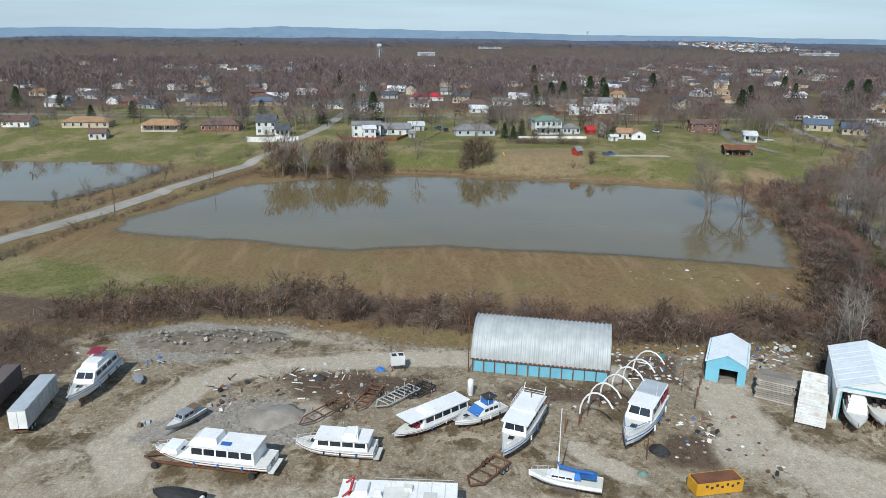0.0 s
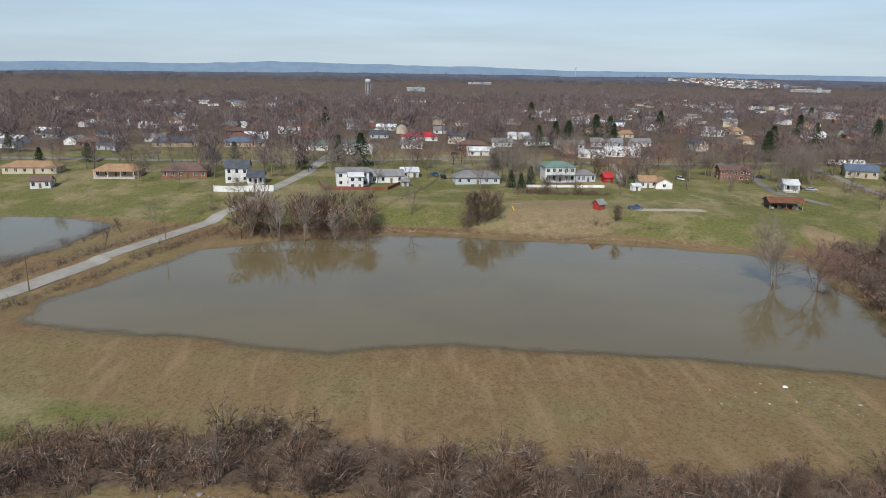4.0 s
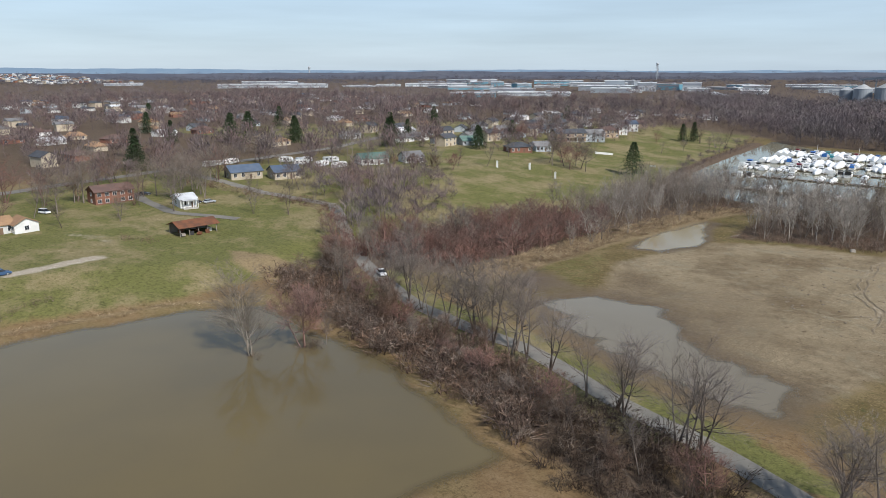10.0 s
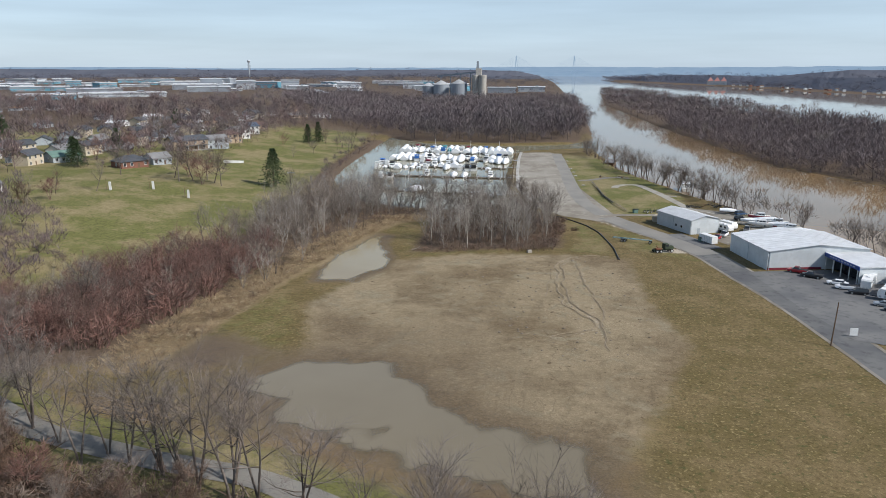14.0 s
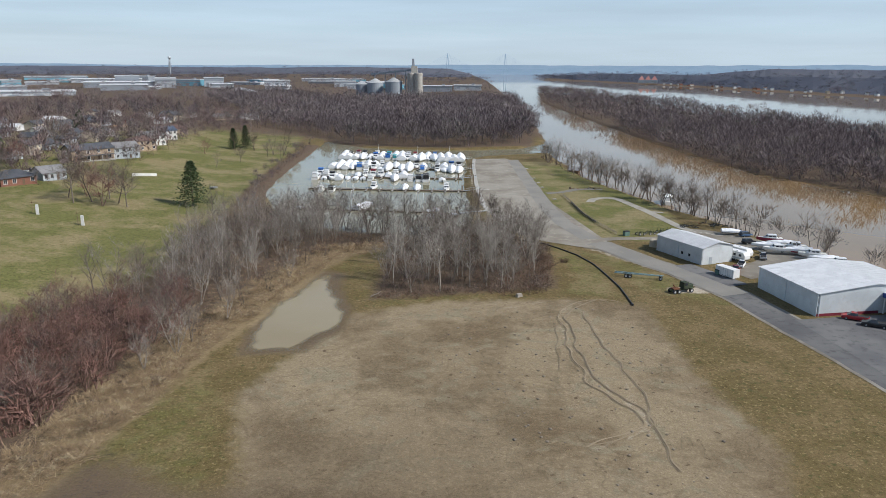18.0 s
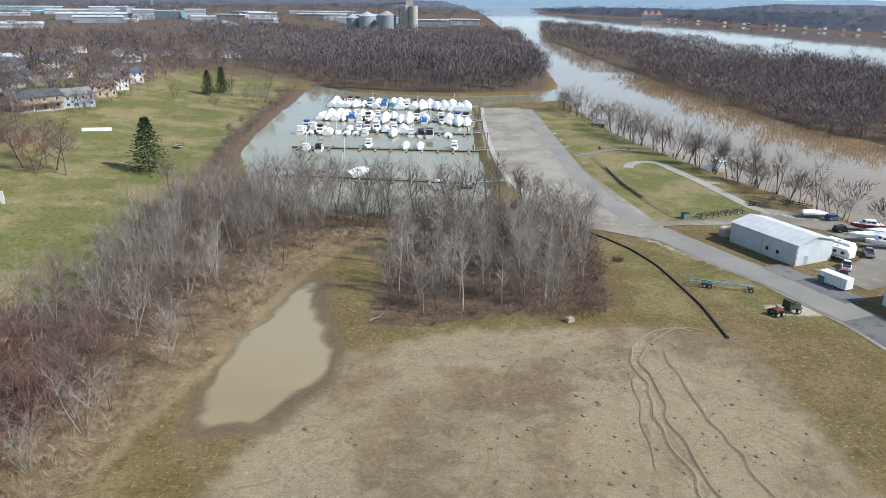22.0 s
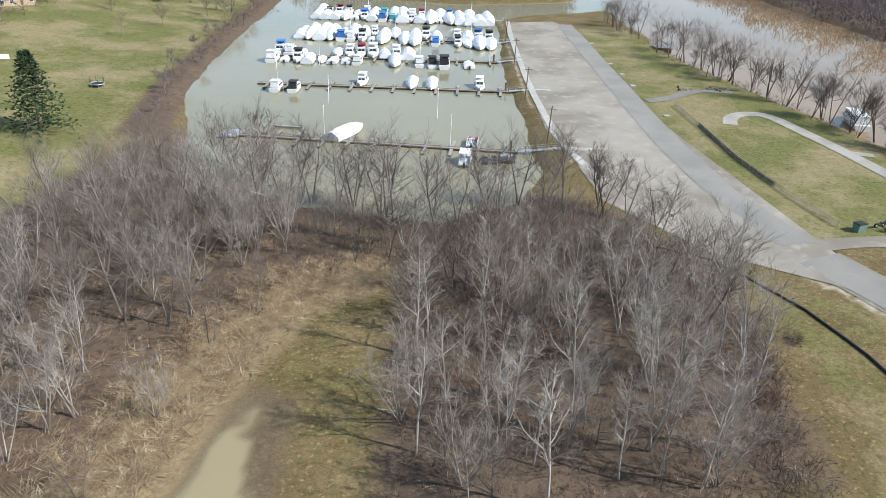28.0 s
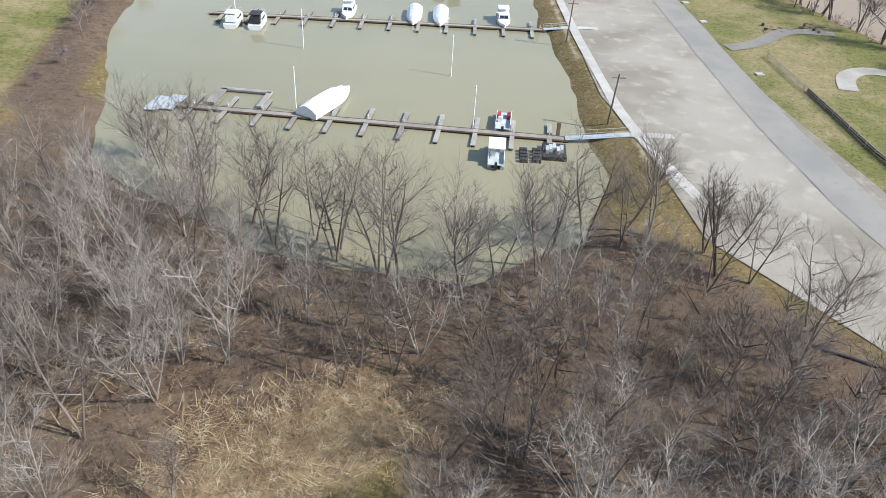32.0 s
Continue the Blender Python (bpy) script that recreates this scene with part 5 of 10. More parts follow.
house(on(-212, -13.8, 3), 14, 10, 6.8, 2.0, "siding_white", "roof_green", "large white house with a green hip roof and porch", "hip", storeys=2, wins=5, porch=True, chimney=True, group=TOWN)
house(on(-210.5, -2, 3), 9, 8, 3.2, 1.8, "siding_grey", "roof_grey", "low wing with a dark glazed porch", "hip", wins=4, group=TOWN)
house(on(-196, 22.5, -4), 7.5, 8, 3.0, 1.9, "siding_white", "roof_tan", "white cottage with an orange-brown roof", wins=3, group=TOWN)
house(on(-192, 28.5, -94), 6.5, 7, 2.9, 1.8, "siding_white", "roof_tan", "cottage wing with an orange-brown gable", wins=3, group=TOWN)
house(on(-214.5, 70, -8), 14, 8, 4.8, 1.8, "brick_red", "roof_brown", "red brick two-storey house with a brown roof", storeys=2, wins=5, group=TOWN)
house(on(-187.5, 83, -15), 6, 9, 3.2, 1.4, "siding_white", "roof_white", "small white cottage with a pale roof", wins=2, porch=True, group=TOWN)
house(on(-228, -256, 2), 24, 10, 3.0, 2.2, "siding_tan", "roof_tan", "long tan ranch house with an orange-brown roof", "hip", wins=6, group=TOWN)
house(on(-222, -215, 2), 20, 10, 3.0, 2.2, "brick_tan", "roof_tan", "ranch house with a carport under an orange-brown roof", "hip", wins=5, porch=True, group=TOWN)
house(on(-220, -184, 3), 20, 11, 3.2, 2.8, "brick_red", "roof_brown", "dark brown house with a steep hip roof", "hip", wins=6, group=TOWN, chimney=True)
house(on(-201, -240, 10), 8, 6, 3.2, 1.6, "siding_white", "roof_brown", "small white outbuilding with green door", wins=3, group=TOWN)
house(on(-228, -292, 2), 14, 10, 3.0, 2.4, "siding_white", "roof_brown", "white ranch house with a brown roof", wins=4, group=TOWN)
for x, y, w, wall, roof, lab, k in (
    (-330, -222, 26, "brick_tan", "roof_blue", "tan brick house with a slate-blue hip roof", "hip"), (-335, -182, 24, "brick_tan", "roof_blue", "tan brick house with a wide blue-grey roof", "hip"), (-325, -268, 18, "brick_red", "roof_brown", "red brick house with a maroon roof", "hip"),
    (-318, -140, 20, "siding_white", "roof_green", "white house with a green roof and porch", "gable"), (-325, -118, 16, "siding_white", "roof_green", "white house with a green gable roof", "gable"), (-300, -112, 18, "siding_white", "roof_white", "long white house with a pale roof", "gable"),
    (-384, -74, 24, "siding_white", "roof_red", "white house with a bright red roof and dormers", "hip"), (-330, -42, 18, "brick_red", "roof_brown", "red brick ranch house across the street", "hip"), (-340, 20, 18, "siding_white", "roof_grey", "white ranch house with a grey roof", "gable"),
    (-300, 42, 20, "siding_white", "roof_white", "white bungalow with a long porch", "gable"), (-355, 48, 20, "siding_grey", "roof_grey", "tall grey house with a broad gable", "gable"), (-360, 5, 20, "siding_white", "roof_grey", "white two-storey house among trees", "gable"),
    (-217, 133, 14, "siding_tan", "roof_blue", "low tan house with a slate-blue roof", "gable"), (-205, 146, 12, "siding_tan", "roof_blue", "tan cottage with a blue-grey roof", "gable"),
    (-203, 202, 15, "siding_white", "roof_green", "white house with a pale green roof", "gable"), (-192, 220, 10, "siding_white", "roof_grey", "plain white shed-like house", "gable"),
    (-176, 300, 14, "brick_red", "roof_dark", "brick ranch house above the golf slope", "hip"), (-170, 316, 10, "siding_grey", "roof_grey", "grey low house above the golf slope", "gable"), (-216, 308, 14, "siding_grey", "roof_green", "grey house with a green roof", "gable"),
    (-182, 376, 22, "brick_tan", "roof_dark", "large brown house with a deep gable porch", "gable"), (-172, 392, 14, "siding_grey", "roof_grey", "grey house with a tall gable", "gable"), (-176, 425, 14, "brick_tan", "roof_brown", "brown house with a balcony", "hip"),
    (-180, 450, 14, "siding_white", "roof_grey", "white house with balconies", "gable"), (-184, 480, 14, "siding_white", "roof_blue", "white house with a blue roof", "gable"), (-192, 520, 16, "brick_tan", "roof_brown", "tan house with a brown roof", "hip"),
    (-200, 655, 18, "brick_tan", "roof_grey", "big house overlooking the golf slope", "hip"), (-186, 690, 18, "siding_white", "roof_grey", "big white house overlooking the golf slope", "hip"),
):
    turn = math.degrees(math.atan2(-40 - y, 60 - x)) * 0.6
    house(on(x, y, turn), w, 10, 5.6 if w in (22, 14) and y > 370 else 3.2, 2.4, wall, roof, lab, k, storeys=2 if w in (22, 14) and y > 370 else 1, wins=4, porch=w == 22, group=TOWN)

# plainer houses deeper in the town, in a few repeated makes
MAKES = []
for w, d, h, rise, wall, roof, lab, k, st in (
    (13, 8, 3.0, 2.2, "siding_white", "roof_grey", "white bungalow with a grey roof", "gable", 1), (14, 9, 3.1, 2.2, "brick_red", "roof_brown", "brick bungalow with a brown roof", "hip", 1),
    (12, 8, 5.4, 2.2, "siding_tan", "roof_dark", "tan two-storey house with a dark roof", "gable", 2), (13, 9, 3.0, 2.4, "siding_grey", "roof_dark", "grey bungalow with a dark roof", "gable", 1),
    (15, 9, 3.0, 1.8, "siding_white", "roof_white", "white house with a pale roof", "gable", 1), (13, 8, 3.0, 2.2, "siding_tan", "roof_tan", "tan bungalow with a light brown roof", "hip", 1)):
    MAKES.append(house(pose(-300, 60, -60), w, d, h, rise, wall, roof, lab, k, st, 3, group="houses deeper in the town", side_wins=False))
TAKEN = [tuple(o.matrix_basis.translation[:2]) for o in bpy.data.objects if o.name.split(".")[0] == "house" and o.matrix_basis.translation.z > -20]
hr = random.Random(8)
count = 0
while count < 84:
    x = -hr.uniform(205, 470)
    y = hr.uniform(-400, 700)
    if x > -205 and y < 520 or x > -262 - 0.1 * abs(y) and -330 < y < 330 and x > -285 or min(math.dist((x, y), p) for p in TAKEN) < 19 or abs(x + 268) < 10:
        continue
    if count < 6:
        ob = MAKES[count]
        ob.matrix_basis = on(x, y, hr.choice([0, 5, -8, 90, 20]))
    else:
        ob = copy_thing(hr.choice(MAKES), on(x, y, hr.choice([0, 4, -6, 85, 12, -20])))
    TAKEN.append((x, y))
    count += 1


for x, y in poly_points([(-262, 292), (-196, 286), (-190, 340), (-196, 420), (-200, 560), (-280, 600), (-290, 420)], 17, 66):
    if min(math.dist((x, y), p) for p in TAKEN) > 15 and count < 116:
        copy_thing(hr.choice([MAKES[0], MAKES[2], MAKES[3], MAKES[3]]), on(x, y, hr.choice([0, 8, -12, 80, 30])))
        TAKEN.append((x, y))
        count += 1

def house_field(label, places, seed, size=1.0, name="houses"):
    """Far houses too many to count: walls in three colours, gable roofs in five."""
    r_ = random.Random(seed)
    walls = {k: Geo() for k in ("siding_white", "siding_tan", "brick_red", "siding_grey")}
    roofs = {k: Geo() for k in ("roof_grey", "roof_dark", "roof_brown", "roof_blue", "roof_white", "roof_tan")}
    for x, y, z in places:
        t = r_.choice([0, 90]) + r_.uniform(-15, 15)
        w, d, h, up_ = r_.uniform(9, 15) * size, r_.uniform(7, 9) * size, r_.choice([3.0, 3.0, 5.4]) * size, r_.uniform(1.8, 2.8) * size
        wk, rk = r_.choice(["siding_white", "siding_white", "siding_tan", "brick_red", "siding_grey"]), r_.choice(["roof_grey", "roof_grey", "roof_dark", "roof_dark", "roof_brown", "roof_blue", "roof_white", "roof_tan"])
        for dx, dy, ww, dd in ((0, 0, w, d), (d * 0.5, w * 0.25 * r_.choice([-1, 1]), d * 0.7, w * 0.4)):
            m = pose(x, y, z, 0, 0, t) @ pose(dx, dy, 0, 0, 0, 90 if dx else 0)
            walls[wk].add([(-dd / 2, -ww / 2, -2), (dd / 2, -ww / 2, -2), (dd / 2, ww / 2, -2), (-dd / 2, ww / 2, -2), (-dd / 2, -ww / 2, h), (dd / 2, -ww / 2, h), (dd / 2, ww / 2, h), (-dd / 2, ww / 2, h)], BOX_F, m)
            o, u = 0.4, up_ * dd / d
            roofs[rk].add([(-dd / 2 - o, -ww / 2 - o, h - 0.1), (dd / 2 + o, -ww / 2 - o, h - 0.1), (dd / 2 + o, ww / 2 + o, h - 0.1), (-dd / 2 - o, ww / 2 + o, h - 0.1), (0, -ww / 2 - o, h + u), (0, ww / 2 + o, h + u)], [(1, 2, 5, 4), (3, 0, 4, 5), (0, 1, 4), (2, 3, 5), (3, 2, 1, 0)], m)
    ob = thing(name, pose(0, 0, 0), label, "houses", "", "stuff")
    for k, g_ in walls.items():
        part("wall", g_, M[k], ob)
    for k, g_ in roofs.items():
        part("roof", g_, M[k], ob)


far_places = []
for _ in range(360):
    x, y = -hr.uniform(460, 1000), hr.uniform(-560, 820)
    if vnoise(x, y, 120, 12) > 0.3 and (not far_places or min(math.dist((x, y), p[:2]) for p in far_places) > 15):
        far_places.append((x, y, ground_z(x, y)))
house_field("crowded small houses deeper in the town", far_places, 14)
strip("road", [(-268, -420), (-270, -300), (-267, -223), (-264, -128), (-270, -100), (-278, -65), (-276, -35), (-265, 0), (-262, 37), (-264, 75), (-263, 115), (-262, 165), (-270, 240), (-300, 330)], 7.5, M["asphalt"], "grey street through the town", 0.12)
strip("road", [(-325, -122), (-290, -124), (-268, -126)], 6.5, M["asphalt"], "side street meeting the causeway road", 0.14)
strip("road", [(-150, 122), (-185, 118), (-224, 121), (-262, 128)], 4.6, M["asphalt"], "grey lane climbing into the town", 0.13)
strip("road", [(-158, 84), (-179, 73), (-206, 78), (-222, 84)], 4.0, M["asphalt"], "driveway to a brick house", 0.12)
strip("road", [(-262, -60), (-238, -52), (-214, -62)], 3.4, M["asphalt_dark"], "dark drive to a grey house", 0.12)
strip("road", [(-262, -14), (-238, -18), (-214, -8)], 3.2, M["asphalt_dark"], "dark drive beside the green-roofed house", 0.12)
strip("road", [(-262, 25), (-235, 22), (-206, 14)], 3.2, M["chalk"], "pale gravel drive", 0.12)


# ---- cars, campers ----
def wheel(parent, x, y, r=0.34, w=0.24):
    ob = part("wheel", Geo().tube([(x, y - w / 2, r), (x, y + w / 2, r)], [r, r], 10), M["black"], parent)
    part("rim", Geo().tube([(x, y - w / 2 - 0.01, r), (x, y + w / 2 + 0.01, r)], [r * 0.55] * 2, 8), M["steel"], ob)


def car(m, paint, label, kind="sedan", group="parked cars"):
    L, W = (5.6, 1.95) if kind == "pickup" else (4.7, 1.8)
    ob = thing("pickup_truck" if kind == "pickup" else "car", m, label, "pickup" if kind == "pickup" else "car", group)
    h = 0.95 if kind != "pickup" else 1.1
    rings = []
    for x, k, z0, z1 in ((-L / 2, 0.88, 0.45, h * 0.85), (-L * 0.42, 1, 0.32, h), (L * 0.25, 1, 0.3, h), (L * 0.44, 0.97, 0.32, h * 0.85), (L / 2, 0.85, 0.45, h * 0.68)):
        w = W / 2 * k
        rings.append([(x, -w, z0), (x, -w, z1 * 0.75), (x, -w * 0.92, z1), (x, w * 0.92, z1), (x, w, z1 * 0.75), (x, w, z0)])
    part("body", Geo().loft(rings), M[paint], ob, smooth=False)
    c0, c1 = (-0.05, 0.24) if kind == "pickup" else ((-0.46, 0.2) if kind == "suv" else (-0.36, 0.18))
    top = 1.75 if kind != "sedan" else 1.42
    rings = [[(x, -w, z) for w, z in ((W * 0.46, h - 0.02), (W * 0.38, t))] + [(x, w, z) for w, z in ((W * 0.38, t), (W * 0.46, h - 0.02))] for x, t in ((L * c0 - 0.25, h + 0.02), (L * c0 + 0.1, top - 0.06), (L * c1 - 0.5, top - 0.06), (L * c1 + 0.3, h + 0.02))]
    part("window", Geo().loft(rings), M["glass"], ob, "dark glass")
    rings = [[(x, -W * 0.37, top - 0.08), (x, -W * 0.33, top), (x, W * 0.33, top), (x, W * 0.37, top - 0.08)] for x in (L * c0 + 0.08, L * c1 - 0.48)]
    part("roof", Geo().loft(rings), M[paint], ob)
    if kind == "pickup":
        part("bed", Geo().box((-L * 0.27, 0, h + 0.01), (L * 0.4, W * 0.8, 0.05)), M["black"], ob)
    for x in (-L * 0.3, L * 0.31):
        for y in (-W / 2 + 0.1, W / 2 - 0.1):
            wheel(ob, x, y)
    for y in (-W * 0.33, W * 0.33):
        part("headlight", Geo().box((L / 2 - 0.02, y, h * 0.58), (0.08, 0.35, 0.14)), M["tarp"], ob)
    return ob


def camper(m, L, label, stripe="siding_grey", group="parked campers"):
    ob = thing("camper_trailer", m, label, "camper", group)
    W, H = 2.4, 2.9
    prof = [(-L / 2, 0.6), (-L / 2, H - 0.35), (-L / 2 + 0.35, H), (L / 2 - 0.7, H), (L / 2, H - 0.9), (L / 2, 1.0), (L / 2 - 0.5, 0.6)]
    part("body", Geo().loft([[(x, y, z) for x, z in prof] for y in (-W / 2, W / 2)]), M["white"], ob)
    for s in (-1, 1):
        part("stripe", Geo().box((0, s * (W / 2 + 0.012), 1.05), (L * 0.9, 0.02, 0.35)), M[stripe], ob)
        for k in range(3):
            part("window", Geo().box((-L * 0.3 + k * L * 0.28, s * (W / 2 + 0.015), 1.95), (L * 0.13, 0.03, 0.7)), M["glass"], ob)
        wheel(ob, -0.4, s * (W / 2 - 0.15), 0.36)
        wheel(ob, 0.5, s * (W / 2 - 0.15), 0.36)
    part("door", Geo().box((L * 0.36, W / 2 + 0.02, 1.6), (0.75, 0.04, 1.9)), M["tarp"], ob)
    part("roof_vent", Geo().box((0, 0, H + 0.1), (0.9, 0.8, 0.22)), M["tarp"], ob)
    part("drawbar", Geo().beam((L / 2 - 0.6, 0, 0.6), (L / 2 + 1.1, 0, 0.55), 0.14), M["black"], ob)
    return ob


car(on(-148, 3, 88, 0), "car_blue", "old blue pickup parked on the grass", "pickup")
car(on(-211, 44, 10, 0), "car_white", "white van parked on the grass", "suv")
for x, y, t, p, k in ((-222, -70, 30, "car_blue", "pickup"), (-216, -66, 20, "car_black", "suv"), (-300, -55, 80, "car_black", "sedan"), (-185, 92, 75, "car_silver", "sedan"), (-290, 6, 40, "car_red", "suv"), (-288, 52, 80, "car_white", "suv"), (-215, 84, 60, "car_black", "sedan"), (-188, 88, 70, "car_black", "suv"), (-182, 396, 50, "car_white", "sedan"), (-186, 330, 30, "car_white", "pickup"), (-192, 415, 10, "car_red", "sedan")):
    car(on(x, y, t, 0), p, {"car_blue": "blue", "car_black": "black", "car_silver": "silver", "car_red": "red", "car_white": "white"}[p] + " car parked beside a house", k)
for x, y, t, L in ((-232, 183, 80, 9), (-226, 175, 70, 8), (-214, 178, 95, 8), (-204, 180, 95, 9), (-240, 178, 20, 7), (-222, 192, 60, 8), (-256, 145, 85, 9), (-256, 156, 85, 8)):
    camper(on(x, y, t, 0), L, "white camper parked beside a house")


# ---- sheds, fences and yard things of the town ----
def open_barn(m):
    ob = thing("barn", m, "low open barn with a rusty red metal roof", "barn")
    for k in range(5):
        for x in (-3.5, 3.5):
            part("post", Geo().box((x, -6 + 3 * k, 1.3), (0.22, 0.22, 2.9)), M["wood_grey"], ob)
    part("back_wall", Geo().box((-3.7, 0, 1.5), (0.15, 12.6, 3.0)), M["wood_grey"], ob)
    for s, lab in ((-1, "rust-streaked roof sheet"), (1, "patched rusty roof sheet")):
        a = [(s * 4.6, -6.8, 2.6), (s * 4.6, 6.8, 2.6), (0, 6.8, 4.2), (0, -6.8, 4.2)]
        part("roof", Geo().add([*a, *[(p[0], p[1], p[2] + 0.12) for p in a]], BOX_F), M["rust"], ob, lab)
    for k in range(7):
        part("scrap", Geo().box((hr.uniform(-2, 4.5), -5 + 1.6 * k, 0.5), (1.2, 1.3, hr.uniform(0.6, 1.3)), hr.uniform(0, 90)), M[hr.choice(["rust", "black", "wood_grey", "white"])], ob)
    return ob


open_barn(on(-152.5, 62.5, -10))
house(on(-148.5, -11, 30), 3, 3.4, 2.4, 1.4, "red_paint", "roof_grey", "small red garden shed with white trim", wins=1, group="garden sheds", side_wins=False, name="shed")
house(on(-207, 8, 10), 4, 4, 2.6, 1.6, "red_paint", "roof_red", "red shed beside the big house", wins=1, group="garden sheds", side_wins=False, name="shed")
house(on(-197, -84, 10), 3, 3, 2.4, 0.8, "siding_grey", "roof_grey", "little grey garden shed", wins=1, group="garden sheds", side_wins=False, name="shed")
house(on(-187, 15, 10), 3.5, 3, 2.3, 0.8, "siding_white", "roof_white", "small pale shed near the cottage", wins=1, group="garden sheds", side_wins=False, name="shed")


def fence(line, h, material, label, gap=2.4, rails=0, board=True, name="fence", thick=0.05):
    x0, y0 = line[0]
    ob = thing(name, pose(0, 0, 0), label, "fence")
    for a, b in zip(line, line[1:]):
        n = max(1, int(math.dist(a, b) / gap))
        for k in range(n + 1):
            x, y = a[0] + (b[0] - a[0]) * k / n, a[1] + (b[1] - a[1]) * k / n
            z = ground_z(x, y)
            part("post", Geo().box((x, y, z + h / 2 - 0.1), (0.12, 0.12, h + 0.35)), material, ob)
            if k < n:
                x2, y2 = a[0] + (b[0] - a[0]) * (k + 1) / n, a[1] + (b[1] - a[1]) * (k + 1) / n
                z2 = ground_z(x2, y2)
                if board:
                    part("panel", fence_panel((x, y, z), (x2, y2, z2), h, thick), material, ob)
                for i in range(rails):
                    zz = h * (i + 1) / rails - 0.06
                    part("rail", Geo().beam((x, y, z + zz), (x2, y2, z2 + zz), 0.08), material, ob)
    return ob


def fence_panel(a, b, h, t):
    n = Vector((-(b[1] - a[1]), b[0] - a[0], 0)).normalized() * t / 2
    lo, hi = 0.06, h
    vs = []
    for z in (lo, hi):
        vs += [(a[0] - n.x, a[1] - n.y, a[2] + z), (b[0] - n.x, b[1] - n.y, b[2] + z), (b[0] + n.x, b[1] + n.y, b[2] + z), (a[0] + n.x, a[1] + n.y, a[2] + z)]
    return Geo().add(vs, BOX_F)


fence([(-186, -118), (-186.5, -91), (-200, -86)], 1.5, M["fence_red"], "red-brown board fence round a pool yard")
fence([(-186, -118), (-202, -122)], 1.5, M["fence_red"], "red-brown board fence beside the road")
fence([(-188, -164), (-181.5, -138)], 2.6, M["siding_white"], "white wall-like fence below a white house", thick=0.2)
fence([(-193.5, -31), (-192.6, 3)], 1.2, M["siding_white"], "white picket fence below the big house")
fence([(-137, -103), (-165, -85), (-200, -72), (-240, -62)], 1.2, M["wood_brown"], "old wooden field fence overgrown with weeds", rails=2, board=False, gap=4)
fence([(-146, 342), (-138, 350)], 1.4, M["siding_white"], "white garden wall beside the golf slope", thick=0.2)
swing = thing("playground_swing", on(-150, -42, 20), "wooden swing set with a yellow slide", "swing set")
for x, y in ((-1, -1.6), (1, -1.6), (-1, 1.6), (1, 1.6)):
    part("leg", Geo().beam((x, y, 0), (0, y, 2.4), 0.12), M["wood_grey"], swing)
part("top_bar", Geo().beam((0, -1.8, 2.4), (0, 1.8, 2.4), 0.12), M["wood_grey"], swing)
M["yellow"] = surf("yellow_plastic", (0.55, 0.36, 0.03), (0.5, 0.32, 0.03), 0.5)
part("slide", Geo().beam((0.3, -1.9, 1.6), (2.6, -2.2, 0.1), 0.5, 0.08), M["yellow"], swing)
for x, y in ((-152, 240), (-140, 252), (-122, 246)):
    ob = thing("target_post", on(x, y, 15), "white concrete pillar with a dark pole on the golf slope", "pillar", "pillars on the golf slope")
    part("pillar", Geo().box((0, 0, 1.7), (0.9, 0.7, 3.6), 0, 0.92), M["siding_white"], ob)
    part("pole", Geo().tube([(-1.4, 0, -0.1), (-1.4, 0, 5.0)], [0.09, 0.07], 6), M["wood_brown"], ob)
    part("crossbar", Geo().beam((-1.8, 0, 4.3), (0.4, 0, 4.3), 0.1), M["wood_brown"], ob)


def utility_pole(x, y, h, lean=0.0, arm=True, label="weathered wooden utility pole", wires=False):
    ob = thing("utility_pole", on(x, y, 0, 0), label, "utility pole", "utility poles")
    part("pole", Geo().tube([(0, 0, -0.3), (lean, 0, h)], [0.17, 0.11], 8), M["wood_brown"], ob)
    if arm:
        part("crossarm", Geo().beam((lean - 1.1, 0, h - 0.7), (lean + 1.1, 0, h - 0.7), 0.12), M["wood_brown"], ob)
        part("insulator", Geo().tube([(lean + 0.9, 0, h - 0.65), (lean + 0.9, 0, h - 0.4)], [0.05, 0.03], 6), M["steel"], ob)
    return ob


for x, y in ((-62, -178), (-112, -160), (-252, -40), (-255, 60), (-280, -110), (-250, 150), (-258, -190), (-230, 140), (-272, 20)):
    utility_pole(x, y, 9.5)

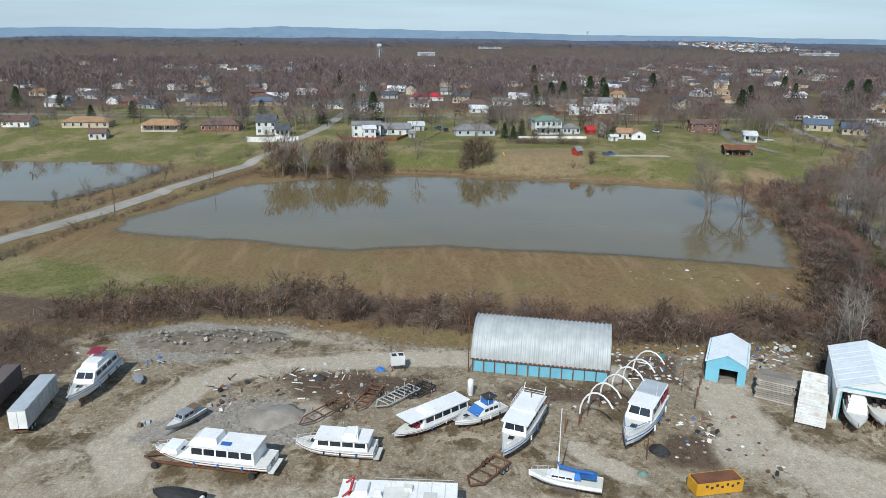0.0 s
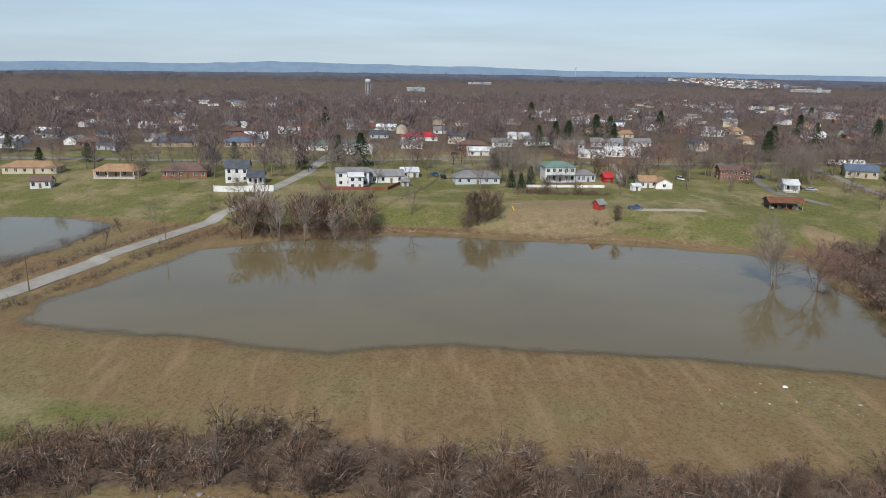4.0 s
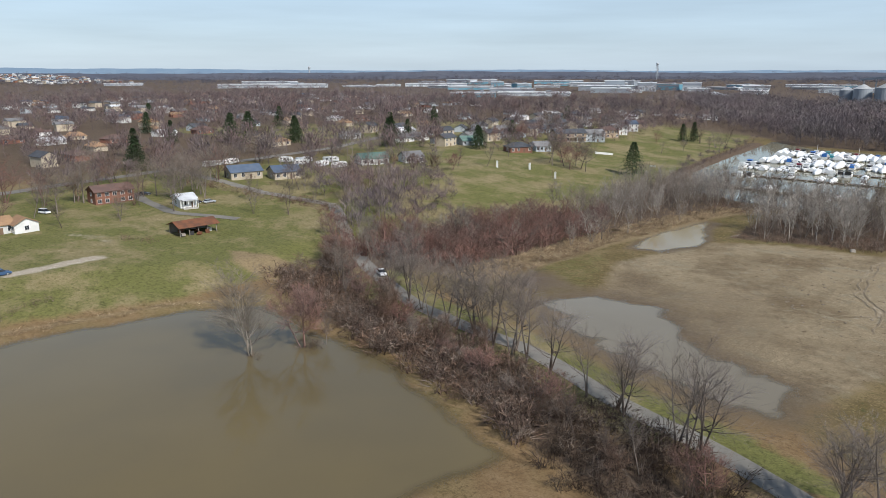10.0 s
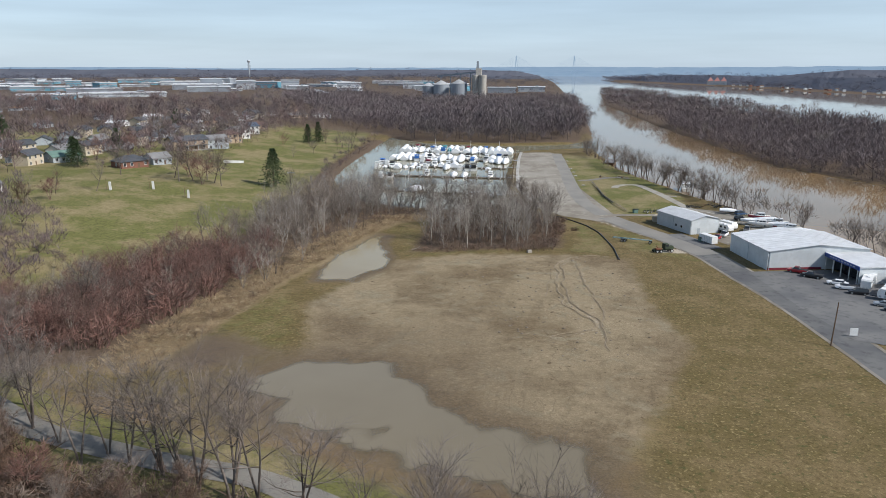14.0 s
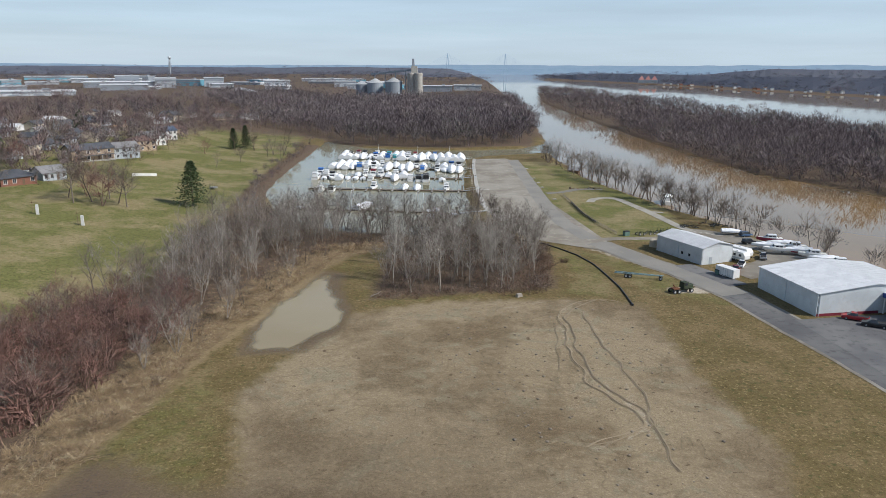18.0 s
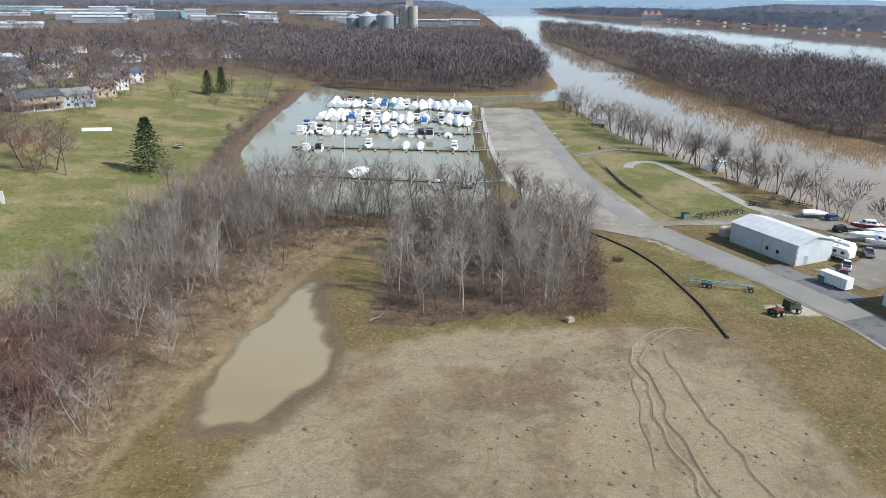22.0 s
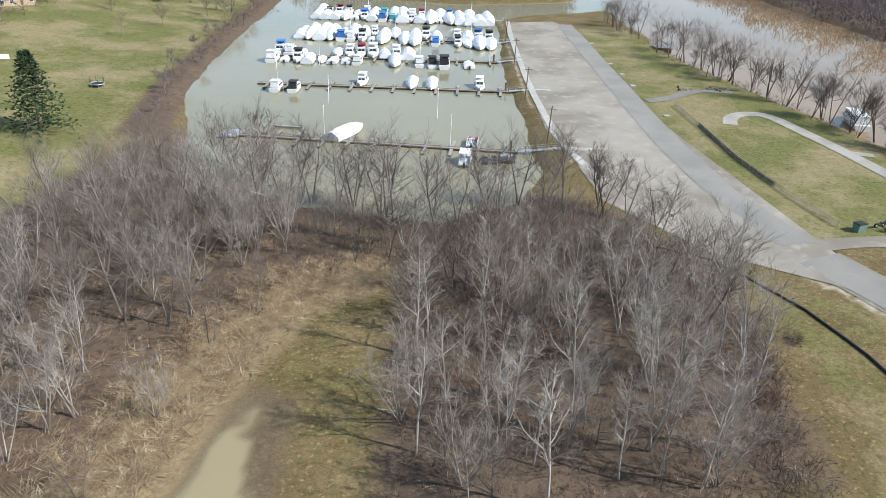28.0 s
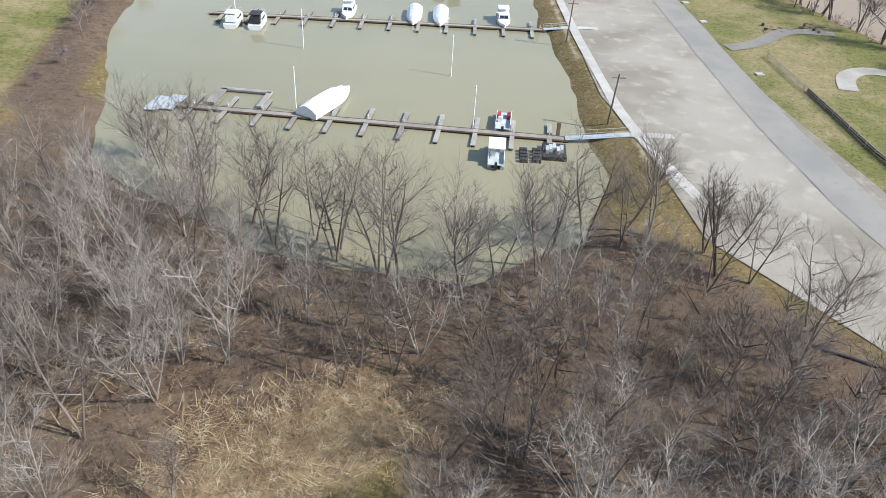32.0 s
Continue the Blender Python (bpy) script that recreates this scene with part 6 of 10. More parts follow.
# trees of the town and the flood's far shore
for x, y in [(-125, -127), (-119, -117), (-122, -107), (-130, -118), (-124, -136), (-132, -132), (-121, -126), (-128, -112), (-133, -104), (-138, -112), (-136, -122), (-140, -98)]:
    tree(rng.choice(["grey", "bank", "grey2", "pale", "dense"]), x, y, rng.uniform(10, 16), "trees on the far shore")
for x, y, h in ((-137, -58, 13), (-141, -61, 11), (-143, -51, 9), (-134, -63, 7), (-178, -24, 7), (-177, -12, 6), (-136, -8, 6)):
    tree("dense", x, y, h, "thick bushy trees below the gardens")
for x, y, k, h in ((-147, -81.5, "grey", 12), (-190, 12, "wide", 10), (-187, 38, "dark", 9), (-206, 46, "wide", 13), (-160, 92, "grey", 10), (-222, 60, "wide", 12), (-178, 6, "dark", 7), (-205, -44, "wide", 13), (-222, -12, "dark", 15), (-196, 12, "red", 12), (-195, -180, "wide", 11), (-140, -173, "grey", 10), (-109, -178, "fork", 7), (-76, -192, "grey", 8), (-66, -198, "fork", 7), (-128, -180, "fork", 6), (-172, -150, "wide", 9), (-214, -35, "wide", 16), (-191, -34, "wide", 14), (-234, -8, "wide", 15), (-288, 22, "red", 13), (-275, 38, "wide", 13), (-248, 61, "wide", 11), (-244, 81, "red", 11), (-220, 100, "wide", 14), (-218, 26, "dark", 13), (-210, 10, "red", 12), (-202, 87, "wide", 12), (-206, 105, "grey", 13), (-200, 96, "wide", 12), (-234, 52, "wide", 8), (-207, -28, "grey", 15), (-183, -20, "dark", 9), (-199, 72, "grey", 6), (-186, -52, "wide", 11), (-210, -68, "grey", 9), (-262, -80, "wide", 8), (-262, -70, "wide", 8), (-230, -20, "grey", 15), (-165, 145, "red", 8), (-152, 157, "red", 7), (-178, 188, "red", 9), (-146, 284, "dark", 14), (-140, 276, "wide", 15), (-136, 282, "dark", 17), (-130, 277, "red", 14), (-127, 284, "dark", 16), (-122, 280, "wide", 14), (-142, 290, "red", 13), (-133, 290, "wide", 15), (-99, 437, "wide", 11), (-134, 466, "dark", 12), (-126, 478, "dark", 11), (-110, 450, "wide", 9), (-118, 420, "wide", 8), (-204, 318, "red", 13), (-196, 335, "red", 12), (-168, 340, "wide", 9)):
    tree(k, x, y, h, "shade trees of the town")
for x, y, k, h in ((-210, 86, "wide", 15), (-219, 102, "grey", 16), (-208, 77, "grey2", 13), (-222, 127, "wide", 15), (-151, 100, "fork", 12), (-155, 117, "grey", 11), (-135, 112, "grey2", 13), (-124, 108, "pale2", 11), (-126, 124, "grey", 14), (-250, 167, "wide", 16), (-158, 177, "grey2", 11), (-163, 204, "grey", 12), (-165, 224, "dark", 11), (-155, 235, "grey2", 12), (-167, 275, "wide", 12), (-200, 196, "wide", 15), (-180, 132, "dark", 14), (-184, 158, "grey", 13),
                   (-134, 482, "dark", 15), (-124, 475, "fork", 13), (-110, 463, "grey", 15), (-103, 460, "fork", 17), (-144, 438, "red", 9), (-166, 384, "dark", 12), (-124, 396, "grey", 9), (-180, 509, "wide", 17), (-190, 470, "dark", 17), (-179, 433, "wide", 15), (-209, 397, "wide", 18), (-193, 336, "red", 14)):
    tree(k, x, y, h, "trees round the gardens", loose=True)
town_near, town_far = [], []
while len(town_near) + len(town_far) < 3900:
    x, y = -rng.uniform(212, 960), rng.uniform(-560, 760)
    if abs(x + 267) < 6 or (x > -420 and min(math.dist((x, y), p) for p in TAKEN) < (9 if x > -340 else 8)):
        continue
    open_ = 0.15 if x > -262 else 0.45 if x > -420 else 0.25
    if rng.random() < open_ or vnoise(x, y, 42, 17) < 0.36 and rng.random() < 0.85:
        continue
    (town_near if x > -400 else town_far).append((x, y))
thicket("bare_trees", town_near, 8, 19, M["twig_town"], "bare shade trees between the town's houses", 77, MIDT, "trees", 1.0)
thicket("bare_trees", town_far, 9, 18, M["twig_town"], "bare trees deeper in the town", 176, TOWNS, "trees", 1.0)
for x, y, k, h in ((-218, -145, "wide", 13), (-164, -151, "grey", 8), (-201, -96, "grey", 9), (-198, -39, "wide", 19), (-191, -35, "grey", 17), (-205, -42, "wide", 16), (-194, -13, "grey", 11), (-248, -71, "wide", 9), (-254, -80, "wide", 9), (-263, -189, "wide", 15), (-149, -103, "grey", 9), (-167, -160, "grey", 9), (-252, 3, "wide", 17), (-246, -4, "wide", 15), (-197, 19, "wide", 13), (-217, 5, "dense", 12), (-274, 94, "wide", 13), (-250, 90, "red", 12), (-219, 105, "wide", 14), (-182, 75, "wide", 11), (-193, 96, "grey", 14), (-217, 116, "wide", 14), (-223, 62, "wide", 10), (-187, 57, "grey", 8), (-274, 192, "dense", 15), (-169, 154, "dense", 10), (-176, 106, "grey2", 11), (-210, 102, "wide", 14), (-199, 87, "wide", 13), (-200, 99, "grey", 14), (-288, 123, "red", 14), (-220, 157, "wide", 12), (-182, 55, "grey", 9), (-172, 196, "dense", 9), (-164, 204, "dense", 8), (-160, 213, "red", 9), (-235, -120, "grey", 10), (-242, -30, "wide", 14), (-236, 34, "wide", 13), (-230, -96, "grey", 8), (-240, -210, "wide", 13), (-236, -232, "grey", 12), (-206, -200, "wide", 10), (-205, -236, "grey", 11), (-214, -170, "wide", 12), (-228, -276, "wide", 12), (-212, -306, "grey", 13), (-196, -268, "grey", 8)):
    tree(k, x, y, h, "shade trees of the town")
for x, y in poly_points([(-262, -300), (-262, 130), (-208, 130), (-196, 40), (-206, -60), (-215, -160), (-236, -300)], 12, 98):
    if min(math.dist((x, y), p) for p in TAKEN) > 7.5 and rng.random() < 0.75:
        tree(rng.choice(["wide", "wide", "grey", "dark", "red", "grey2"]), x, y, rng.uniform(7, 16), "shade trees of the town", loose=True)
golf_pts = [(x, y) for x, y in poly_points([(-196, 286), (-160, 300), (-168, 350), (-160, 400), (-164, 460), (-172, 540), (-150, 640), (-210, 700), (-240, 560), (-230, 400)], 9, 99, 0.6) if min(math.dist((x, y), p) for p in TAKEN) > 8]
thicket("bare_trees", golf_pts, 4, 14, M["twig_town"], "bare trees round the houses above the golf slope", 178, MIDT, "trees")
thicket("brush", [(x + rng.uniform(-4, 4), y + rng.uniform(-4, 4)) for x, y in golf_pts for _ in range(3)], 0.8, 2.4, M["brush"], "garden brush round the houses above the golf slope", 179)
shore = [(-128 + rng.uniform(-11, 8), -120 + rng.uniform(-22, 24)) for _ in range(30)]
thicket("bare_trees", shore, 7, 14, M["brush"], "clump of bare trees on the flood's far shore", 78, MIDT, "trees")
thicket("brush", [(-127 + rng.uniform(-12, 8), -118 + rng.uniform(-27, 25)) for _ in range(330)], 1.5, 4.2, M["brush"], "brush on the flood's far shore", 79)
thicket("dry_grass", line_points([(-134, -96), (-128, -60), (-124, -35), (-119, -8), (-110, 22), (-95, 42), (-75, 40)], 0.5, 1.6, 33), 0.4, 1.0, M["straw"], "dry reeds along the flood's far edge", 34, TUSSOCKS, "dry grass", 1.6)
thicket("brush", np.concatenate([line_points([(20, -214), (-38, -196), (-57, -190), (-104, -175), (-160, -155)], 0.6, 2.2, 81), line_points([(25, -196), (-38, -180), (-57, -174), (-104, -158), (-160, -137)], 0.5, 1.8, 82), line_points([(-64, -203), (-110, -193), (-140, -186)], 0.5, 4, 83)]), 0.9, 2.8, M["bark_dark"], "dark brush on the causeway's banks", 80)
thicket("brush", np.concatenate([line_points([(-180, -36), (-178, 0)], 0.12, 3.5, 84), line_points([(-140, -60), (-143, -50)], 0.1, 4, 85), line_points([(-135, -17), (-132, -10)], 0.3, 2.5, 86), line_points([(-128, 5), (-122, -30), (-130, -60), (-136, -90)], 0.7, 1.2, 87), line_points([(-150, 48), (-160, 44)], 0.5, 2, 88), line_points([(-175, 160), (-170, 185), (-160, 150)], 0.25, 6, 89), line_points([(-112, 90), (-150, 118), (-190, 112), (-215, 112)], 0.22, 4.5, 90)]), 1.0, 2.6, M["brush"], "brush and hedges in the town's gardens", 91)


for kind, places in LOOSE.items():
    trunk_, crown_, label_, tall_ = KINDS[kind]
    arr = np.array(places)
    Vs, Fs, o_ = [], [], 0
    for me_ in (trunk_, crown_):
        co = np.empty(len(me_.vertices) * 3, np.float32)
        me_.vertices.foreach_get("co", co)
        co = co.reshape(-1, 3)
        me_.calc_loop_triangles()
        tri_ = np.empty(len(me_.loop_triangles) * 3, np.int32)
        me_.loop_triangles.foreach_get("vertices", tri_)
        tri_ = tri_.reshape(-1, 3)
        tri_ = tri_ if me_ is trunk_ else tri_[np.arange(len(tri_)) % 2 < 1]
        V, F = scatter(co, tri_, arr[:, :3], np.arange(len(arr)) * 2.4, arr[:, 3] / tall_)
        Vs.append(V)
        Fs.append(F + o_)
        o_ += len(V)
    tagged(new("bare_trees", solid("bare_trees", np.concatenate(Vs), np.concatenate(Fs), trunk_.materials[0])), label_.replace("tree", "trees", 1) + " deep in the woods", "trees", kind="stuff")

# ---- conifers ----
def conifer_mesh(seed, tall=14.0, wide=3.6, n=26):
    r = random.Random(seed)
    V, F = [], []
    for i in range(n):
        f = i / n
        z = tall * (0.08 + 0.9 * f)
        rad = wide * (1 - f) ** 0.8 + 0.25
        for k in range(14):
            a = k * 0.449 + i * 1.3 + r.uniform(-0.2, 0.2)
            rr = rad * r.uniform(0.65, 1.1)
            c, s = math.cos(a), math.sin(a)
            tip = Vector((c * rr, s * rr, z - rr * r.uniform(0.05, 0.4)))
            root = Vector((c * 0.1, s * 0.1, z + 0.3))
            for j in range(5):
                b = root.lerp(tip, 0.25 + 0.18 * j)
                o = Vector((-s, c, 0)) * (0.55 if j % 2 else -0.55) * (1.1 - 0.12 * j) + Vector((c * 0.45, s * 0.45, r.uniform(-0.35, 0.25)))
                w = Vector((r.uniform(-1, 1), r.uniform(-1, 1), r.uniform(-1, 1))).normalized() * 0.24
                F.append((len(V), len(V) + 1, len(V) + 2))
                V += [tuple(b - w), tuple(b + w), tuple(b + o * r.uniform(0.8, 1.4))]
    g = Geo()
    g.v, g.f = V, F
    return g


CON = [(conifer_mesh(s, 14, w).mesh("crown", M["needle"]), Geo().tube([(0, 0, -0.3), (0, 0, 13.5)], [0.28, 0.04], 6).mesh("trunk", M["bark_dark"])) for s, w in ((1, 4.7), (2, 6.2))]
for x, y, h, k in ((-102, 294, 16, 1), (-247, -106, 15, 1), (-238, -134, 9, 1), (-330, -154, 9, 0), (-196, -29, 8, 0), (-255, -170, 10, 1), (-245, -39, 9, 0), (-272, 115, 15, 1), (-334, 230, 18, 1), (-347, 226, 17, 1), (-383, 48, 17, 1), (-384, 58, 16, 1), (-375, 201, 13, 0), (-248, 269, 16, 1), (-255, 275, 15, 0), (-198, 292, 12, 1), (-210, 349, 12, 1), (-248, 502, 14, 1), (-258, -118, 13, 1), (-254, -137, 9, 0), (-256, -243, 9, 1), (-246, -262, 8, 1), (-193, -38, 7, 0), (-190, -34, 6, 0), (-275, 300, 14, 0), (-282, 308, 16, 0), (-270, 312, 12, 0), (-310, 137, 15, 0), (-312, 250, 14, 1), (-322, 258, 15, 1), (-345, 12, 15, 1), (-352, 22, 15, 1), (-338, 0, 13, 1), (-206, 302, 12, 1), (-132, 483, 13, 0), (-136, 470, 12, 0), (-208, 8, 4, 0), (-214, 22, 5, 0), (-420, 330, 15, 1), (-300, -330, 12, 1), (-292, -300, 10, 1), (-187, 308, 5, 0), (-183, 304, 4, 0), (-300, 380, 15, 1), (-460, 120, 15, 1), (-500, -150, 14, 0), (-380, 60, 12, 0), (-450, 230, 14, 1), (-330, 420, 14, 0), (-600, 40, 16, 1), (-560, 300, 15, 1)):
    ob = thing("conifer", on(x, y, x * 7 % 360, 0) @ Matrix.Scale(h * 1.15 / 14, 4), "dense dark green conifer among bare trees", "tree", "conifers")
    part("trunk", CON[k][1], None, ob)
    part("crown", CON[k][0], None, ob)

# ---- boats ----
M["hull_white"] = surf("white_gelcoat", (0.80, 0.80, 0.79), (0.74, 0.74, 0.73), 0.3, fine=2.5, dirt=(0.42, 0.39, 0.33), worn=0.3, bump=0, vary=0.05)
M["hull_keel"] = surf("dull_keel_paint", (0.10, 0.09, 0.09), (0.14, 0.10, 0.09), 0.8, worn=0.3)
M["alu"] = surf("bare_aluminium", (0.40, 0.42, 0.44), (0.33, 0.35, 0.37), 0.45, 0.5, worn=0.3)
M["deck"] = surf("pale_deck", (0.66, 0.65, 0.61), (0.58, 0.57, 0.53), 0.7, dirt=(0.34, 0.31, 0.26), worn=0.5, bump=0.05)
M["blue_paint"] = surf("sky_blue_paint", (0.16, 0.42, 0.55), (0.19, 0.48, 0.60), 0.65, dirt=(0.3, 0.25, 0.2), worn=0.35)
M["rubble"] = surf("broken_concrete", (0.32, 0.29, 0.25), (0.235, 0.205, 0.168), 0.95, worn=0.4, vary=0.35)
M["soil"] = surf("stony_earth", (0.24, 0.205, 0.165), (0.17, 0.135, 0.10), 0.95, big=0.5, fine=1.5, dirt=(0.32, 0.29, 0.25), worn=0.6, bump=0.6, spec=0.1)


def shards(name):
    """Rubbish in many colours, one for each piece."""
    m, nt, p = shader(name)
    rnd = node(nt, "ShaderNodeNewGeometry").outputs["Random Per Island"]
    cr = node(nt, "ShaderNodeValToRGB", {0: rnd})
    cr.color_ramp.interpolation = "CONSTANT"
    for k, (at, c) in enumerate(((0.0, (0.55, 0.54, 0.51)), (0.16, (0.33, 0.30, 0.26)), (0.5, (0.20, 0.14, 0.09)), (0.68, (0.05, 0.048, 0.045)), (0.8, (0.17, 0.07, 0.035)), (0.9, (0.05, 0.16, 0.33)), (0.95, (0.75, 0.75, 0.74)))):
        e = cr.color_ramp.elements[k] if k < 2 else cr.color_ramp.elements.new(at)
        e.position, e.color = at, rgba(c)
    nt.links.new(cr.outputs[0], p.inputs["Base Color"])
    p.inputs["Roughness"].default_value = 0.8
    return m


M["shards"] = shards("mixed_rubbish")
M["yellow_rust"] = surf("yellow_skip_paint", (0.58, 0.30, 0.02), (0.50, 0.26, 0.02), 0.6, dirt=(0.25, 0.1, 0.04), worn=0.3)


def hull(L, W, H, flat=False):
    """Hull skin and deck, bow towards +x, keel at z 0."""
    rings, deck = [], []
    n = 9
    for i in range(n + 1):
        f = i / n
        x = -L / 2 + L * f
        k = 1.0 if f < 0.45 else max(0.03, (1 - ((f - 0.45) / 0.55) ** (3.2 if flat else 2.2)))
        w = W / 2 * k * (0.93 + 0.07 * min(1, f * 4))
        z1 = H * (1 + 0.22 * max(0, f - 0.35) ** 1.2)
        z0 = H * (0.0 if f < 0.6 else 0.55 * ((f - 0.6) / 0.4) ** 2)
        b = 0.72 if flat else 0.62
        rings.append([(x, -w, z1), (x, -w * 0.97, z0 + (z1 - z0) * 0.55), (x, -w * b, z0 + (z1 - z0) * 0.2), (x, 0, z0), (x, w * b, z0 + (z1 - z0) * 0.2), (x, w * 0.97, z0 + (z1 - z0) * 0.55), (x, w, z1)])
        deck.append([(x, -w * 0.96, z1 - 0.06), (x, w * 0.96, z1 - 0.06)])
    skin = Geo().loft(rings, cap=False, close=False)
    skin.add(rings[0], [tuple(range(7))])
    top = Geo()
    for a, b in zip(deck, deck[1:]):
        top.add([a[0], a[1], b[1], b[0]], [(0, 3, 2, 1)])
    return skin, top


def cabin(ob, x0, x1, w, z, h, rake=0.5, rake_back=0.1, windows=0, mat="hull_white", name="cabin", front=True, roof=True, over=0.12):
    """A deckhouse from x0 to x1 with raked ends, dark panes and a roof slab."""
    t = 0.88
    vs = [(x0, -w / 2, z), (x1, -w / 2, z), (x1, w / 2, z), (x0, w / 2, z), (x0 + rake_back, -w / 2 * t, z + h), (x1 - rake, -w / 2 * t, z + h), (x1 - rake, w / 2 * t, z + h), (x0 + rake_back, w / 2 * t, z + h)]
    c = part(name, Geo().add(vs, BOX_F), M[mat], ob)
    if windows:
        a, b = x0 + rake_back + 0.25, x1 - rake * 0.8 - 0.2
        for k in range(windows):
            p, q = a + (b - a) * k / windows, a + (b - a) * (k + 0.86) / windows
            for s in (-1, 1):
                g = Geo()
                lo, hi = 0.38, 0.82
                wl, wh = w / 2 * (1 - (1 - t) * lo) + 0.015, w / 2 * (1 - (1 - t) * hi) + 0.015
                pts = [(p, s * wl, z + h * lo), (q, s * wl, z + h * lo), (q, s * wh, z + h * hi), (p, s * wh, z + h * hi)]
                g.add(pts + [(x, y - s * 0.05, zz) for x, y, zz in pts], BOX_F)
                part("window", g, M["glass"], c)
        if front:
            for k in range(2):
                y0, y1 = -w * 0.4 + k * w * 0.41, -w * 0.02 + k * w * 0.41
                lo, hi = 0.4, 0.9
                pts = [(x1 - rake * lo + 0.02, y0, z + h * lo), (x1 - rake * lo + 0.02, y1, z + h * lo), (x1 - rake * hi + 0.02, y1 * 0.9, z + h * hi), (x1 - rake * hi + 0.02, y0 * 0.9, z + h * hi)]
                part("windscreen", Geo().add(pts + [(x - 0.06, y, zz) for x, y, zz in pts], BOX_F), M["glass"], c)
    if roof:
        part("cabin_roof", Geo().box(((x0 + rake_back + x1 - rake) / 2, 0, z + h + 0.05), (x1 - rake - x0 - rake_back + over * 2, w * t + over * 2, 0.1)), M[mat], ob)
    return c


def rail(ob, L, W, H, x0, x1):
    g = Geo()
    for s in (-1, 1):
        prev = None
        for k in range(5):
            x = x0 + (x1 - x0) * k / 4
            f = x / L + 0.5
            kk = 1.0 if f < 0.45 else max(0.05, 1 - ((f - 0.45) / 0.55) ** 2.2)
            y, z = s * W / 2 * kk * 0.93, H * (1 + 0.22 * max(0, f - 0.35) ** 1.2)
            g.beam((x, y, z - 0.05), (x, y, z + 0.6), 0.045)
            if prev:
                g.beam(prev, (x, y, z + 0.6), 0.045)
            prev = (x, y, z + 0.6)
    part("rail", g, M["steel"], ob)


def cover(L, W, H, peak, seed):
    """A tarpaulin tent over a boat, drawn tight over bows and sagging between."""
    r = random.Random(seed)
    rings = []
    n = 10
    for i in range(n + 1):
        f = i / n
        x = -L / 2 * 1.03 + L * 1.05 * f
        k = 1.0 if f < 0.45 else max(0.06, 1 - ((f - 0.45) / 0.55) ** 2.3)
        w = W / 2 * k * 1.06
        top = H + peak * (math.sin(math.pi * min(1, 0.18 + f * 0.86)) ** 0.6) * (1 - 0.16 * (i % 2)) * r.uniform(0.9, 1.05)
        zl = H * 0.55
        rings.append([(x, -w, zl), (x, -w * 1.02, H * 1.05), (x, -w * 0.62, H + (top - H) * 0.62), (x, -w * 0.15, top), (x, w * 0.15, top), (x, w * 0.62, H + (top - H) * 0.62), (x, w * 1.02, H * 1.05), (x, w, zl)])
    return Geo().loft(rings)


def boat_thing(m, L, W, H, label, group, hull_mat="hull_white", flat=False, name="motorboat", deck="deck"):
    ob = thing(name, m, label, "boat", group)
    sk, dk = hull(L, W, H, flat)
    part("hull", sk, M[hull_mat], ob, smooth=False)
    part("deck", dk, M[deck], ob)
    return ob


def stands(ob, L, W, lift):
    for x in (-L * 0.33, 0, L * 0.25):
        part("block", Geo().box((x, 0, -lift / 2), (0.5, 0.9, lift + 0.15)), M["wood_brown"], ob)
        for s in (-1, 1):
            part("stand", Geo().beam((x, s * W * 0.42, -lift - 0.05), (x, s * W * 0.34, 0.35), 0.09), M["rust"], ob)


def between(a, b, lift=0.0):
    """A pose half way from stern a to bow b, turned along them."""
    x, y = (a[0] + b[0]) / 2, (a[1] + b[1]) / 2
    return pose(x, y, ground_z(x, y) + lift, 0, 0, math.degrees(math.atan2(b[1] - a[1], b[0] - a[0])))


def placed(a, b, length, lift):
    """As between, scaled so that a design of that length reaches from a to b; its keel stands lift above the ground."""
    k = math.dist(a, b) / length
    return between(a, b, lift * k) @ Matrix.Scale(k, 4)


def band(b, L, W, H, lo, hi, mat, flat=False, name="stripe", label=""):
    """A thin strip round the hull between two shares of its height."""
    for s in (-1, 1):
        g = Geo()
        rows_ = []
        for i in range(10):
            f = i / 9
            k = 1.0 if f < 0.45 else max(0.03, (1 - ((f - 0.45) / 0.55) ** (3.2 if flat else 2.2)))
            w = W / 2 * k * (0.93 + 0.07 * min(1, f * 4)) + 0.025
            z1 = H * (1 + 0.22 * max(0, f - 0.35) ** 1.2)
            rows_.append([(-L / 2 + L * f, s * w * (0.985 + 0.015 * q), z1 * q) for q in (lo, hi)])
        g.loft(rows_, cap=False, close=False)
        part(name, g, M[mat], b, label)


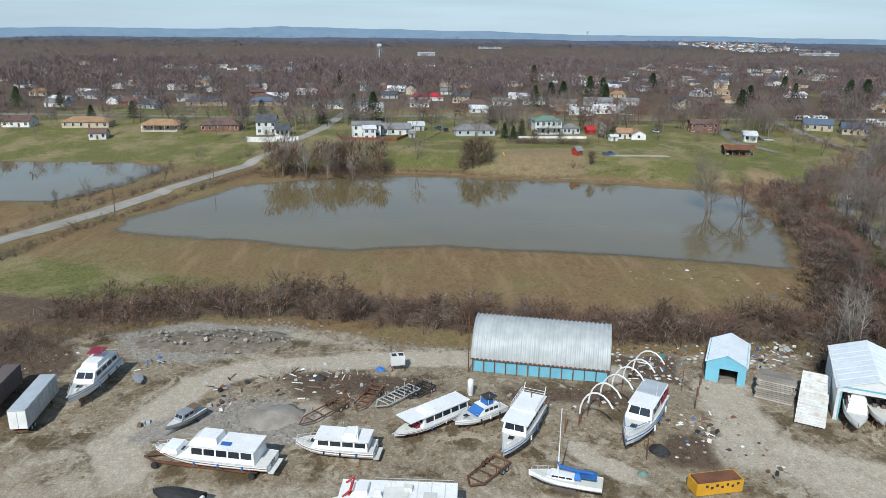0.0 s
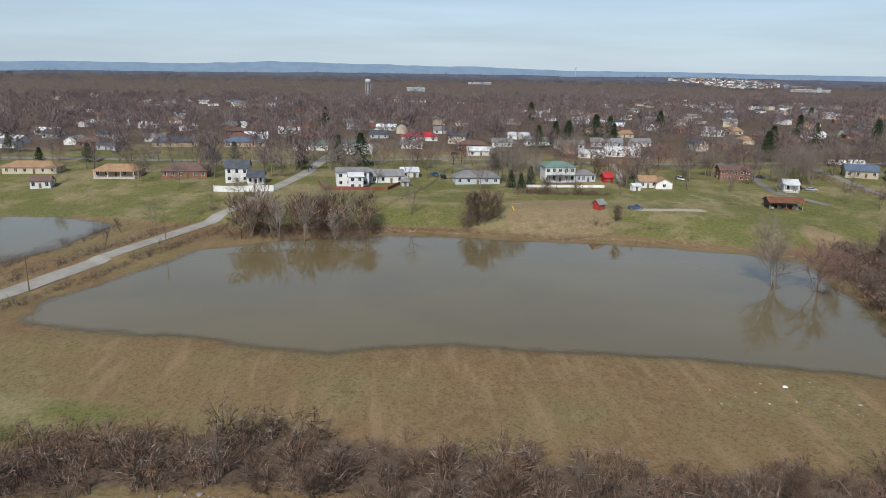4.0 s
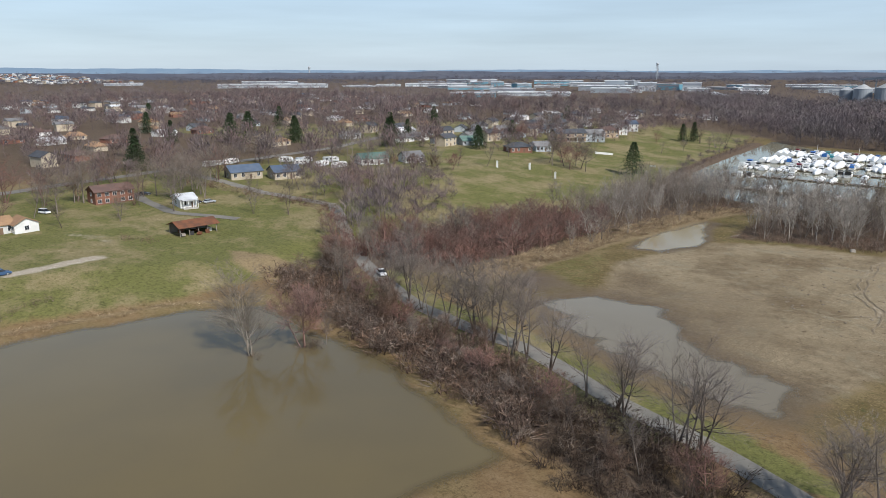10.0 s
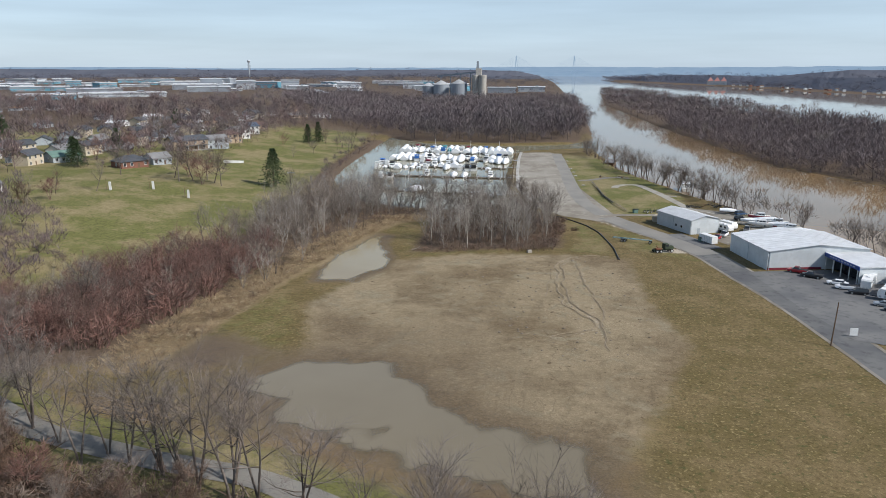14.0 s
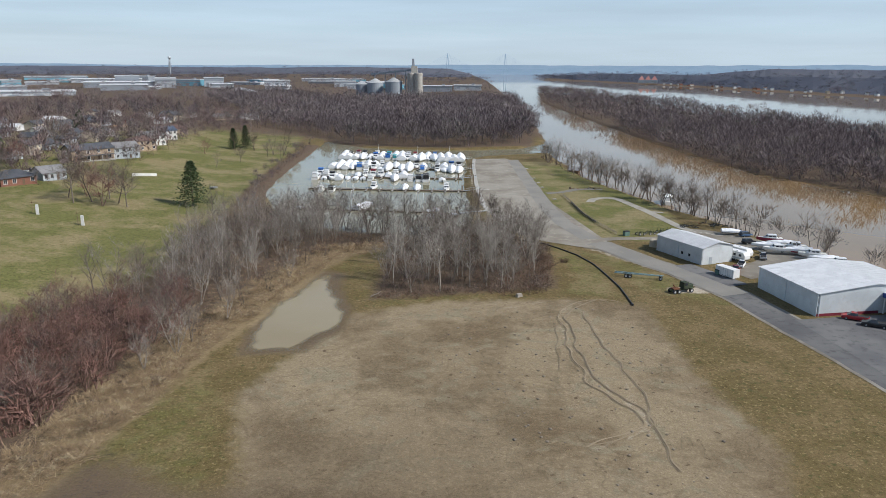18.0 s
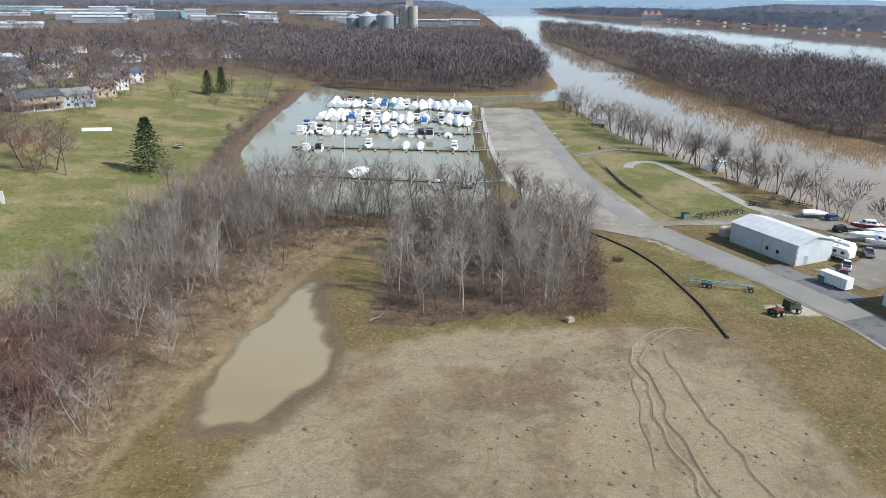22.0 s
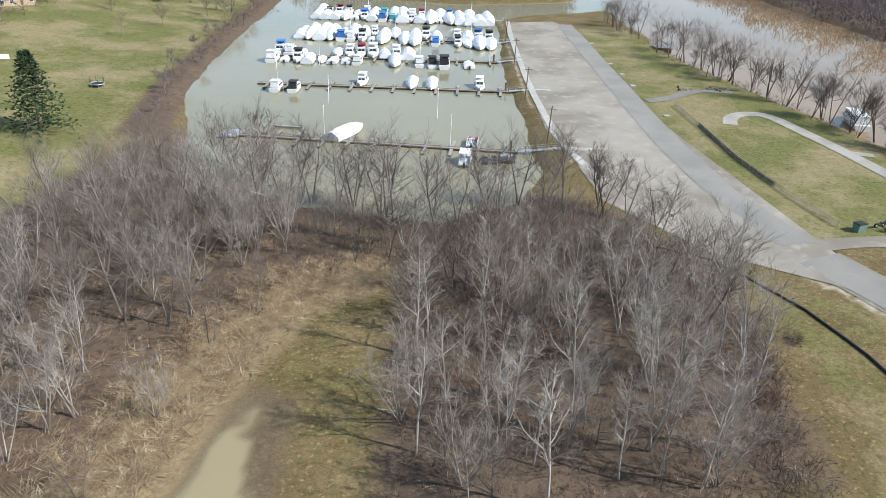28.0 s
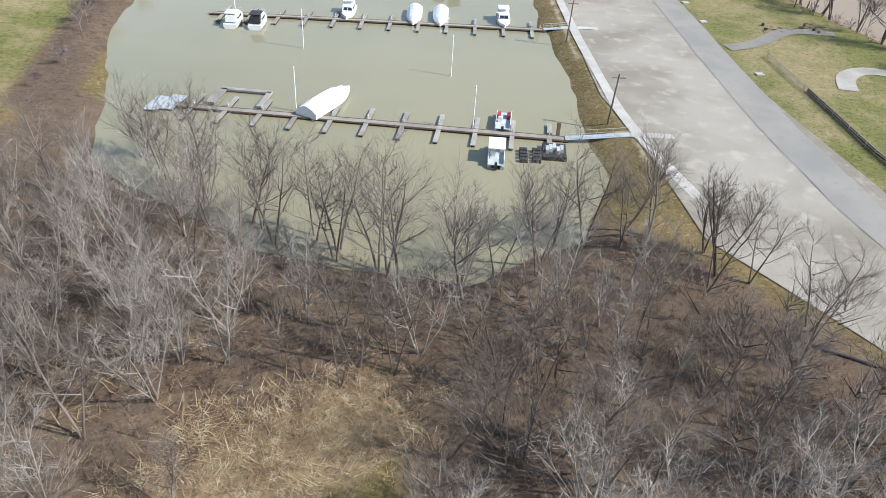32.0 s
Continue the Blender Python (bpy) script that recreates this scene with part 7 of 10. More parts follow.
def fit_out(b, L, W, H, mat, flat=False, seed=0):
    """Rub rail, stripe, foredeck hatches, anchor roller, aerial, fenders and an engine leg."""
    r = random.Random(seed)
    band(b, L, W, H, 0.93, 0.985, "siding_grey", flat, "rub_rail")
    band(b, L, W, H, 0.72, 0.80, mat, flat)
    zf = H * 1.1
    part("foredeck_hatch", Geo().box((L * 0.27, 0, zf + 0.06), (0.9, 0.9, 0.1)), M["glass"], b)
    part("foredeck_locker", Geo().box((L * 0.36, 0.2, zf + 0.1), (0.7, 0.5, 0.18)), M["deck"], b)
    part("anchor_roller", Geo().box((L * 0.5, 0, H * 1.14), (0.9, 0.3, 0.12)), M["steel"], b)
    part("aerial", Geo().tube([(-L * 0.1, W * 0.3, H + 1.5), (-L * 0.14, W * 0.3, H + 4.6)], [0.03, 0.015], 5), M["white"], b)
    for k in range(3):
        x = L * (-0.3 + 0.2 * k)
        part("fender", Geo().tube([(x, W * 0.5 + 0.1, H * 0.5), (x, W * 0.5 + 0.1, H * 0.86)], [0.13, 0.13], 7), M[r.choice(["blue_canvas", "white", "black"])], b)
    part("swim_platform", Geo().box((-L / 2 - 0.4, 0, H * 0.25), (0.8, W * 0.8, 0.1)), M["deck"], b)
    part("stern_door", Geo().box((-L / 2 - 0.03, 0, H * 0.7), (0.06, W * 0.3, H * 0.4)), M["glass"], b)


YB = "old boats laid up in the yard"
# flybridge yacht with a red canvas
b = boat_thing(placed((51.8, -133.4), (66.4, -134.2), 17, 0.7), 17, 4.6, 2.3, "white flybridge yacht with a dark red canvas top", YB, name="yacht")
cabin(b, -7, 3.2, 3.9, 2.35, 1.7, 1.6, 0.2, 4)
cabin(b, -5.5, 0.6, 3.2, 4.15, 0.8, 0.7, 0.1, 0, name="flybridge", roof=False)
part("canvas_top", Geo().box((-3.2, 0, 6.1), (3.0, 2.6, 0.14)), M["red_canvas"], b)
for x, y in ((-4.5, -1.1), (-4.5, 1.1), (-1.9, -1.1), (-1.9, 1.1)):
    part("pole", Geo().beam((x, y, 4.9), (x, y, 6.1), 0.05), M["steel"], b)
rail(b, 17, 4.6, 2.3, 1.5, 8.0)
stands(b, 17, 4.6, 0.7)
fit_out(b, 17, 4.6, 2.3, "siding_grey", seed=1)
part("aft_rail", Geo().beam((-7.6, -1.8, 4.3), (-7.6, 1.8, 4.3), 0.05).beam((-7.6, -1.8, 3.3), (-7.6, -1.8, 4.3), 0.05).beam((-7.6, 1.8, 3.3), (-7.6, 1.8, 4.3), 0.05), M["steel"], b)
part("tender", cover(3.0, 1.4, 0.5, 0.2, 9), M["alu"], thing("tender", on(56.5, -127.5, 30, -0.3), "upturned grey tender lying behind the yacht", "boat"))
# houseboat on a timber cradle
b = boat_thing(placed((82.4, -100.6), (79.1, -116.9), 18, 0.9), 18, 4.8, 1.5, "long white houseboat with a flat roof on a rusty trailer", YB, flat=True, name="houseboat")
cabin(b, -7.2, 4.6, 4.4, 1.5, 2.1, 2.4, 0.2, 5, over=0.3)
cabin(b, -1.5, 2.8, 3.0, 3.7, 0.9, 1.2, 0.2, 0, name="helm_station", roof=False)
part("hatch", Geo().box((-2.6, 1.0, 3.8), (1.5, 0.8, 0.12)), M["blue_canvas"], b, "blue canvas hatch cover")
rail(b, 18, 4.8, 1.5, 4.0, 8.6)
fit_out(b, 18, 4.8, 1.5, "rust", True, 2)
part("bow_cover", Geo().box((6.0, 0, 1.95), (2.6, 3.4, 0.6), 0, 0.8), M["tarp"], b)
part("trailer_frame", Geo().beam((-7, -1.2, -0.35), (9, -1.0, -0.35), 0.3).beam((-7, 1.2, -0.35), (9, 1.0, -0.35), 0.3).beam((9, -1.0, -0.35), (11, 0, -0.4), 0.2).beam((9, 1.0, -0.35), (11, 0, -0.4), 0.2), M["rust"], b)
for x, y in ((-6.5, -1.9), (-6.5, 1.9), (8.3, -1.9), (8.3, 1.9)):
    part("wheel", Geo().tube([(x, y - 0.2, -0.4), (x, y + 0.2, -0.4)], [0.5, 0.5], 10), M["black"], b)
# cabin houseboat with dark windows
b = boat_thing(placed((79.2, -87.3), (77.4, -98.4), 12.5, 0.6), 12.5, 4.2, 1.6, "white houseboat with a band of dark windows", YB, flat=True, name="houseboat")
cabin(b, -5.4, 3.4, 3.8, 1.6, 1.6, 0.9, 0.1, 4, over=0.3)
cabin(b, -3.6, -1.2, 2.4, 3.3, 0.8, 0.6, 0.1, 0, name="helm_station", roof=False)
part("antenna_arch", Geo().beam((-3.8, -1.5, 3.3), (-3.4, 0, 4.8), 0.14).beam((-3.8, 1.5, 3.3), (-3.4, 0, 4.8), 0.14), M["hull_white"], b)
part("ladder", Geo().beam((-5.5, 1.3, 1.3), (-5.3, 1.3, 3.3), 0.07).beam((-5.5, 1.8, 1.3), (-5.3, 1.8, 3.3), 0.07), M["steel"], b)
rail(b, 12.5, 4.2, 1.6, 2.5, 6.0)
stands(b, 12.5, 4.2, 0.6)
fit_out(b, 12.5, 4.2, 1.6, "rust", True, 3)
# long low houseboat
b = boat_thing(placed((66.7, -74.1), (75.3, -84.9), 17.5, 0.6), 17.5, 4.4, 1.2, "long white houseboat with a sun roof over its bow", YB, flat=True, name="houseboat")
cabin(b, -7.6, 3.6, 4.0, 1.2, 2.1, 0.4, 0.2, 5, over=0.4)
part("bow_canopy", Geo().box((4.8, 0, 3.4), (3.8, 4.3, 0.14)), M["hull_white"], b)
part("settee", Geo().box((4.2, 0, 1.6), (0.8, 2.4, 0.8)), M["red_canvas"], b)
cabin(b, 0.2, 3.0, 2.6, 3.4, 0.7, 0.8, 0.1, 0, name="helm_station", roof=False)
stands(b, 17.5, 4.4, 0.6)
fit_out(b, 17.5, 4.4, 1.2, "red_canvas", True, 4)
# express cruiser with blue canvas
b = boat_thing(placed((67.6, -68.7), (72.9, -76.1), 11.5, 0.7), 11.5, 3.9, 1.9, "white express cruiser with a blue canvas screen", YB)
cabin(b, -3.8, 1.4, 3.2, 1.9, 1.2, 1.5, 0.2, 3)
part("screen_cover", Geo().add([(1.5, -1.5, 2.0), (1.5, 1.5, 2.0), (-0.1, 1.4, 3.1), (-0.1, -1.4, 3.1), (1.7, -1.5, 2.0), (1.7, 1.5, 2.0), (0.1, 1.4, 3.14), (0.1, -1.4, 3.14)], BOX_F), M["blue_canvas"], b)
part("seat_cover", Geo().box((-1.9, 0, 3.6), (1.6, 2.0, 0.8), 0, 0.85), M["blue_canvas"], b)
part("bimini", Geo().box((-2.4, 0, 4.5), (2.4, 2.4, 0.12)), M["black"], b, "black canvas top")
part("bimini_frame", Geo().beam((-3.4, -1.2, 3.1), (-3.4, -1.2, 4.5), 0.05).beam((-3.4, 1.2, 3.1), (-3.4, 1.2, 4.5), 0.05).beam((-1.3, -1.2, 3.1), (-1.3, -1.2, 4.5), 0.05).beam((-1.3, 1.2, 3.1), (-1.3, 1.2, 4.5), 0.05), M["steel"], b)
rail(b, 11.5, 3.9, 1.9, 1.5, 5.3)
stands(b, 11.5, 3.9, 0.7)
fit_out(b, 11.5, 3.9, 1.9, "siding_grey", seed=5)
# trawler
b = boat_thing(placed((68.6, -63.8), (82.0, -70.2), 17.5, 0.9), 17.5, 4.9, 2.2, "tall white trawler with a railed upper deck", YB, name="yacht")
cabin(b, -7.6, 3.4, 4.2, 2.2, 2.0, 0.5, 0.1, 6, over=0.45)
part("upper_deck", Geo().box((-4.4, 0, 4.42), (6.4, 4.4, 0.16)), M["hull_white"], b)
g = Geo()
for s in (-1, 1):
    for k in range(6):
        g.beam((-7.4 + 1.25 * k, s * 2.1, 4.4), (-7.4 + 1.25 * k, s * 2.1, 5.4), 0.06)
    for z in (4.9, 5.4):
        g.beam((-7.4, s * 2.1, z), (-1.15, s * 2.1, z), 0.06)
for z in (4.9, 5.4):
    g.beam((-7.4, -2.1, z), (-7.4, 2.1, z), 0.06)
part("upper_rail", g, M["hull_white"], b)
part("mast", Geo().tube([(-6, 0, 4.4), (-6.2, 0, 7.4)], [0.1, 0.05], 6), M["wood_brown"], b)
for y in (-1.9, 1.9):
    part("davit", Geo().beam((-7.6, y, 4.4), (-8.6, y, 5.8), 0.1), M["hull_white"], b)
rail(b, 17.5, 4.9, 2.2, 3.0, 8.2)
stands(b, 17.5, 4.9, 0.9)
fit_out(b, 17.5, 4.9, 2.2, "blue_canvas", seed=6)
# sailing boat
b = boat_thing(placed((88.7, -58.4), (85.8, -67.3), 11.5, 1.3), 11.5, 3.3, 1.5, "white sailing boat with a blue sail cover", YB, name="sailboat")
cabin(b, -1.5, 3.0, 2.0, 1.5, 0.6, 0.8, 0.1, 3, roof=False, front=False)
part("mast", Geo().tube([(1.2, 0, 1.4), (1.2, 0, 13.2)], [0.11, 0.07], 8), M["white"], b)
part("spreader", Geo().beam((1.2, -0.9, 8.2), (1.2, 0.9, 8.2), 0.07), M["steel"], b)
part("boom", Geo().tube([(1.1, 0, 2.9), (-4.2, 0, 2.8)], [0.07, 0.06], 6), M["steel"], b)
part("sail_cover", Geo().tube([(1.3, 0, 4.0), (0.9, 0, 3.2), (-1.2, 0, 2.95), (-4.3, 0, 2.85)], [0.16, 0.36, 0.3, 0.2], 8), M["blue_canvas"], b)
part("spray_hood", Geo().box((-1.9, 0, 2.3), (1.1, 1.9, 0.9), 0, 0.7), M["blue_canvas"], b)
part("cockpit_cover", Geo().box((-3.6, 0, 2.5), (2.4, 2.2, 0.12)), M["blue_canvas"], b)
part("keel", Geo().box((0, 0, -0.5), (3.2, 0.25, 1.4), 0, 1.2), M["hull_keel"], b)
for s in (-1, 1):
    part("shroud", Geo().beam((0.9, s * 1.4, 1.5), (1.2, 0, 12.8), 0.025), M["steel"], b)
    part("stand", Geo().beam((-2.5, s * 1.8, -1.4), (-2.2, s * 1.1, 0.5), 0.09), M["rust"], b)
rail(b, 11.5, 3.3, 1.5, 2.0, 5.3)
# cabin cruiser with plastic hoops
b = boat_thing(placed((66.3, -44.6), (79.8, -53.0), 16.5, 0.9), 16.5, 4.7, 2.4, "white cabin cruiser with a dark red side screen", YB, name="yacht")
cabin(b, -7.6, 2.2, 4.0, 2.4, 2.0, 1.0, 0.1, 4, over=0.2)
part("aft_curtain", Geo().box((-5.4, 2.05, 3.6), (4.2, 0.08, 1.0)), M["red_canvas"], b)
part("aft_top", Geo().box((-5.2, 0, 4.62), (4.8, 3.6, 0.1)), M["siding_grey"], b)
rail(b, 16.5, 4.7, 2.4, 1.5, 7.8)
stands(b, 16.5, 4.7, 0.9)
fit_out(b, 16.5, 4.7, 2.4, "blue_canvas", seed=7)
part("bow_fence", Geo().tube([(3.0, -1.9, 3.3), (7.2, -0.6, 3.9), (7.2, 0.6, 3.9), (3.0, 1.9, 3.3)], [0.05] * 4, 5), M["blue_canvas"], b)
for k, (x, y) in enumerate(((72.5, -58), (69.5, -56), (66.8, -53.5), (64.2, -51), (61.6, -48.5), (58.6, -46))):
    ob = thing("hoop", pose(x + 1.2, y + 2.6, ground_z(x, y), 0, 0, 38), "white plastic pipe hoop of a boat shelter", "hoop", "hoops of the boat shelter")
    pts = [(math.cos(a) * 3.4, 0, 2.2 + math.sin(a) * 4.6) for a in np.linspace(math.pi, 0.25 * math.pi, 9)]
    part("pipe", Geo().tube(pts, [0.13] * 9, 6), M["white"], ob)
    part("post", Geo().beam((-3.4, 0, -0.2), (-3.4, 0, 2.3), 0.1), M["rust"], ob)
# foreground houseboat, flat roof
b = boat_thing(placed((92.8, -76.2), (91.4, -93.4), 20, 0.8), 20, 5.2, 1.5, "broad white houseboat with a wide flat roof", YB, flat=True, name="houseboat")
cabin(b, -9, 7.2, 5.0, 1.5, 2.2, 0.5, 0.1, 6, over=0.3)
part("roof_hatch", Geo().box((-0.8, 0.4, 3.85), (3.6, 2.6, 0.12)), M["deck"], b)
cabin(b, 3.0, 5.6, 2.6, 3.8, 0.7, 0.9, 0.1, 0, name="helm_station", roof=False)
part("trim", Geo().box((5.5, 0, 4.0), (0.3, 2.7, 0.35)), M["red_paint"], b)
part("tail_fin", Geo().box((1.6, 1.8, 4.5), (1.4, 0.2, 1.5), 20, 0.5), M["hull_white"], b)
part("roof_boxes", Geo().box((-2.4, -0.6, 4.05), (1.2, 1.0, 0.5)).box((-5.5, 0.9, 3.95), (1.8, 1.2, 0.3)), M["deck"], b)
stands(b, 20, 5.2, 0.8)
fit_out(b, 20, 5.2, 1.5, "rust", True, 8)
for k in range(5):
    part("roof_rib", Geo().box((-7.5 + 1.9 * k, 0, 3.84), (0.12, 5.0, 0.08)), M["deck"], b)
for y in (-2.3, 2.3):
    part("roof_rail", Geo().beam((-8.6, y, 4.3), (2.4, y, 4.3), 0.06), M["steel"], b)
part("sign_arch", Geo().tube([(6.4, -1.6, 3.8), (5.2, -1.5, 4.9), (5.2, 1.5, 4.9), (6.4, 1.6, 3.8)], [0.14] * 4, 6), M["red_paint"], b)
# aluminium cabin boat on a trailer
b = boat_thing(placed((66.8, -114.2), (72.8, -117.7), 9.5, 0.6), 9.5, 2.9, 1.4, "small grey aluminium cabin boat on a trailer", YB, "alu")
cabin(b, -1.8, 1.8, 2.3, 1.4, 1.1, 0.7, 0.1, 2, mat="alu")
part("canopy", Geo().box((-2.6, 0, 2.6), (2.0, 2.3, 0.1)), M["wood_brown"], b)
part("trailer_frame", Geo().beam((-4, -0.8, -0.15), (5.5, 0, -0.1), 0.14).beam((-4, 0.8, -0.15), (5.5, 0, -0.1), 0.14), M["alu"], b)
for y in (-1.2, 1.2):
    part("wheel", Geo().tube([(-2, y - 0.12, -0.2), (-2, y + 0.12, -0.2)], [0.36, 0.36], 10), M["black"], b)
# a dark tender close to the lower edge
b = boat_thing(between((90, -108), (88, -114), 0.5), 6.5, 2.4, 1.1, "small dark runabout under a black cover", YB, "hull_keel")
part("cover", cover(6.5, 2.4, 1.1, 0.8, 3), M["black"], b)
part("engine", Geo().box((-3.5, 0, 0.9), (0.6, 0.6, 1.1), 0, 0.8), M["white"], b)

# ---- boatyard buildings ----
M["hut_steel"] = surf("weathered_zinc_sheet", (0.42, 0.44, 0.44), (0.35, 0.37, 0.37), 0.55, 0.15, big=0.5, fine=0.8, dirt=(0.33, 0.33, 0.31), worn=0.35, bump=0.03)
hut = thing("arched_hut", pose(49.4, -59.6, ground_z(49.4, -59.6), 0, 0, -13), "long arched shed of corrugated steel on blue walls", "shed")
prof = [(math.cos(a) * 6.0, 2.3 + math.sin(a) * 5.6) for a in np.linspace(0, math.pi, 25)]
rings = []
n = 124
for i in range(n + 1):
    y = -11.7 + 23.4 * i / n
    k = 1 + 0.028 * math.cos(i * math.tau / 4)
    rings.append([(x * k, y, 2.3 + (z - 2.3) * k) for x, z in prof])
part("roof", Geo().loft(rings, cap=False, close=False), M["hut_steel"], hut, "pale corrugated steel arch", True)
for s in (-1, 1):
    y = s * 11.5
    part("end_wall", Geo().add([(x * 0.97, y, z) for x, z in prof] + [(x * 0.97, y - s * 0.15, z) for x, z in prof] + [(5.8, y, 0), (-5.8, y, 0), (5.8, y - s * 0.15, 0), (-5.8, y - s * 0.15, 0)], [tuple(range(25)) + (51, 50), tuple(range(49, 24, -1)) + (52, 53)]), M["blue_paint"], hut)
for s in (-1, 1):
    part("side_wall", Geo().box((s * 5.6, 0, 1.05), (0.15, 23, 2.3)), M["blue_paint"], hut, "faded sky-blue boards")
    for k in range(13):
        part("post", Geo().box((s * 6.0, -11.4 + 1.9 * k, 1.1), (0.18, 0.18, 2.5)), M["rust"], hut)
    part("beam", Geo().box((s * 6.0, 0, 2.34), (0.22, 23.6, 0.22)), M["rust"], hut)
part("corner_pole", Geo().tube([(6.1, -12.1, -0.3), (6.0, -12.1, 10.6)], [0.12, 0.07], 6), M["rust"], hut)

M["panel_white"] = surf("rust_stained_white_sheet", (0.66, 0.66, 0.64), (0.58, 0.56, 0.52), 0.6, big=0.6, fine=0.9, dirt=(0.33, 0.22, 0.15), worn=0.55, bump=0.05)
M["roof_frost"] = surf("pale_blue_metal_roof", (0.74, 0.77, 0.80), (0.68, 0.72, 0.755), 0.5, fine=1.2, dirt=(0.45, 0.42, 0.4), worn=0.35, bump=0)


def gable_shed(m, w, d, h, rise, label, wall, opening):
    """A shed facing +x with its ridge along x, and a real opening in its front."""
    ob = thing("boat_shed", m, label, "shed", "metal sheds of the yard")
    t = 0.15
    for s in (-1, 1):
        part("side_wall", Geo().box((0, s * w / 2, h / 2), (d, t, h + 0.3)), M[wall], ob)
    back = [(-d / 2, -w / 2, -0.1), (-d / 2, w / 2, -0.1), (-d / 2, w / 2, h), (-d / 2, 0, h + rise), (-d / 2, -w / 2, h)]
    part("back_wall", Geo().add(back + [(x + t, y, z) for x, y, z in back], [(0, 1, 2, 3, 4), (9, 8, 7, 6, 5), (0, 5, 6, 1), (1, 6, 7, 2), (2, 7, 8, 3), (3, 8, 9, 4), (4, 9, 5, 0)]), M[wall], ob)
    y0, y1, oh = opening
    x = d / 2
    fr = Geo()
    fr.box((x, (-w / 2 + y0) / 2, h / 2), (t, y0 + w / 2, h)).box((x, (y1 + w / 2) / 2, h / 2), (t, w / 2 - y1, h)).box((x, (y0 + y1) / 2, (oh + h) / 2), (t, y1 - y0, h - oh))
    tri = [(x - t / 2, -w / 2, h), (x - t / 2, w / 2, h), (x - t / 2, 0, h + rise)]
    fr.add(tri + [(a + t, b_, c) for a, b_, c in tri], [(0, 2, 1), (3, 4, 5), (0, 1, 4, 3), (1, 2, 5, 4), (2, 0, 3, 5)])
    part("front_wall", fr, M[wall], ob)
    for s in (-1, 1):
        a = [(-d / 2 - 0.3, s * (w / 2 + 0.35), h - rise * 0.35 / (w / 2)), (d / 2 + 0.3, s * (w / 2 + 0.35), h - rise * 0.35 / (w / 2)), (d / 2 + 0.3, 0, h + rise), (-d / 2 - 0.3, 0, h + rise)]
        rf = part("roof", Geo().add(a + [(p, q, z + 0.12) for p, q, z in a], BOX_F), M["roof_frost"], ob, "pale blue-white metal roof")
        for k in range(1, 8):
            f = -d / 2 + d * k / 8
            part("seam", Geo().beam((f, s * (w / 2 + 0.3), h - rise * 0.3 / (w / 2) + 0.15), (f, 0.02 * s, h + rise + 0.13), 0.03), M["roof_frost"], rf)
    return ob


ob = gable_shed(pose(53.0, -27.6, ground_z(52, -29), 0, 0, -26), 6.2, 10.0, 3.6, 1.5, "small pale blue metal shed with an open front", "blue_paint", (-1.0, 1.9, 2.5))
part("rubble", Geo().box((4.5, 0.2, 0.4), (1.5, 2.8, 0.8), 15, 0.7), M["wood_grey"], ob)
ob = gable_shed(pose(64.7, -9.9, ground_z(66, -10), 0, 0, -25), 10.4, 16.0, 5.6, 1.9, "large white metal boat shed open to the yard", "siding_white", (-4.6, 4.6, 4.9))
part("trim", Geo().box((8.12, 0, 5.7), (0.12, 10.5, 0.2)), M["blue_paint"], ob)
part("gutter_post", Geo().beam((8.15, -4.7, 0), (8.15, -4.7, 4.9), 0.2), M["blue_paint"], ob)
b = boat_thing(pose(71.3, -15.7, ground_z(74, -15) + 0.9, 0, 0, -27), 10, 3.4, 1.7, "white sport-fishing boat standing in a shed doorway", YB)
cabin(b, -2.5, 1.6, 2.6, 1.7, 1.3, 0.9, 0.1, 2)
cabin(b, -2.2, 0.2, 2.0, 3.1, 0.6, 0.4, 0.1, 0, name="flybridge", roof=False)
stands(b, 10, 3.4, 0.9)
b = boat_thing(pose(70.6, -11.6, ground_z(73, -9) + 0.8, 0, 0, -22), 8.5, 2.9, 1.4, "white open runabout inside a shed", YB)
for k in range(4):
    part("seat", Geo().box((-1.5 + 0.9 * (k // 2), -0.6 + 1.2 * (k % 2), 1.7), (0.6, 0.6, 0.7)), M["hull_keel"], b)
stands(b, 8.5, 2.9, 0.8)

slab_ = thing("lean_to", pose(66.6, -19.6, ground_z(67, -20), 0, 0, -31), "rust-stained white ribbed metal lean-to beside a shed", "lean-to")
pan = [(6.2, -2.1, 0.25), (6.2, 2.1, 0.25), (-6.0, 2.1, 3.5), (-6.0, -2.1, 3.5)]
part("panel", Geo().add(pan + [(x, y, z + 0.16) for x, y, z in pan], BOX_F), M["panel_white"], slab_)
for k in range(17):
    x = 5.8 - 0.72 * k
    z = 0.25 + 3.25 * (6.2 - x) / 12.2
    part("rib", Geo().box((x, 0, z + 0.2), (0.14, 4.2, 0.09)), M["panel_white"], slab_)
for y in (-1.9, 0, 1.9):
    part("post", Geo().box((-5.8, y, 1.6), (0.2, 0.2, 3.5)), M["rust"], slab_)
M["wood_pale"] = surf("silvered_wood", (0.36, 0.33, 0.29), (0.28, 0.25, 0.215), 0.9, dirt=(0.12, 0.10, 0.08), worn=0.6, vary=0.35)
stack = thing("timber_stack", pose(62.5, -23.6, ground_z(63, -24), 0, 0, -32), "tall stack of weathered grey planks", "timber stack")
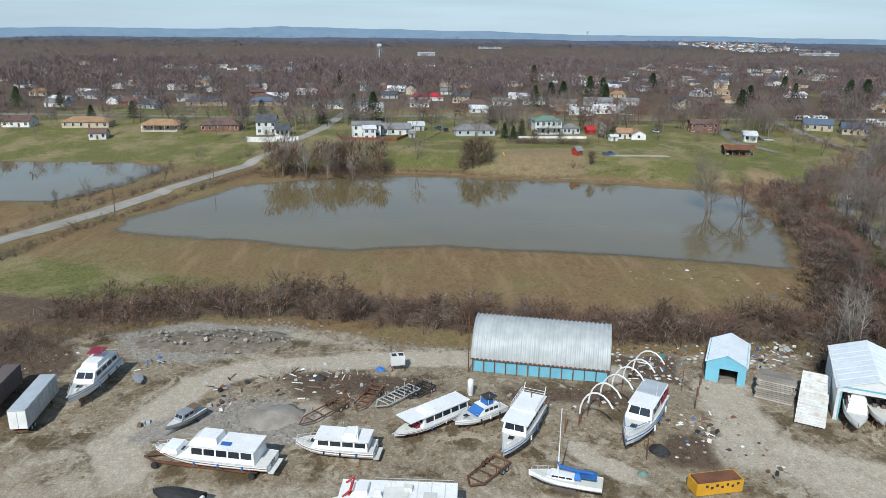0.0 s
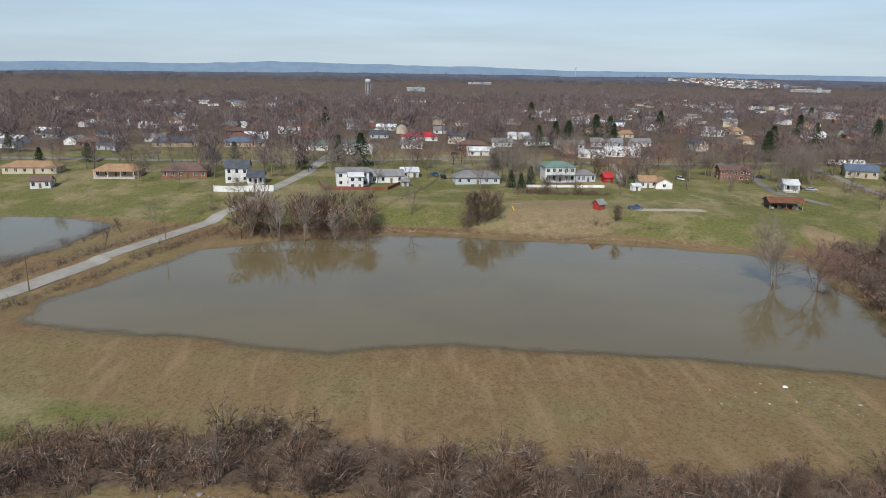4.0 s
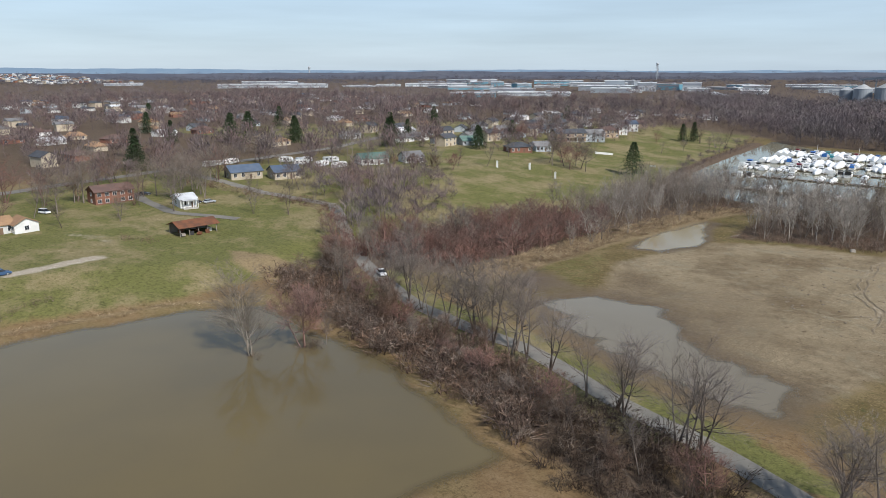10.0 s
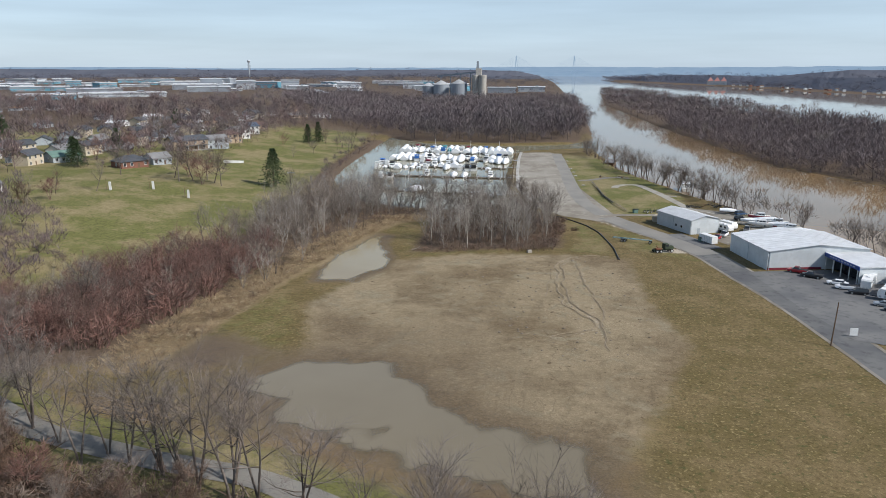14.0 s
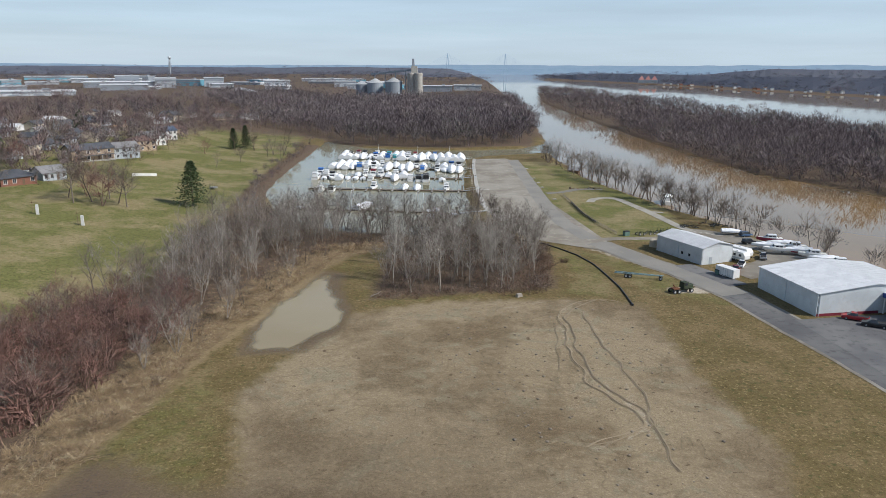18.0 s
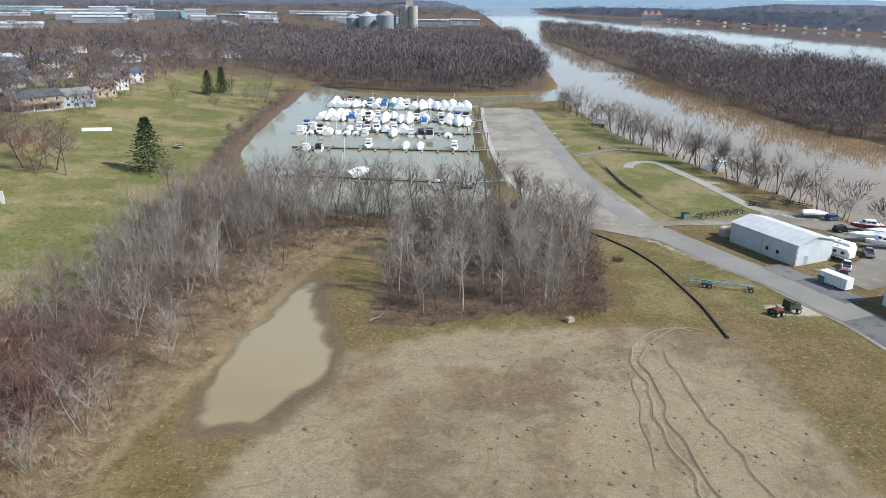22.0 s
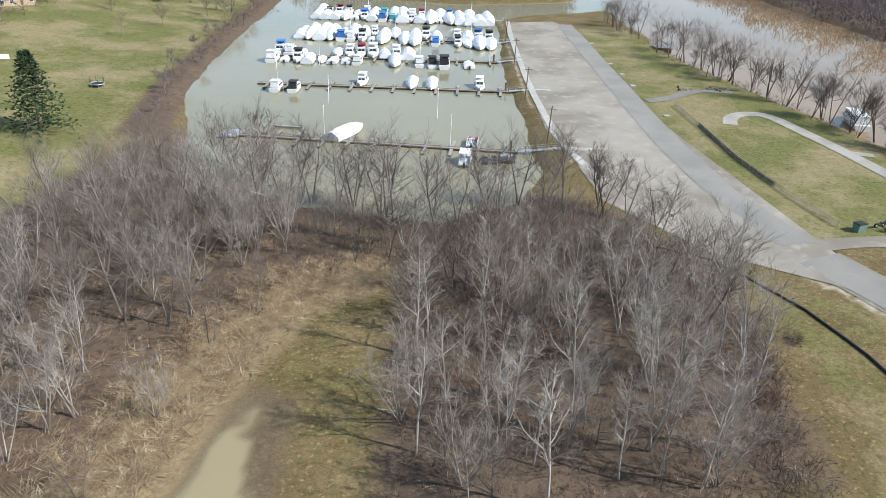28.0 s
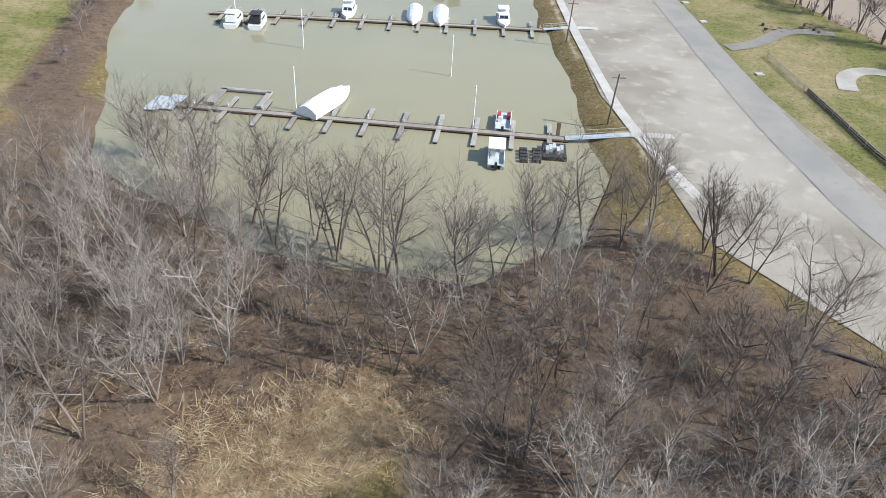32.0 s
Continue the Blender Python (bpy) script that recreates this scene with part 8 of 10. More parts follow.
for k in range(11):
    for j in range(3):
        part("plank", Geo().box((-1.2 + 1.25 * j, hr.uniform(-0.25, 0.25), 0.2 + 0.34 * k), (1.15, hr.uniform(5.0, 5.8), 0.28), hr.uniform(-2, 2)), M["wood_pale" if (k + j) % 4 else "wood_grey"], stack)

skip = thing("dumpster", pose(87.0, -43.3, ground_z(86, -44), 0, 0, 99), "yellow waste skip with rusty contents and dark lettering bars", "dumpster")
g = Geo()
for s in (-1, 1):
    g.box((0, s * 1.15, 1.0), (6.4, 0.12, 1.7)).box((s * 3.2, 0, 1.0), (0.12, 2.3, 1.7))
g.box((0, 0, 0.2), (6.4, 2.3, 0.15))
part("body", g, M["yellow_rust"], skip)
part("rubble", Geo().box((0, 0, 1.5), (6.1, 2.1, 0.9), 0, 0.96), M["rust"], skip)
for k in range(9):
    part("rib", Geo().box((-2.9 + 0.72 * k, 1.24, 1.0), (0.1, 0.08, 1.6)), M["yellow_rust"], skip)
    for s in (-1, 1):
        if 0 < k < 8:
            part("lettering_bar", Geo().box((-2.9 + 0.72 * k + 0.3, s * 1.225, 1.15 + 0.28 * (k % 2)), (0.36, 0.03, 0.34)), M["black"], skip)


def semi_trailer(m, mat, label, L=11.5):
    ob = thing("semi_trailer", m, label, "trailer", "old freight trailers")
    part("body", Geo().box((0, 0, 2.55), (L, 2.5, 2.9)), M[mat], ob)
    part("roof", Geo().box((0, 0, 4.03), (L - 0.1, 2.4, 0.08)), M["siding_grey" if mat != "hull_keel" else mat], ob)
    for s in (-1, 1):
        part("door", Geo().box((L / 2 + 0.03, s * 0.62, 2.5), (0.07, 1.18, 2.7)), M["siding_white"], ob)
        for k in range(9):
            part("rib", Geo().box((-L / 2 + 0.8 + k * (L - 1.4) / 8, s * 1.26, 2.55), (0.06, 0.05, 2.8)), M[mat], ob)
        for x in (L * 0.3, L * 0.39):
            wheel(ob, x, s * 1.0, 0.5, 0.4)
        part("leg", Geo().box((-L * 0.3, s * 0.9, 0.55), (0.15, 0.15, 1.2)), M["rust"], ob)
    part("bumper", Geo().box((L / 2 - 0.1, 0, 0.7), (0.12, 2.3, 0.15)), M["rust"], ob)
    return ob


semi_trailer(pose(66.8, -139.0, ground_z(65, -140), 0, 0, 5), "hut_steel", "grey freight trailer with pale doors")
semi_trailer(pose(63.2, -146.4, ground_z(63.2, -146.4), 0, 0, 5), "hull_keel", "dark freight trailer beside the brush")


def frame_trailer(a, b, w, label, rungs=5, mat="rust"):
    ob = thing("boat_trailer", between(a, b), label, "trailer", "empty boat trailers")
    L = math.dist(a, b)
    for s in (-1, 1):
        part("rail", Geo().beam((-L / 2, s * w / 2, 0.7), (L * 0.32, s * w / 2, 0.7), 0.16).beam((L * 0.32, s * w / 2, 0.7), (L / 2, 0, 0.65), 0.14), M[mat], ob)
        wheel(ob, -L * 0.2, s * (w / 2 + 0.25), 0.42, 0.28)
        wheel(ob, -L * 0.32, s * (w / 2 + 0.25), 0.42, 0.28)
    for k in range(rungs):
        x = -L / 2 + L * 0.8 * k / (rungs - 1)
        part("crossmember", Geo().beam((x, -w / 2, 0.66), (x, w / 2, 0.66), 0.13), M[mat], ob)
    for k in range(3):
        for s in (-1, 1):
            part("bunk_post", Geo().beam((-L * 0.35 + k * L * 0.25, s * w * 0.4, 0.7), (-L * 0.35 + k * L * 0.25, s * w * 0.4, 1.6), 0.09), M[mat], ob)
    return ob


frame_trailer((63, -92.5), (71, -99), 2.2, "long rusty boat trailer with an empty frame")
frame_trailer((59, -88), (67, -91), 2.0, "rusty empty boat trailer with long bunks", 6)
frame_trailer((59.5, -82), (66, -88), 2.6, "grey steel boat trailer frame", 9, "steel")
frame_trailer((58.5, -79.5), (63, -83), 2.4, "dark boat trailer among weeds", 6, "black")
frame_trailer((80.5, -70), (86.5, -75), 2.6, "rusty boat trailer with red hubs", 4)

tank = thing("gas_tank", on(61, -73, 0, 0), "upright white gas cylinder", "tank")
part("body", Geo().tube([(0, 0, 0.2), (0, 0, 0.35), (0, 0, 2.5), (0, 0, 2.75), (0, 0, 2.85)], [0.35, 0.5, 0.5, 0.35, 0.1], 12), M["white"], tank, smooth=True)
part("foot", Geo().tube([(0, 0, -0.1), (0, 0, 0.25)], [0.4, 0.4], 10), M["white"], tank)
boxy = thing("equipment_box", on(52, -85, 10, 0), "white metal box with two dark vents on legs", "equipment box")
part("body", Geo().box((0, 0, 2.0), (1.9, 2.4, 1.6)), M["siding_white"], boxy)
for s in (-1, 1):
    part("vent", Geo().box((0, s * 0.6, 2.83), (1.0, 0.8, 0.08)), M["black"], boxy)
    part("leg", Geo().beam((-0.7, s * 1.0, -0.1), (-0.7, s * 0.8, 1.3), 0.12).beam((0.9, s * 1.2, -0.1), (0.7, s * 0.8, 1.3), 0.12), M["rust"], boxy)


def heap_mesh(rx, ry, h, seed, n=22):
    g = Geo()
    rings = []
    for j in range(7):
        f = j / 6
        rad = 1 - f ** 1.3
        rings.append([(math.cos(math.tau * k / n) * rx * rad * (0.85 + 0.3 * float(vnoise(k * 3.1, j * 2.0, 2, seed))), math.sin(math.tau * k / n) * ry * rad * (0.85 + 0.3 * float(vnoise(k * 2.3, j * 1.7, 2, seed + 1))), -0.25 + h * f ** 0.9 + 0.25 * float(vnoise(k * 1.9, j * 3.3, 2, seed + 2))) for k in range(n)])
    return g.loft(rings)


ob = thing("gravel_heap", on(67.5, -103.5, 10), "spread heap of pale grey crushed stone", "gravel heap")
part("mound", heap_mesh(4.2, 5.2, 1.3, 4, 30), M["rubble"], ob, smooth=True)
ob = thing("rubble_heap", on(39.5, -121, 0, 0.3), "long bank of grey earth and broken concrete", "rubble heap")
part("mound", heap_mesh(7, 18, 1.2, 8, 40), M["soil"], ob, smooth=True)
for k in range(220):
    x, y = hr.gauss(0, 3.4), hr.uniform(-16, 16)
    s = 0.1 + 0.42 * hr.random() ** 4
    z = ground_z(39.5 + x, -121 + y) - ground_z(39.5, -121) + max(0, 1.6 * (1 - (x / 8) ** 2 - (y / 19) ** 2))
    part("slab", Geo().add([(p[0] * s, p[1] * s * 0.8, p[2] * s * 0.35) for p in ((-1, -0.8, -1), (1, -1, -0.8), (0.9, 1, -1), (-0.8, 0.9, -0.9), (-0.8, -0.7, 0.9), (0.9, -0.8, 1), (0.7, 0.9, 0.8), (-0.9, 0.7, 1))], BOX_F, pose(x, y, z, hr.uniform(-25, 25), hr.uniform(-25, 25), hr.uniform(0, 90))), M["rubble"], ob)


def junk(x, y, n, spread, seed, label, mats):
    """A scatter of broken boards, sheets and lumps lying on the ground."""
    r = random.Random(seed)
    ob = thing("scrap_pile", on(x, y, 0, 0), label, "scrap pile", "piles of scrap in the yard")
    for k in range(n):
        px, py = r.gauss(0, spread), r.gauss(0, spread)
        z = ground_z(x + px, y + py) - ground_z(x, y)
        k_ = r.random()
        s = (r.uniform(0.7, 2.4), r.uniform(0.1, 0.24), 0.1) if k_ < 0.5 else ((r.uniform(0.4, 1.1), r.uniform(0.3, 0.8), 0.06) if k_ < 0.75 else (r.uniform(0.3, 0.8), r.uniform(0.3, 0.7), r.uniform(0.25, 0.6)))
        part("scrap", Geo().add(Geo().box((0, 0, 0), s, 0, 0.85).v, BOX_F, pose(px, py, z + s[2] / 2 + 0.04, r.uniform(-9, 9), r.uniform(-9, 9), r.uniform(0, 180))), M[r.choice(mats)], ob)


MIX = ["wood_grey", "wood_brown", "white", "rust", "concrete", "siding_grey", "black"]
for i, (x, y, n, sp, lab) in enumerate(((52, -41, 26, 2.6, "untidy heap of scrap and boards beside the arched shed"), (47, -17, 34, 3.2, "untidy heap of sheet metal and scrap before the brush"), (50, -22, 20, 2.0, "broken panels and rusty scrap"), (64, -112, 12, 1.6, "pile of old wooden beams"), (72, -38, 22, 2.0, "litter of white scrap on bare earth"), (56, -103, 26, 3.6, "strewn boards and rubbish in weeds"), (56, -92, 22, 3.2, "rubbish strewn among dead weeds"), (58, -112, 16, 2.2, "old boards and blue sheets"), (44, -13, 26, 2.6, "tangle of scrap near the big shed"), (70, -146, 10, 1.6, "small pile of scrap metal"), (49, -128, 10, 1.4, "scrap beside the yacht's stern"), (70, -122, 5, 0.8, "stack of old brown timbers"), (84, -33, 8, 1.5, "bits of wood on the sandy drive"))):
    junk(x, y, n, sp, 70 + i, lab, MIX + (["blue_canvas"] if i % 3 == 1 else []) + (["white"] if i in (0, 4) else []))
for x, y, s, m_, lab in ((78, -47.5, 1.5, "black", "black tarpaulin over a small frame"), (55, -98, 1.1, "black", "black sheet lying in weeds"), (52, -88, 0.9, "blue_canvas", "crumpled blue tarpaulin among weeds"), (83.5, -51.5, 0.8, "roof_green", "round green plastic water tank"), (47, -37, 0.7, "teal_canvas", "turquoise plastic drum on bare earth")):
    ob = thing("tarpaulin" if "tank" not in lab and "drum" not in lab else "drum", on(x, y, x * 13, 0.05), lab, "tarpaulin" if "tank" not in lab and "drum" not in lab else "drum", "covers and drums in the yard")
    part("cover" if "tarp" in lab or "sheet" in lab else "body", heap_mesh(s, s * 1.2, s * 0.9, int(x), 12), M[m_], ob, smooth="tank" in lab)
for k, (x, y) in enumerate(((68, -62), (73, -60), (60, -38), (62, -36), (66, -38), (70, -57), (80, -50), (58, -34))):
    ob = thing("steel_post", on(x, y, 0, 0), "rusty steel post standing in the yard", "post", "rusty posts in the yard")
    part("post", Geo().tube([(0, 0, -0.2), (0.1, 0, 3.4 + 0.4 * (k % 3))], [0.09, 0.08], 6), M["rust"], ob)
thicket("dry_grass", np.concatenate([poly_points([(50, -108), (56, -76), (62, -78), (60, -104)], 0.9, 61), poly_points([(58, -68), (61, -44), (66, -50), (63, -68)], 1.1, 62), poly_points([(40, -150), (66, -138), (70, -150), (60, -160)], 1.0, 63), poly_points([(48, -44), (56, -44), (56, -38), (48, -34)], 1.0, 64), poly_points([(74, -46), (84, -50), (84, -40), (76, -38)], 1.4, 65)]), 0.35, 0.9, M["brush"], "dead brown weeds between laid-up boats", 66, category="weeds", wide=1.4)


def strew(name, pts, lo, hi, flat, material, label, seed, category):
    """Small broken pieces lying about, too many to count."""
    r_ = np.random.RandomState(seed)
    lump = [(-1, -0.7, -0.5), (1, -0.9, -0.5), (0.8, 0.9, -0.5), (-0.8, 0.7, -0.5), (-0.7, -0.5, 0.5), (0.8, -0.6, 0.45), (0.55, 0.75, 0.55), (-0.65, 0.5, 0.4)]
    pts = np.asarray(pts)
    z = np.array([ground_z(a_, b_) for a_, b_ in pts])
    s_ = lo + (hi - lo) * r_.rand(len(pts)) ** 3
    V, F = scatter(lump, BOX_F, np.column_stack([pts, z + s_ * flat * 0.4]), r_.uniform(0, 6.28, len(pts)), s_, s_ * flat)
    return tagged(new(name, solid(name, V, F, material)), label, category, kind="stuff")


RUB = [(36, -140), (30, -126), (33, -104), (42, -108), (48, -119), (49, -131)]
strew("rubble", poly_points(RUB, 0.55, 101, 0.6), 0.04, 0.22, 0.6, M["rubble"], "broken concrete and stones strewn on grey earth", 102, "rubble")
strew("rubble", poly_points([(31, -128), (34, -104), (40, -96), (46, -84), (44, -70), (40, -82), (34, -96), (28, -110)], 0.9, 103, 0.6), 0.06, 0.5, 0.6, M["rubble"], "stones lying along the brush's foot", 104, "rubble")
strew("litter", np.concatenate([poly_points([(50, -108), (55, -76), (63, -80), (62, -104)], 1.2, 105, 0.6), poly_points([(42, -46), (60, -46), (60, -34), (48, -8), (40, -14)], 0.95, 106, 0.6), poly_points([(66, -46), (80, -46), (80, -32), (68, -30)], 1.3, 107, 0.6), poly_points([(56, -70), (60, -46), (68, -48), (64, -70)], 1.4, 108, 0.6), poly_points([(44, -142), (60, -140), (60, -150), (46, -150)], 1.6, 109, 0.6)]), 0.05, 0.42, 0.4, M["shards"], "small rubbish strewn between boats and sheds", 110, "rubbish")
strew("gravel", poly_points([(61, -112), (62, -104), (66, -97), (75, -98), (77, -104), (72, -113)], 0.5, 111, 0.6), 0.04, 0.22, 0.7, M["rubble"], "crushed grey stone lying loose", 112, "gravel")

# ---- sheds by the river road ----
M["wall_metal"] = surf("pale_grey_metal_wall", (0.55, 0.58, 0.59), (0.49, 0.52, 0.53), 0.55, fine=1.0, dirt=(0.36, 0.34, 0.31), worn=0.25, bump=0)
M["fascia_blue"] = surf("blue_fascia", (0.02, 0.06, 0.24), (0.025, 0.07, 0.28), 0.5, worn=0.1)
M["pipe_black"] = surf("black_plastic_pipe", (0.018, 0.018, 0.02), (0.03, 0.03, 0.032), 0.5, worn=0.2)
M["army_green"] = surf("army_green_paint", (0.035, 0.05, 0.025), (0.05, 0.065, 0.035), 0.75, worn=0.3)
M["teal_steel"] = surf("faded_teal_steel", (0.17, 0.26, 0.27), (0.21, 0.31, 0.32), 0.7, worn=0.4)


def warehouse(origin, ux, w, d, h, rise, label, ridge="x"):
    """A low metal hall: its corner at origin, w long along ux and d deep to the right of it."""
    a = math.atan2(ux[1], ux[0])
    z = ground_z(*origin)
    ob = thing("warehouse", pose(origin[0], origin[1], z - 0.1, 0, 0, math.degrees(a)), label, "warehouse", "metal halls by the road")
    for c, s in (((w / 2, 0.08, h / 2), (w, 0.16, h)), ((w / 2, -d + 0.08, h / 2), (w, 0.16, h)), ((0.08, -d / 2, h / 2), (0.16, d - 0.33, h)), ((w - 0.08, -d / 2, h / 2), (0.16, d - 0.33, h))):
        part("wall", Geo().box(c, s), M["wall_metal"], ob)
    for x in (0.08, w - 0.08):
        tri = [(x - 0.08, 0.1, h), (x - 0.08, -d, h), (x - 0.08, -d / 2, h + rise)]
        part("gable", Geo().add(tri + [(p + 0.16, q, r_) for p, q, r_ in tri], [(0, 2, 1), (3, 4, 5), (0, 1, 4, 3), (1, 2, 5, 4), (2, 0, 3, 5)]), M["wall_metal"], ob)
    for s in (0, 1):
        y = 0.35 if s == 0 else -d - 0.35
        e = [(-0.35, y, h - 0.05), (w + 0.35, y, h - 0.05), (w + 0.35, -d / 2, h + rise + 0.05), (-0.35, -d / 2, h + rise + 0.05)]
        rf = part("roof", Geo().add(e + [(p, q, r_ + 0.14) for p, q, r_ in e], BOX_F), M["roof_white"], ob)
        for k in range(1, int(w / 2)):
            part("seam", Geo().beam((k * 2.0, y, h + 0.11), (k * 2.0, -d / 2, h + rise + 0.21), 0.05), M["roof_white"], rf)
    part("downpipe", Geo().box((w * 0.5, 0.22, h / 2), (0.12, 0.1, h)), M["siding_grey"], ob)
    return ob


b1 = warehouse((72, 214), (-8 / 19.2, 17.5 / 19.2), 19.2, 11.5, 5.0, 1.3, "white metal hall with a shallow gable roof")
part("door", Geo().box((-0.03, -3.2, 1.1), (0.06, 1.1, 2.2)), M["siding_grey"], b1)
part("window", Geo().box((5, 0.18, 2.0), (0.8, 0.06, 0.8)), M["glass"], b1)
part("window", Geo().box((8, 0.18, 2.0), (0.8, 0.06, 0.8)), M["glass"], b1)
b2 = warehouse((83.5, 170.5), (-4 / 22.8, 22.5 / 22.8), 22.8, 30, 5.6, 1.6, "large pale metal hall with a shallow white roof")
part("base_band", Geo().box((-0.05, -8, 0.35), (0.08, 16, 0.8)), M["red_canvas"], b2, "dark red base band")
part("downpipe", Geo().box((-0.07, -0.4, 2.8), (0.12, 0.15, 5.4)), M["siding_grey"], b2)
wing = thing("warehouse", b2.matrix_basis @ pose(-15.2, -17, 0), "showroom wing with a blue fascia and open front", "warehouse", "metal halls by the road")
part("roof", Geo().box((7.5, -6.5, 4.75), (15.6, 13.6, 0.3)), M["roof_white"], wing)
part("fascia", Geo().box((7.5, 0.35, 4.5), (15.6, 0.14, 1.1)), M["fascia_blue"], wing, "deep blue sign band")
for k in range(9):
    part("lettering_bar", Geo().box((2.0 + 1.3 * k, 0.44, 4.5), (0.8, 0.03, 0.34)), M["siding_grey"], wing)
part("back_wall", Geo().box((7.5, -13, 2.3), (15, 0.16, 4.6)), M["wall_metal"], wing)
part("end_wall", Geo().box((0.08, -6.5, 2.3), (0.16, 13, 4.6)), M["wall_metal"], wing)
part("window_wall", Geo().box((7.5, -2.6, 2.2), (14.6, 0.12, 4.4)), M["glass"], wing)
for k in range(5):
    part("post", Geo().box((0.4 + 3.55 * k, 0.2, 2.0), (0.22, 0.22, 4.2)), M["siding_white"], wing)

g = Geo()
apron = [(77.5, 168), (101, 172), (120, 150), (118, 128), (101, 108), (84, 116), (80.5, 135)]
bm = bmesh.new()
bm.faces.new([bm.verts.new((x, y, 0.0)) for x, y in apron])
bmesh.ops.triangulate(bm, faces=bm.faces[:])
bmesh.ops.subdivide_edges(bm, edges=bm.edges[:], cuts=11, use_grid_fill=True)
for v in bm.verts:
    v.co.z = ground_z(v.co.x, v.co.y) + 0.13
bmesh.ops.recalc_face_normals(bm, faces=bm.faces[:])
me = bpy.data.meshes.new("apron")
bm.to_mesh(me)
bm.free()
if me.polygons[0].normal.z < 0:
    me.flip_normals()
me.materials.append(M["asphalt_dark"])
tagged(new("pavement", me), "dark asphalt parking apron before the hall", "pavement", kind="structure")
strip("road", [(38, 448), (38.5, 379), (38.5, 331), (39, 296), (41, 268), (46, 245)], 6.5, M["asphalt_pale"], "pale worn road along the gravel lot", 0.17)
strip("pavement", [(66.5, 214), (71, 204), (75, 194)], 6.0, M["asphalt_dark"], "dark asphalt strip before the white hall", 0.16, "pavement")
strip("pavement", [(78, 206), (92, 212), (104, 226), (96, 246), (82, 256)], 13, M["gravel"], "gravel storage yard between the halls", 0.1, "pavement")
strip("path", [(58.5, 311), (60.5, 318), (66, 322), (71, 321), (76, 300), (79, 282), (82, 262), (86, 254), (98, 250)], 3.6, M["chalk"], "pale crushed-stone loop path on the lawn", 0.1, "path")
strip("path", [(46, 244), (56, 246), (70, 247), (84, 252)], 4.0, M["gravel"], "gravel spur leading to the path", 0.11, "path")
strip("path", [(77, 292), (83, 290)], 2.4, M["chalk"], "short pale side path", 0.12, "path")
strip("path", [(43, 332), (50, 334), (60, 344), (70, 342)], 3.4, M["asphalt"], "grey track with old beams beside it", 0.1, "path")

GRP = "cars parked before the hall"
for x, y, t, p, k in ((91, 168, 150, "car_red", "pickup"), (93, 163.5, 150, "car_black", "pickup"), (97, 157.5, 165, "car_white", "sedan"), (98, 153.5, 165, "car_white", "pickup"), (99, 149.5, 165, "car_black", "suv"), (101, 140, 160, "car_silver", "sedan"), (101.5, 136, 160, "car_black", "sedan"), (108, 137, 140, "car_black", "pickup"), (79, 207, 60, "car_red", "pickup"), (83, 213, 60, "car_white", "pickup"), (96, 240, 20, "car_black", "suv"), (99, 250, 20, "car_blue", "suv"), (93, 222, 70, "car_silver", "pickup")):
    c_ = {"car_blue": "blue", "car_black": "black", "car_silver": "silver", "car_red": "red", "car_white": "white"}[p]
    car(on(x, y, t, -0.14), p, c_ + (" pickup" if k == "pickup" else " car") + " parked on the hall's asphalt", k, GRP)
for x, y, t, L in ((104, 156, 60, 7), (107, 150, 55, 7), (106, 144, 150, 9), (112, 158, 60, 8), (116, 152, 60, 8), (119, 146, 60, 8), (113, 139, 70, 8), (84.5, 220, -60, 7), (87, 224, -60, 7), (108, 162, 60, 8), (123, 160, 60, 8)):
    camper(on(x, y, t, -0.12), L, "white camper trailer parked in the storage yard", "siding_grey", "campers by the hall")

wt = thing("cargo_trailer", on(75, 202.5, -65, 0), "white box trailer beside the hall", "trailer")
part("body", Geo().box((0, 0, 1.6), (6.4, 2.3, 2.3)), M["white"], wt)
for k in range(8):
    part("rib", Geo().box((-2.8 + 0.8 * k, -1.17, 1.6), (0.06, 0.05, 2.2)), M["siding_grey"], wt)
for x, y in ((-0.5, -1.05), (-0.5, 1.05), (0.5, -1.05), (0.5, 1.05)):
    wheel(wt, x, y)
tk = thing("storage_tank", on(64.5, 236, 0, 0), "squat beige storage tank on the grass", "tank")
part("body", Geo().tube([(0, 0, -0.1), (0, 0, 2.0), (0, 0, 2.3)], [1.6, 1.6, 1.1], 16), M["siding_tan"], tk)
for x, y, n_ in ((59, 250.5, "one"), (73.5, 204.5, "two")):
    ob = thing("waste_bin", on(x, y, 20, 0), "dark green waste container with a lid", "waste bin", "green waste bins")
    part("body", Geo().box((0, 0, 0.75), (1.7, 1.3, 1.5), 0, 1.08), M["roof_green"], ob)
    part("lid", Geo().box((0, 0, 1.56), (1.95, 1.5, 0.12)), M["black"], ob)
for k in range(4):
    ob = thing("boat_dolly", on(64 + 3.9 * k, 251.5 + 1.6 * k, 25, 0), "dark steel boat dolly on the grass edge", "dolly", "row of boat dollies")
    for s in (-1, 1):
        part("frame", Geo().beam((-1.4, s * 0.8, 0.9), (1.4, s * 0.8, 0.9), 0.14), M["army_green"], ob)
        wheel(ob, -0.9, s * 1.0, 0.42)
        wheel(ob, 0.9, s * 1.0, 0.42)
    for x in (-1.2, 0, 1.2):
        part("crossbar", Geo().beam((x, -0.8, 0.9), (x, 0.8, 0.9), 0.14).beam((x, 0, 0.9), (x, 0.3, 1.7), 0.1), M["army_green"], ob)
frame_trailer((82, 266), (87, 261), 2.2, "dark boat trailer beside the path", 5, "black")
